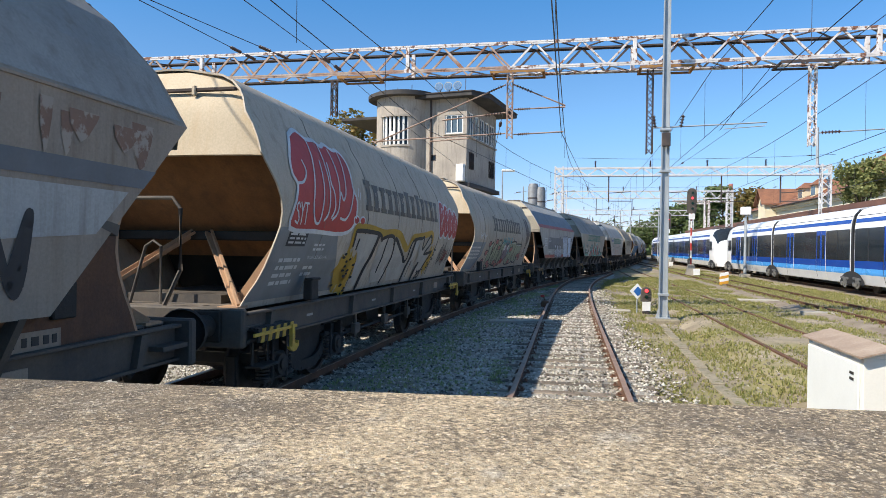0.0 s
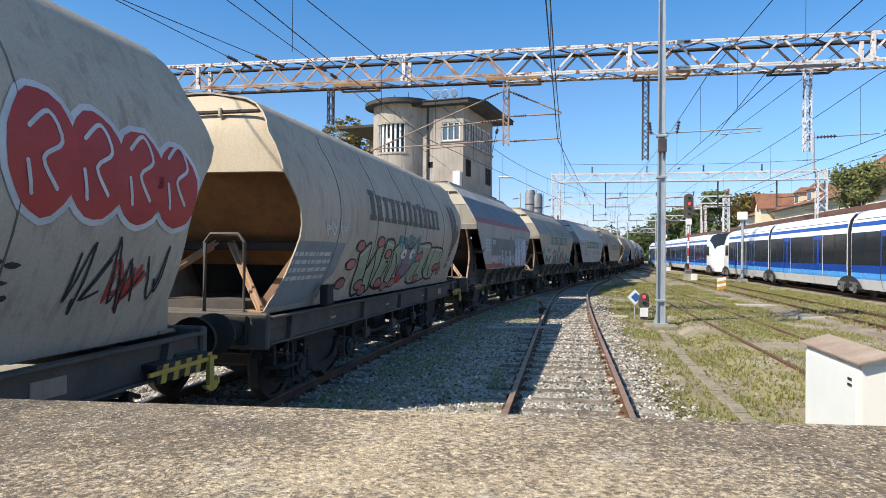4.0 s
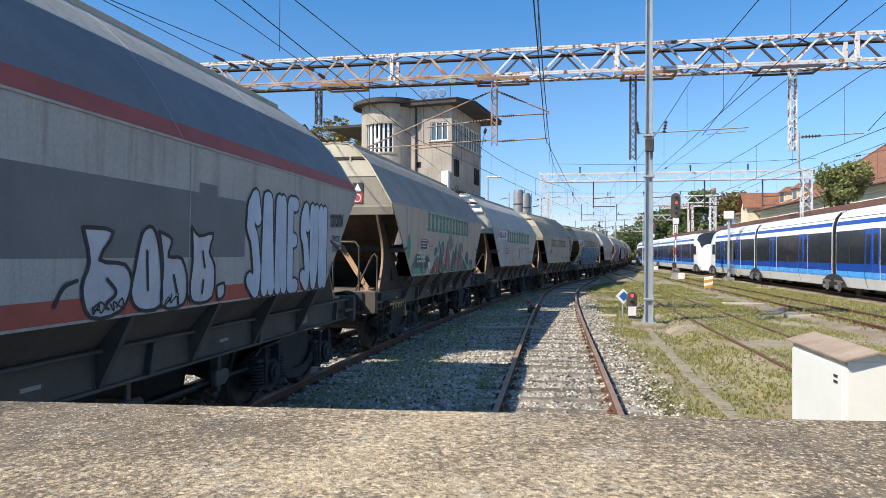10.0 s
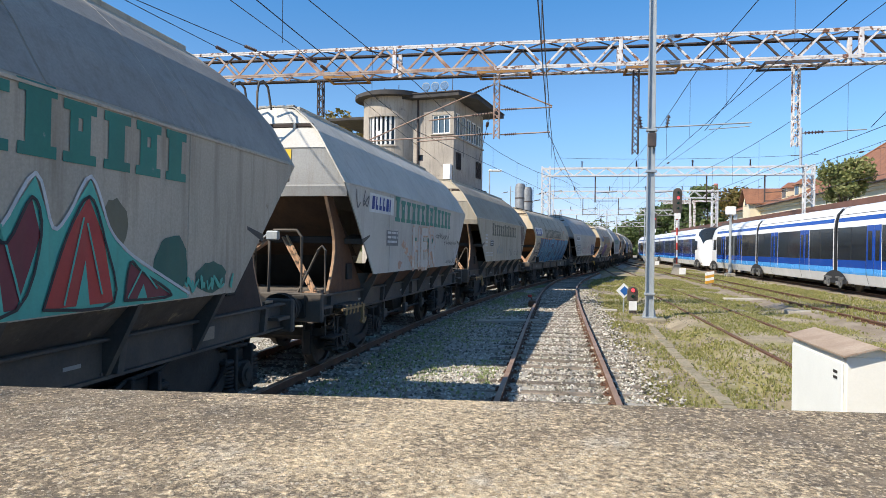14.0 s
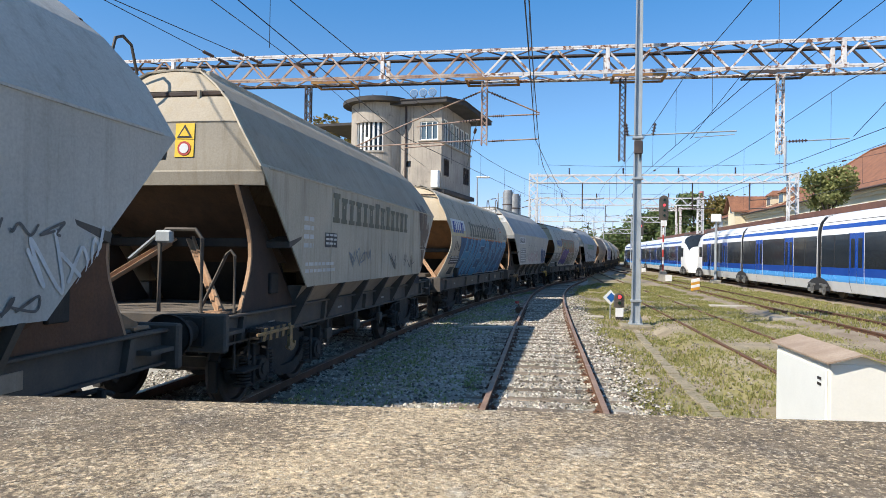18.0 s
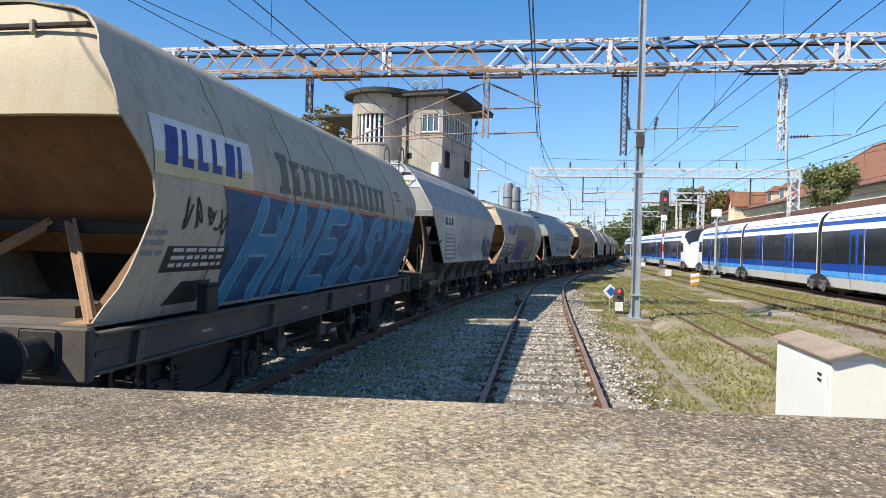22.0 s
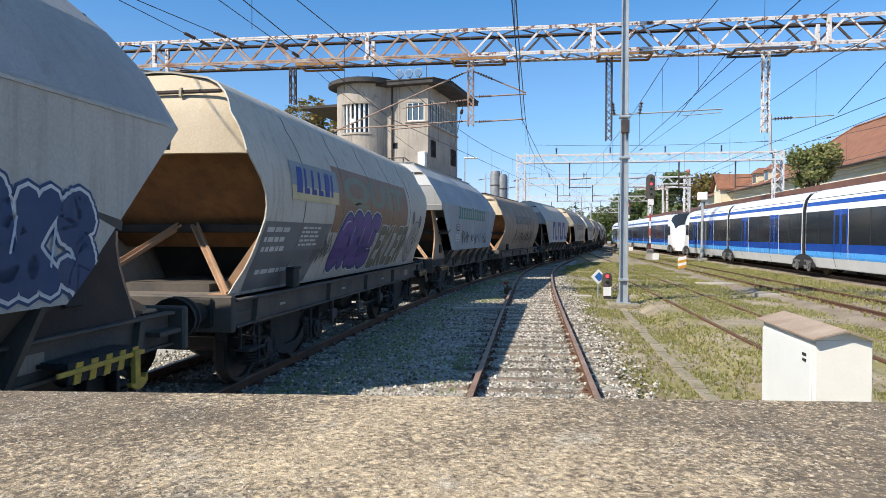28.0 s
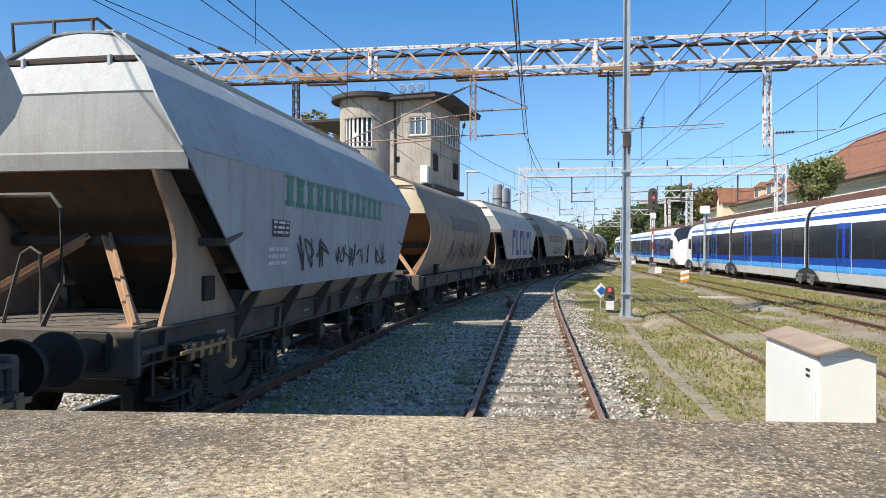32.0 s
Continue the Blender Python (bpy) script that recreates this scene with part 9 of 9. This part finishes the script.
scrawl(w, "rnd", -4.4, -3.6, 1.95, 2.3, 4, 0.025, S_BLACK, 61)
plate_rows(w, "rnd", -5.0, -4.5, 1.7, 2.0, None, PAN_GREY, 3, 1, seed=20)
plate_rows(w, "rnd", 4.0, 5.0, 2.5, 2.72, None, L_GREY, 4, 1, seed=21)
mark(w, "rnd", "dark_panel", [[(-4.2, 1.28), (-3.6, 1.28), (-3.45, 1.5), (-4.0, 1.5)]], PLATE_BLACK, 0)

# pale wagon with faded bubbles
w = W[8]
short_brand(w, "ang", -3.68, -2.30, 2.44, 2.76, PAPER, S_BLACK)
plate_rows(w, "ang", -3.45, -2.1, 1.52, 2.24, PAN_GREY, INK, 6, 1, "data_plate", 22)
r = random.Random(4)
for k in range(4):
    cx = -1.3 + 0.72 * k
    mark(w, "ang", "graffiti_fill", [blob(cx + 0.2, 1.80, 0.34, 0.30, 110 + k, 18, 0.3)], spray("faded_pink_%d" % k, (0.44, 0.33, 0.31), 0.5, (0.5, 0.49, 0.46)), 0)
    lines(w, "ang", [[(cx - 0.22, 1.62), (cx - 0.30, 2.0), (cx - 0.05, 2.38), (cx + 0.28, 2.30), (cx + 0.34, 1.95), (cx + 0.10, 1.66)], [(cx - 0.10, 1.70), (cx - 0.02, 2.05), (cx + 0.16, 2.08), (cx + 0.14, 1.80)], [(cx + 0.05, 2.40), (cx + 0.10, 2.52)]], 0.035, S_FADE, 1)
scrawl(w, "ang", -1.95, -1.4, 1.6, 2.15, 3, 0.03, S_FADE, 71)
scrawl(w, "ang", 1.3, 2.2, 1.6, 2.2, 3, 0.03, S_FADE, 72)
for m, width, layer in ((S_NAVY, 0.30, 1), (S_WHITE, 0.255, 2), (S_NAVY, 0.20, 3)):
    hand(w, "ang", "NAKS", 2.30, 3.74, 1.60, 2.12, m, layer, width, 0.0, 0.45, 0.0, "graffiti_outline", "navy bubble graffiti letter", True)
lines(w, "ang", [[(2.5, 1.75), (2.52, 2.05)], [(2.95, 1.8), (3.0, 2.02)], [(3.3, 1.7), (3.34, 1.95)]], 0.02, S_ICE, 4, "graffiti_shine")

# ochre patch and purple letters
w = W[9]
short_brand(w, "rnd", -4.1, -2.2, 2.40, 2.90, PAN_BLUE, MILL_BLUE, MILL_YEL)
mark(w, "rnd", "ochre_panel", [rect(-2.35, 2.75, 1.95, 3.0)], PAN_OCHRE, 0, "ochre overpainted panel")
mark(w, "rnd", "dark_panel", [[(-4.78 + 0.6 * k, 1.22), (-4.18 + 0.6 * k - (0.4 if k == 3 else 0), 1.22), (-4.18 + 0.6 * k, 2.08), (-4.78 + 0.6 * k, 2.08)] for k in range(4)], PAN_DARK, 1, "dark grey painted panel")
S_GHOST = spray("ghost_green", (0.20, 0.21, 0.13), 0.4, (0.27, 0.155, 0.085))
words(w, "rnd", "QUIT", -1.9, 2.4, 2.35, 2.9, S_GHOST, 1, 0.03, 0, "faded_letters", label="faded green letters")
for m, width, layer in ((S_WHITE, 0.40, 1), (S_NAVY, 0.36, 2), (S_PURPLE, 0.26, 3)):
    hand(w, "rnd", "GRBE", -2.0, 0.30, 1.48, 2.12, m, layer, width, 0.12, 0.34, 0.0, "graffiti_outline", "purple bubble graffiti letter", True)
lines(w, "rnd", [[(-1.80, 2.0), (-1.68, 2.12), (-1.5, 2.14)], [(-1.20, 1.75), (-1.16, 2.05)], [(-0.62, 1.75), (-0.58, 2.05)], [(-0.05, 1.75), (0.0, 2.02)]], 0.02, S_ICE, 4, "graffiti_shine")
hand(w, "rnd", "EKLER", 0.42, 2.92, 1.36, 2.02, S_SILVER, 2, 0.24, 0.14, 0.42, 0.02, "graffiti_outline")
hand(w, "rnd", "EKLER", 0.42, 2.92, 1.36, 2.02, S_OLIVE, 3, 0.19, 0.14, 0.42, 0.02, "graffiti_outline", "dark grey-green graffiti letter")
scrawl(w, "rnd", 2.85, 3.25, 1.55, 2.0, 3, 0.018, L_GREY, 82)
FACE = [(3.62, 2.20), (3.42, 2.0), (3.34, 1.76), (3.46, 1.45), (3.75, 1.28), (4.05, 1.30), (4.28, 1.55), (4.34, 1.85), (4.22, 2.12), (3.95, 2.24)]
mark(w, "rnd", "spray_patch", [curve([*FACE, FACE[0]], 3)[:-1]], spray("thin_grey_spray", (0.40, 0.375, 0.335)), 0, "grey sprayed round animal head")
mark(w, "rnd", "graffiti_outline", brush(curve([*FACE, FACE[0]], 3), 0.03), L_GREY, 1, "", False)
for cx, ch in ((3.43, 2.32), (4.20, 2.24)):
    mark(w, "rnd", "spray_patch", [blob(cx, ch, 0.14, 0.17, 3, 16, 0.05)], L_GREY, 1)
lines(w, "rnd", [[(3.74, 2.08), (3.70, 1.9), (3.80, 1.84), (3.86, 2.0), (3.80, 2.12)], [(4.05, 2.1), (4.04, 1.92), (4.12, 1.88), (4.16, 2.04)], [(3.62, 1.78), (3.9, 1.84), (4.2, 1.76)], [(3.6, 1.62), (3.85, 1.46), (4.12, 1.60)]], 0.028, L_GREY, 2)
mark(w, "rnd", "spray_patch", [blob(3.94, 1.72, 0.10, 0.06, 9, 12, 0.06)], L_GREY, 2)
plate_rows(w, "rnd", -4.75, -3.95, 1.62, 2.04, None, INK, 3, 1, "data_plate", 23)
plate_rows(w, "rnd", -3.6, -2.8, 1.72, 2.04, None, INK, 5, 1, "data_plate", 24)
plate_rows(w, "rnd", -4.7, -3.3, 1.34, 1.50, None, INK, 1, 1, "data_plate", 25)
scrawl(w, "rnd", -2.9, -2.1, 1.45, 1.95, 5, 0.025, L_GREY, 81)

# blue-grey wagon with black tags
w = W[10]
brand_row(w, "ang", -2.58, 2.28, 2.46, 2.84, L_GREEN)
plate_rows(w, "ang", -2.95, -2.41, 2.06, 2.27, PLATE_BLACK, INK, 3, 1, "owner_plate", 25)
scrawl(w, "ang", -2.2, -0.9, 1.6, 2.15, 4, 0.04, S_BLACK, 91)
scrawl(w, "ang", -0.7, 0.9, 1.62, 2.0, 5, 0.035, S_BLACK, 92)
scrawl(w, "ang", 1.2, 2.6, 1.6, 2.0, 4, 0.04, S_BLACK, 93)
plate_rows(w, "ang", -3.1, -2.4, 1.66, 1.95, None, INK, 3, 1, seed=26)

# farther wagons
brand_row(W[11], "rnd", -2.3, 2.3, 2.5, 2.9, L_GREY)
scrawl(W[11], "rnd", -2.0, 3.2, 1.5, 2.2, 9, 0.06, S_BLACK, 95)
w = W[12]
for k in range(6):
    a = -2.2 + k * 0.98
    polys = [rect(a, a + 0.30, 1.6, 2.84)] + ([rect(a + 0.30, a + 0.75, 1.6, 1.85)] if k % 2 else [rect(a + 0.30, a + 0.75, 2.5, 2.84)])
    mark(w, "ang", "graffiti_bar", polys, MILL_BLUE, 1, "tall blue graffiti bar")
for k in (13, 14, 16, 18):
    brand_row(W[k], "ang", -2.4, 2.4, 2.4, 2.82, L_GREY)
    scrawl(W[k], "ang", -1.5, 2.5, 1.5, 2.1, 6, 0.06, S_BLACK, 100 + k)
for k in (15, 17):
    brand_row(W[k], "rnd", -2.4, 2.4, 2.4, 2.82, L_GREY)

# warning plates on end walls, tags on the end plates
def on_hood(h, lift):
    return -(ang_end(h) - 0.03) + 0.006 - lift


def hood_plate(name, poly, lift, material, parent, label=""):
    """A thin plate lying on the sloping end wall; poly: (across, height)."""
    n = len(poly)
    g = Geo().add([(on_hood(h, lift) + d, y, h) for d in (0.0, 0.008) for y, h in poly], [tuple(range(n)), tuple(reversed(range(n, 2 * n)))] + [(k, (k + 1) % n, n + (k + 1) % n, n + k) for k in range(n)])
    return part(name, g, material, parent, label, 0)


def ring_of(y, h, r, n=14):
    return [(y + math.cos(2 * math.pi * k / n) * r, h + math.sin(2 * math.pi * k / n) * r) for k in range(n)]


S_SIGN = plain("yellow_warning_plate", (0.85, 0.55, 0.03))
for k, y, h, n, wide in ((4, -0.72, 2.88, 1, 0.105), (5, -0.42, 2.98, 1, 0.12), (6, -0.45, 2.98, 1, 0.12), (8, -0.62, 3.02, 2, 0.095)):
    back = hood_plate("warning_sign", [(y - wide, h), (y + wide, h), (y + wide, h + 0.2), (y - wide, h + 0.2)], 0.004, S_RED if k == 4 else S_SIGN, W[k], "red and white prohibition plate" if k == 4 else "yellow warning plate")
    hood_plate("prohibition_ring", ring_of(y, h + 0.10, 0.085), 0.010, PAPER if k == 4 else S_RED, back)
    hood_plate("ring_field", ring_of(y, h + 0.10, 0.058), 0.014, S_RED if k == 4 else PAPER, back)
    for i in range(n):
        z = h + 0.205 + 0.2 * i
        p = hood_plate("warning_sign", [(y - wide, z), (y + wide, z), (y + wide, z + 0.19), (y - wide, z + 0.19)], 0.004, S_BLACK if k == 4 else S_SIGN, W[k], "dark plate with white triangle" if k == 4 else "yellow danger plate")
        hood_plate("warning_triangle", [(y - wide * 0.8, z + 0.02), (y + wide * 0.8, z + 0.02), (y, z + 0.175)], 0.010, PAPER if k == 4 else S_BLACK, p)
        hood_plate("triangle_field", [(y - wide * 0.52, z + 0.04), (y + wide * 0.52, z + 0.04), (y, z + 0.135)], 0.014, PAPER if k == 4 else S_SIGN, p)
# rail round the roof's end
for q in (Matrix(),):
    hand_rail(W[10], q, [(-4.25, 0.9, 3.7), (-4.3, 0.9, 4.30), (-4.3, -0.10, 4.30), (-4.0, -0.30, 4.10)], 0.02)
    hand_rail(W[10], q, [(-4.3, 0.4, 4.06), (-4.3, 0.4, 4.30)], 0.02)
    hand_rail(W[10], q, [(-4.3, -0.05, 4.06), (-4.3, -0.05, 4.30)], 0.02)
L_INK = spray("dusty_ink", (0.34, 0.33, 0.31))
for k in range(len(W)):
    sole = [o for o in W[k].children if o.name.startswith("solebar")][0]
    lat = 1.08 if k in (0, 3, 4, 5, 6, 8, 10, 12, 13, 14, 16, 18) else 1.2
    for i in range(3):
        x = -4.0 + 2.6 * i + 0.3 * (k % 3)
        part("stencil_bar", Geo().box(x, x + 0.18, -lat - 0.046, -lat - 0.0405, 0.98, 1.01), L_INK, sole)
    if k < 13:
        part("tariff_frame", Geo().box(3.3, 3.62, -lat - 0.05, -lat - 0.041, 0.94, 1.07, 0.004), P_BROWNGREY, sole)


# ---- what moves: the grain train rolls past ----
RUN = [0, 5.62, 11.45, 17.41, 23.96, 30.84, 38.07, 45.41, 52.53, 59.5, 66.57, 73.78, 80.83, 87.85, 94.87, 101.82, 108.82]
SLOPE = list(np.gradient(RUN))


def run_at(t):
    """Metres that the train has rolled since the start."""
    i = min(int(t / 2), 15)
    u = t / 2 - i
    return (2 * u ** 3 - 3 * u ** 2 + 1) * RUN[i] + (u ** 3 - 2 * u ** 2 + u) * SLOPE[i] + (3 * u ** 2 - 2 * u ** 3) * RUN[i + 1] + (u ** 3 - u ** 2) * SLOPE[i + 1]


def motions():
    for k, w in enumerate(W):
        rows = []
        for n in range(65):
            t = n * 0.5
            a = CENTRE[k] - run_at(t)
            p, q = main_at(a - 3.35), main_at(a + 3.35)
            c = (p + q) / 2
            rows.append((t, pose(c.x, c.y, 0, 0, 0, math.degrees(math.atan2(q.y - p.y, q.x - p.x)))))
        walk(w, rows)
        for b in [o for o in w.children if o.name.startswith("bogie")]:
            back = -1 if b.matrix_local.to_euler().z > 1 else 1
            for s in [o for o in b.children if o.name.startswith("wheelset")]:
                x = s.location.x
                walk(s, [(n * 0.1 * 2, pose(x, 0, 0.46, 0, -back * math.degrees(run_at(n * 0.2) / 0.46), 0)) for n in range(161)])


motions()
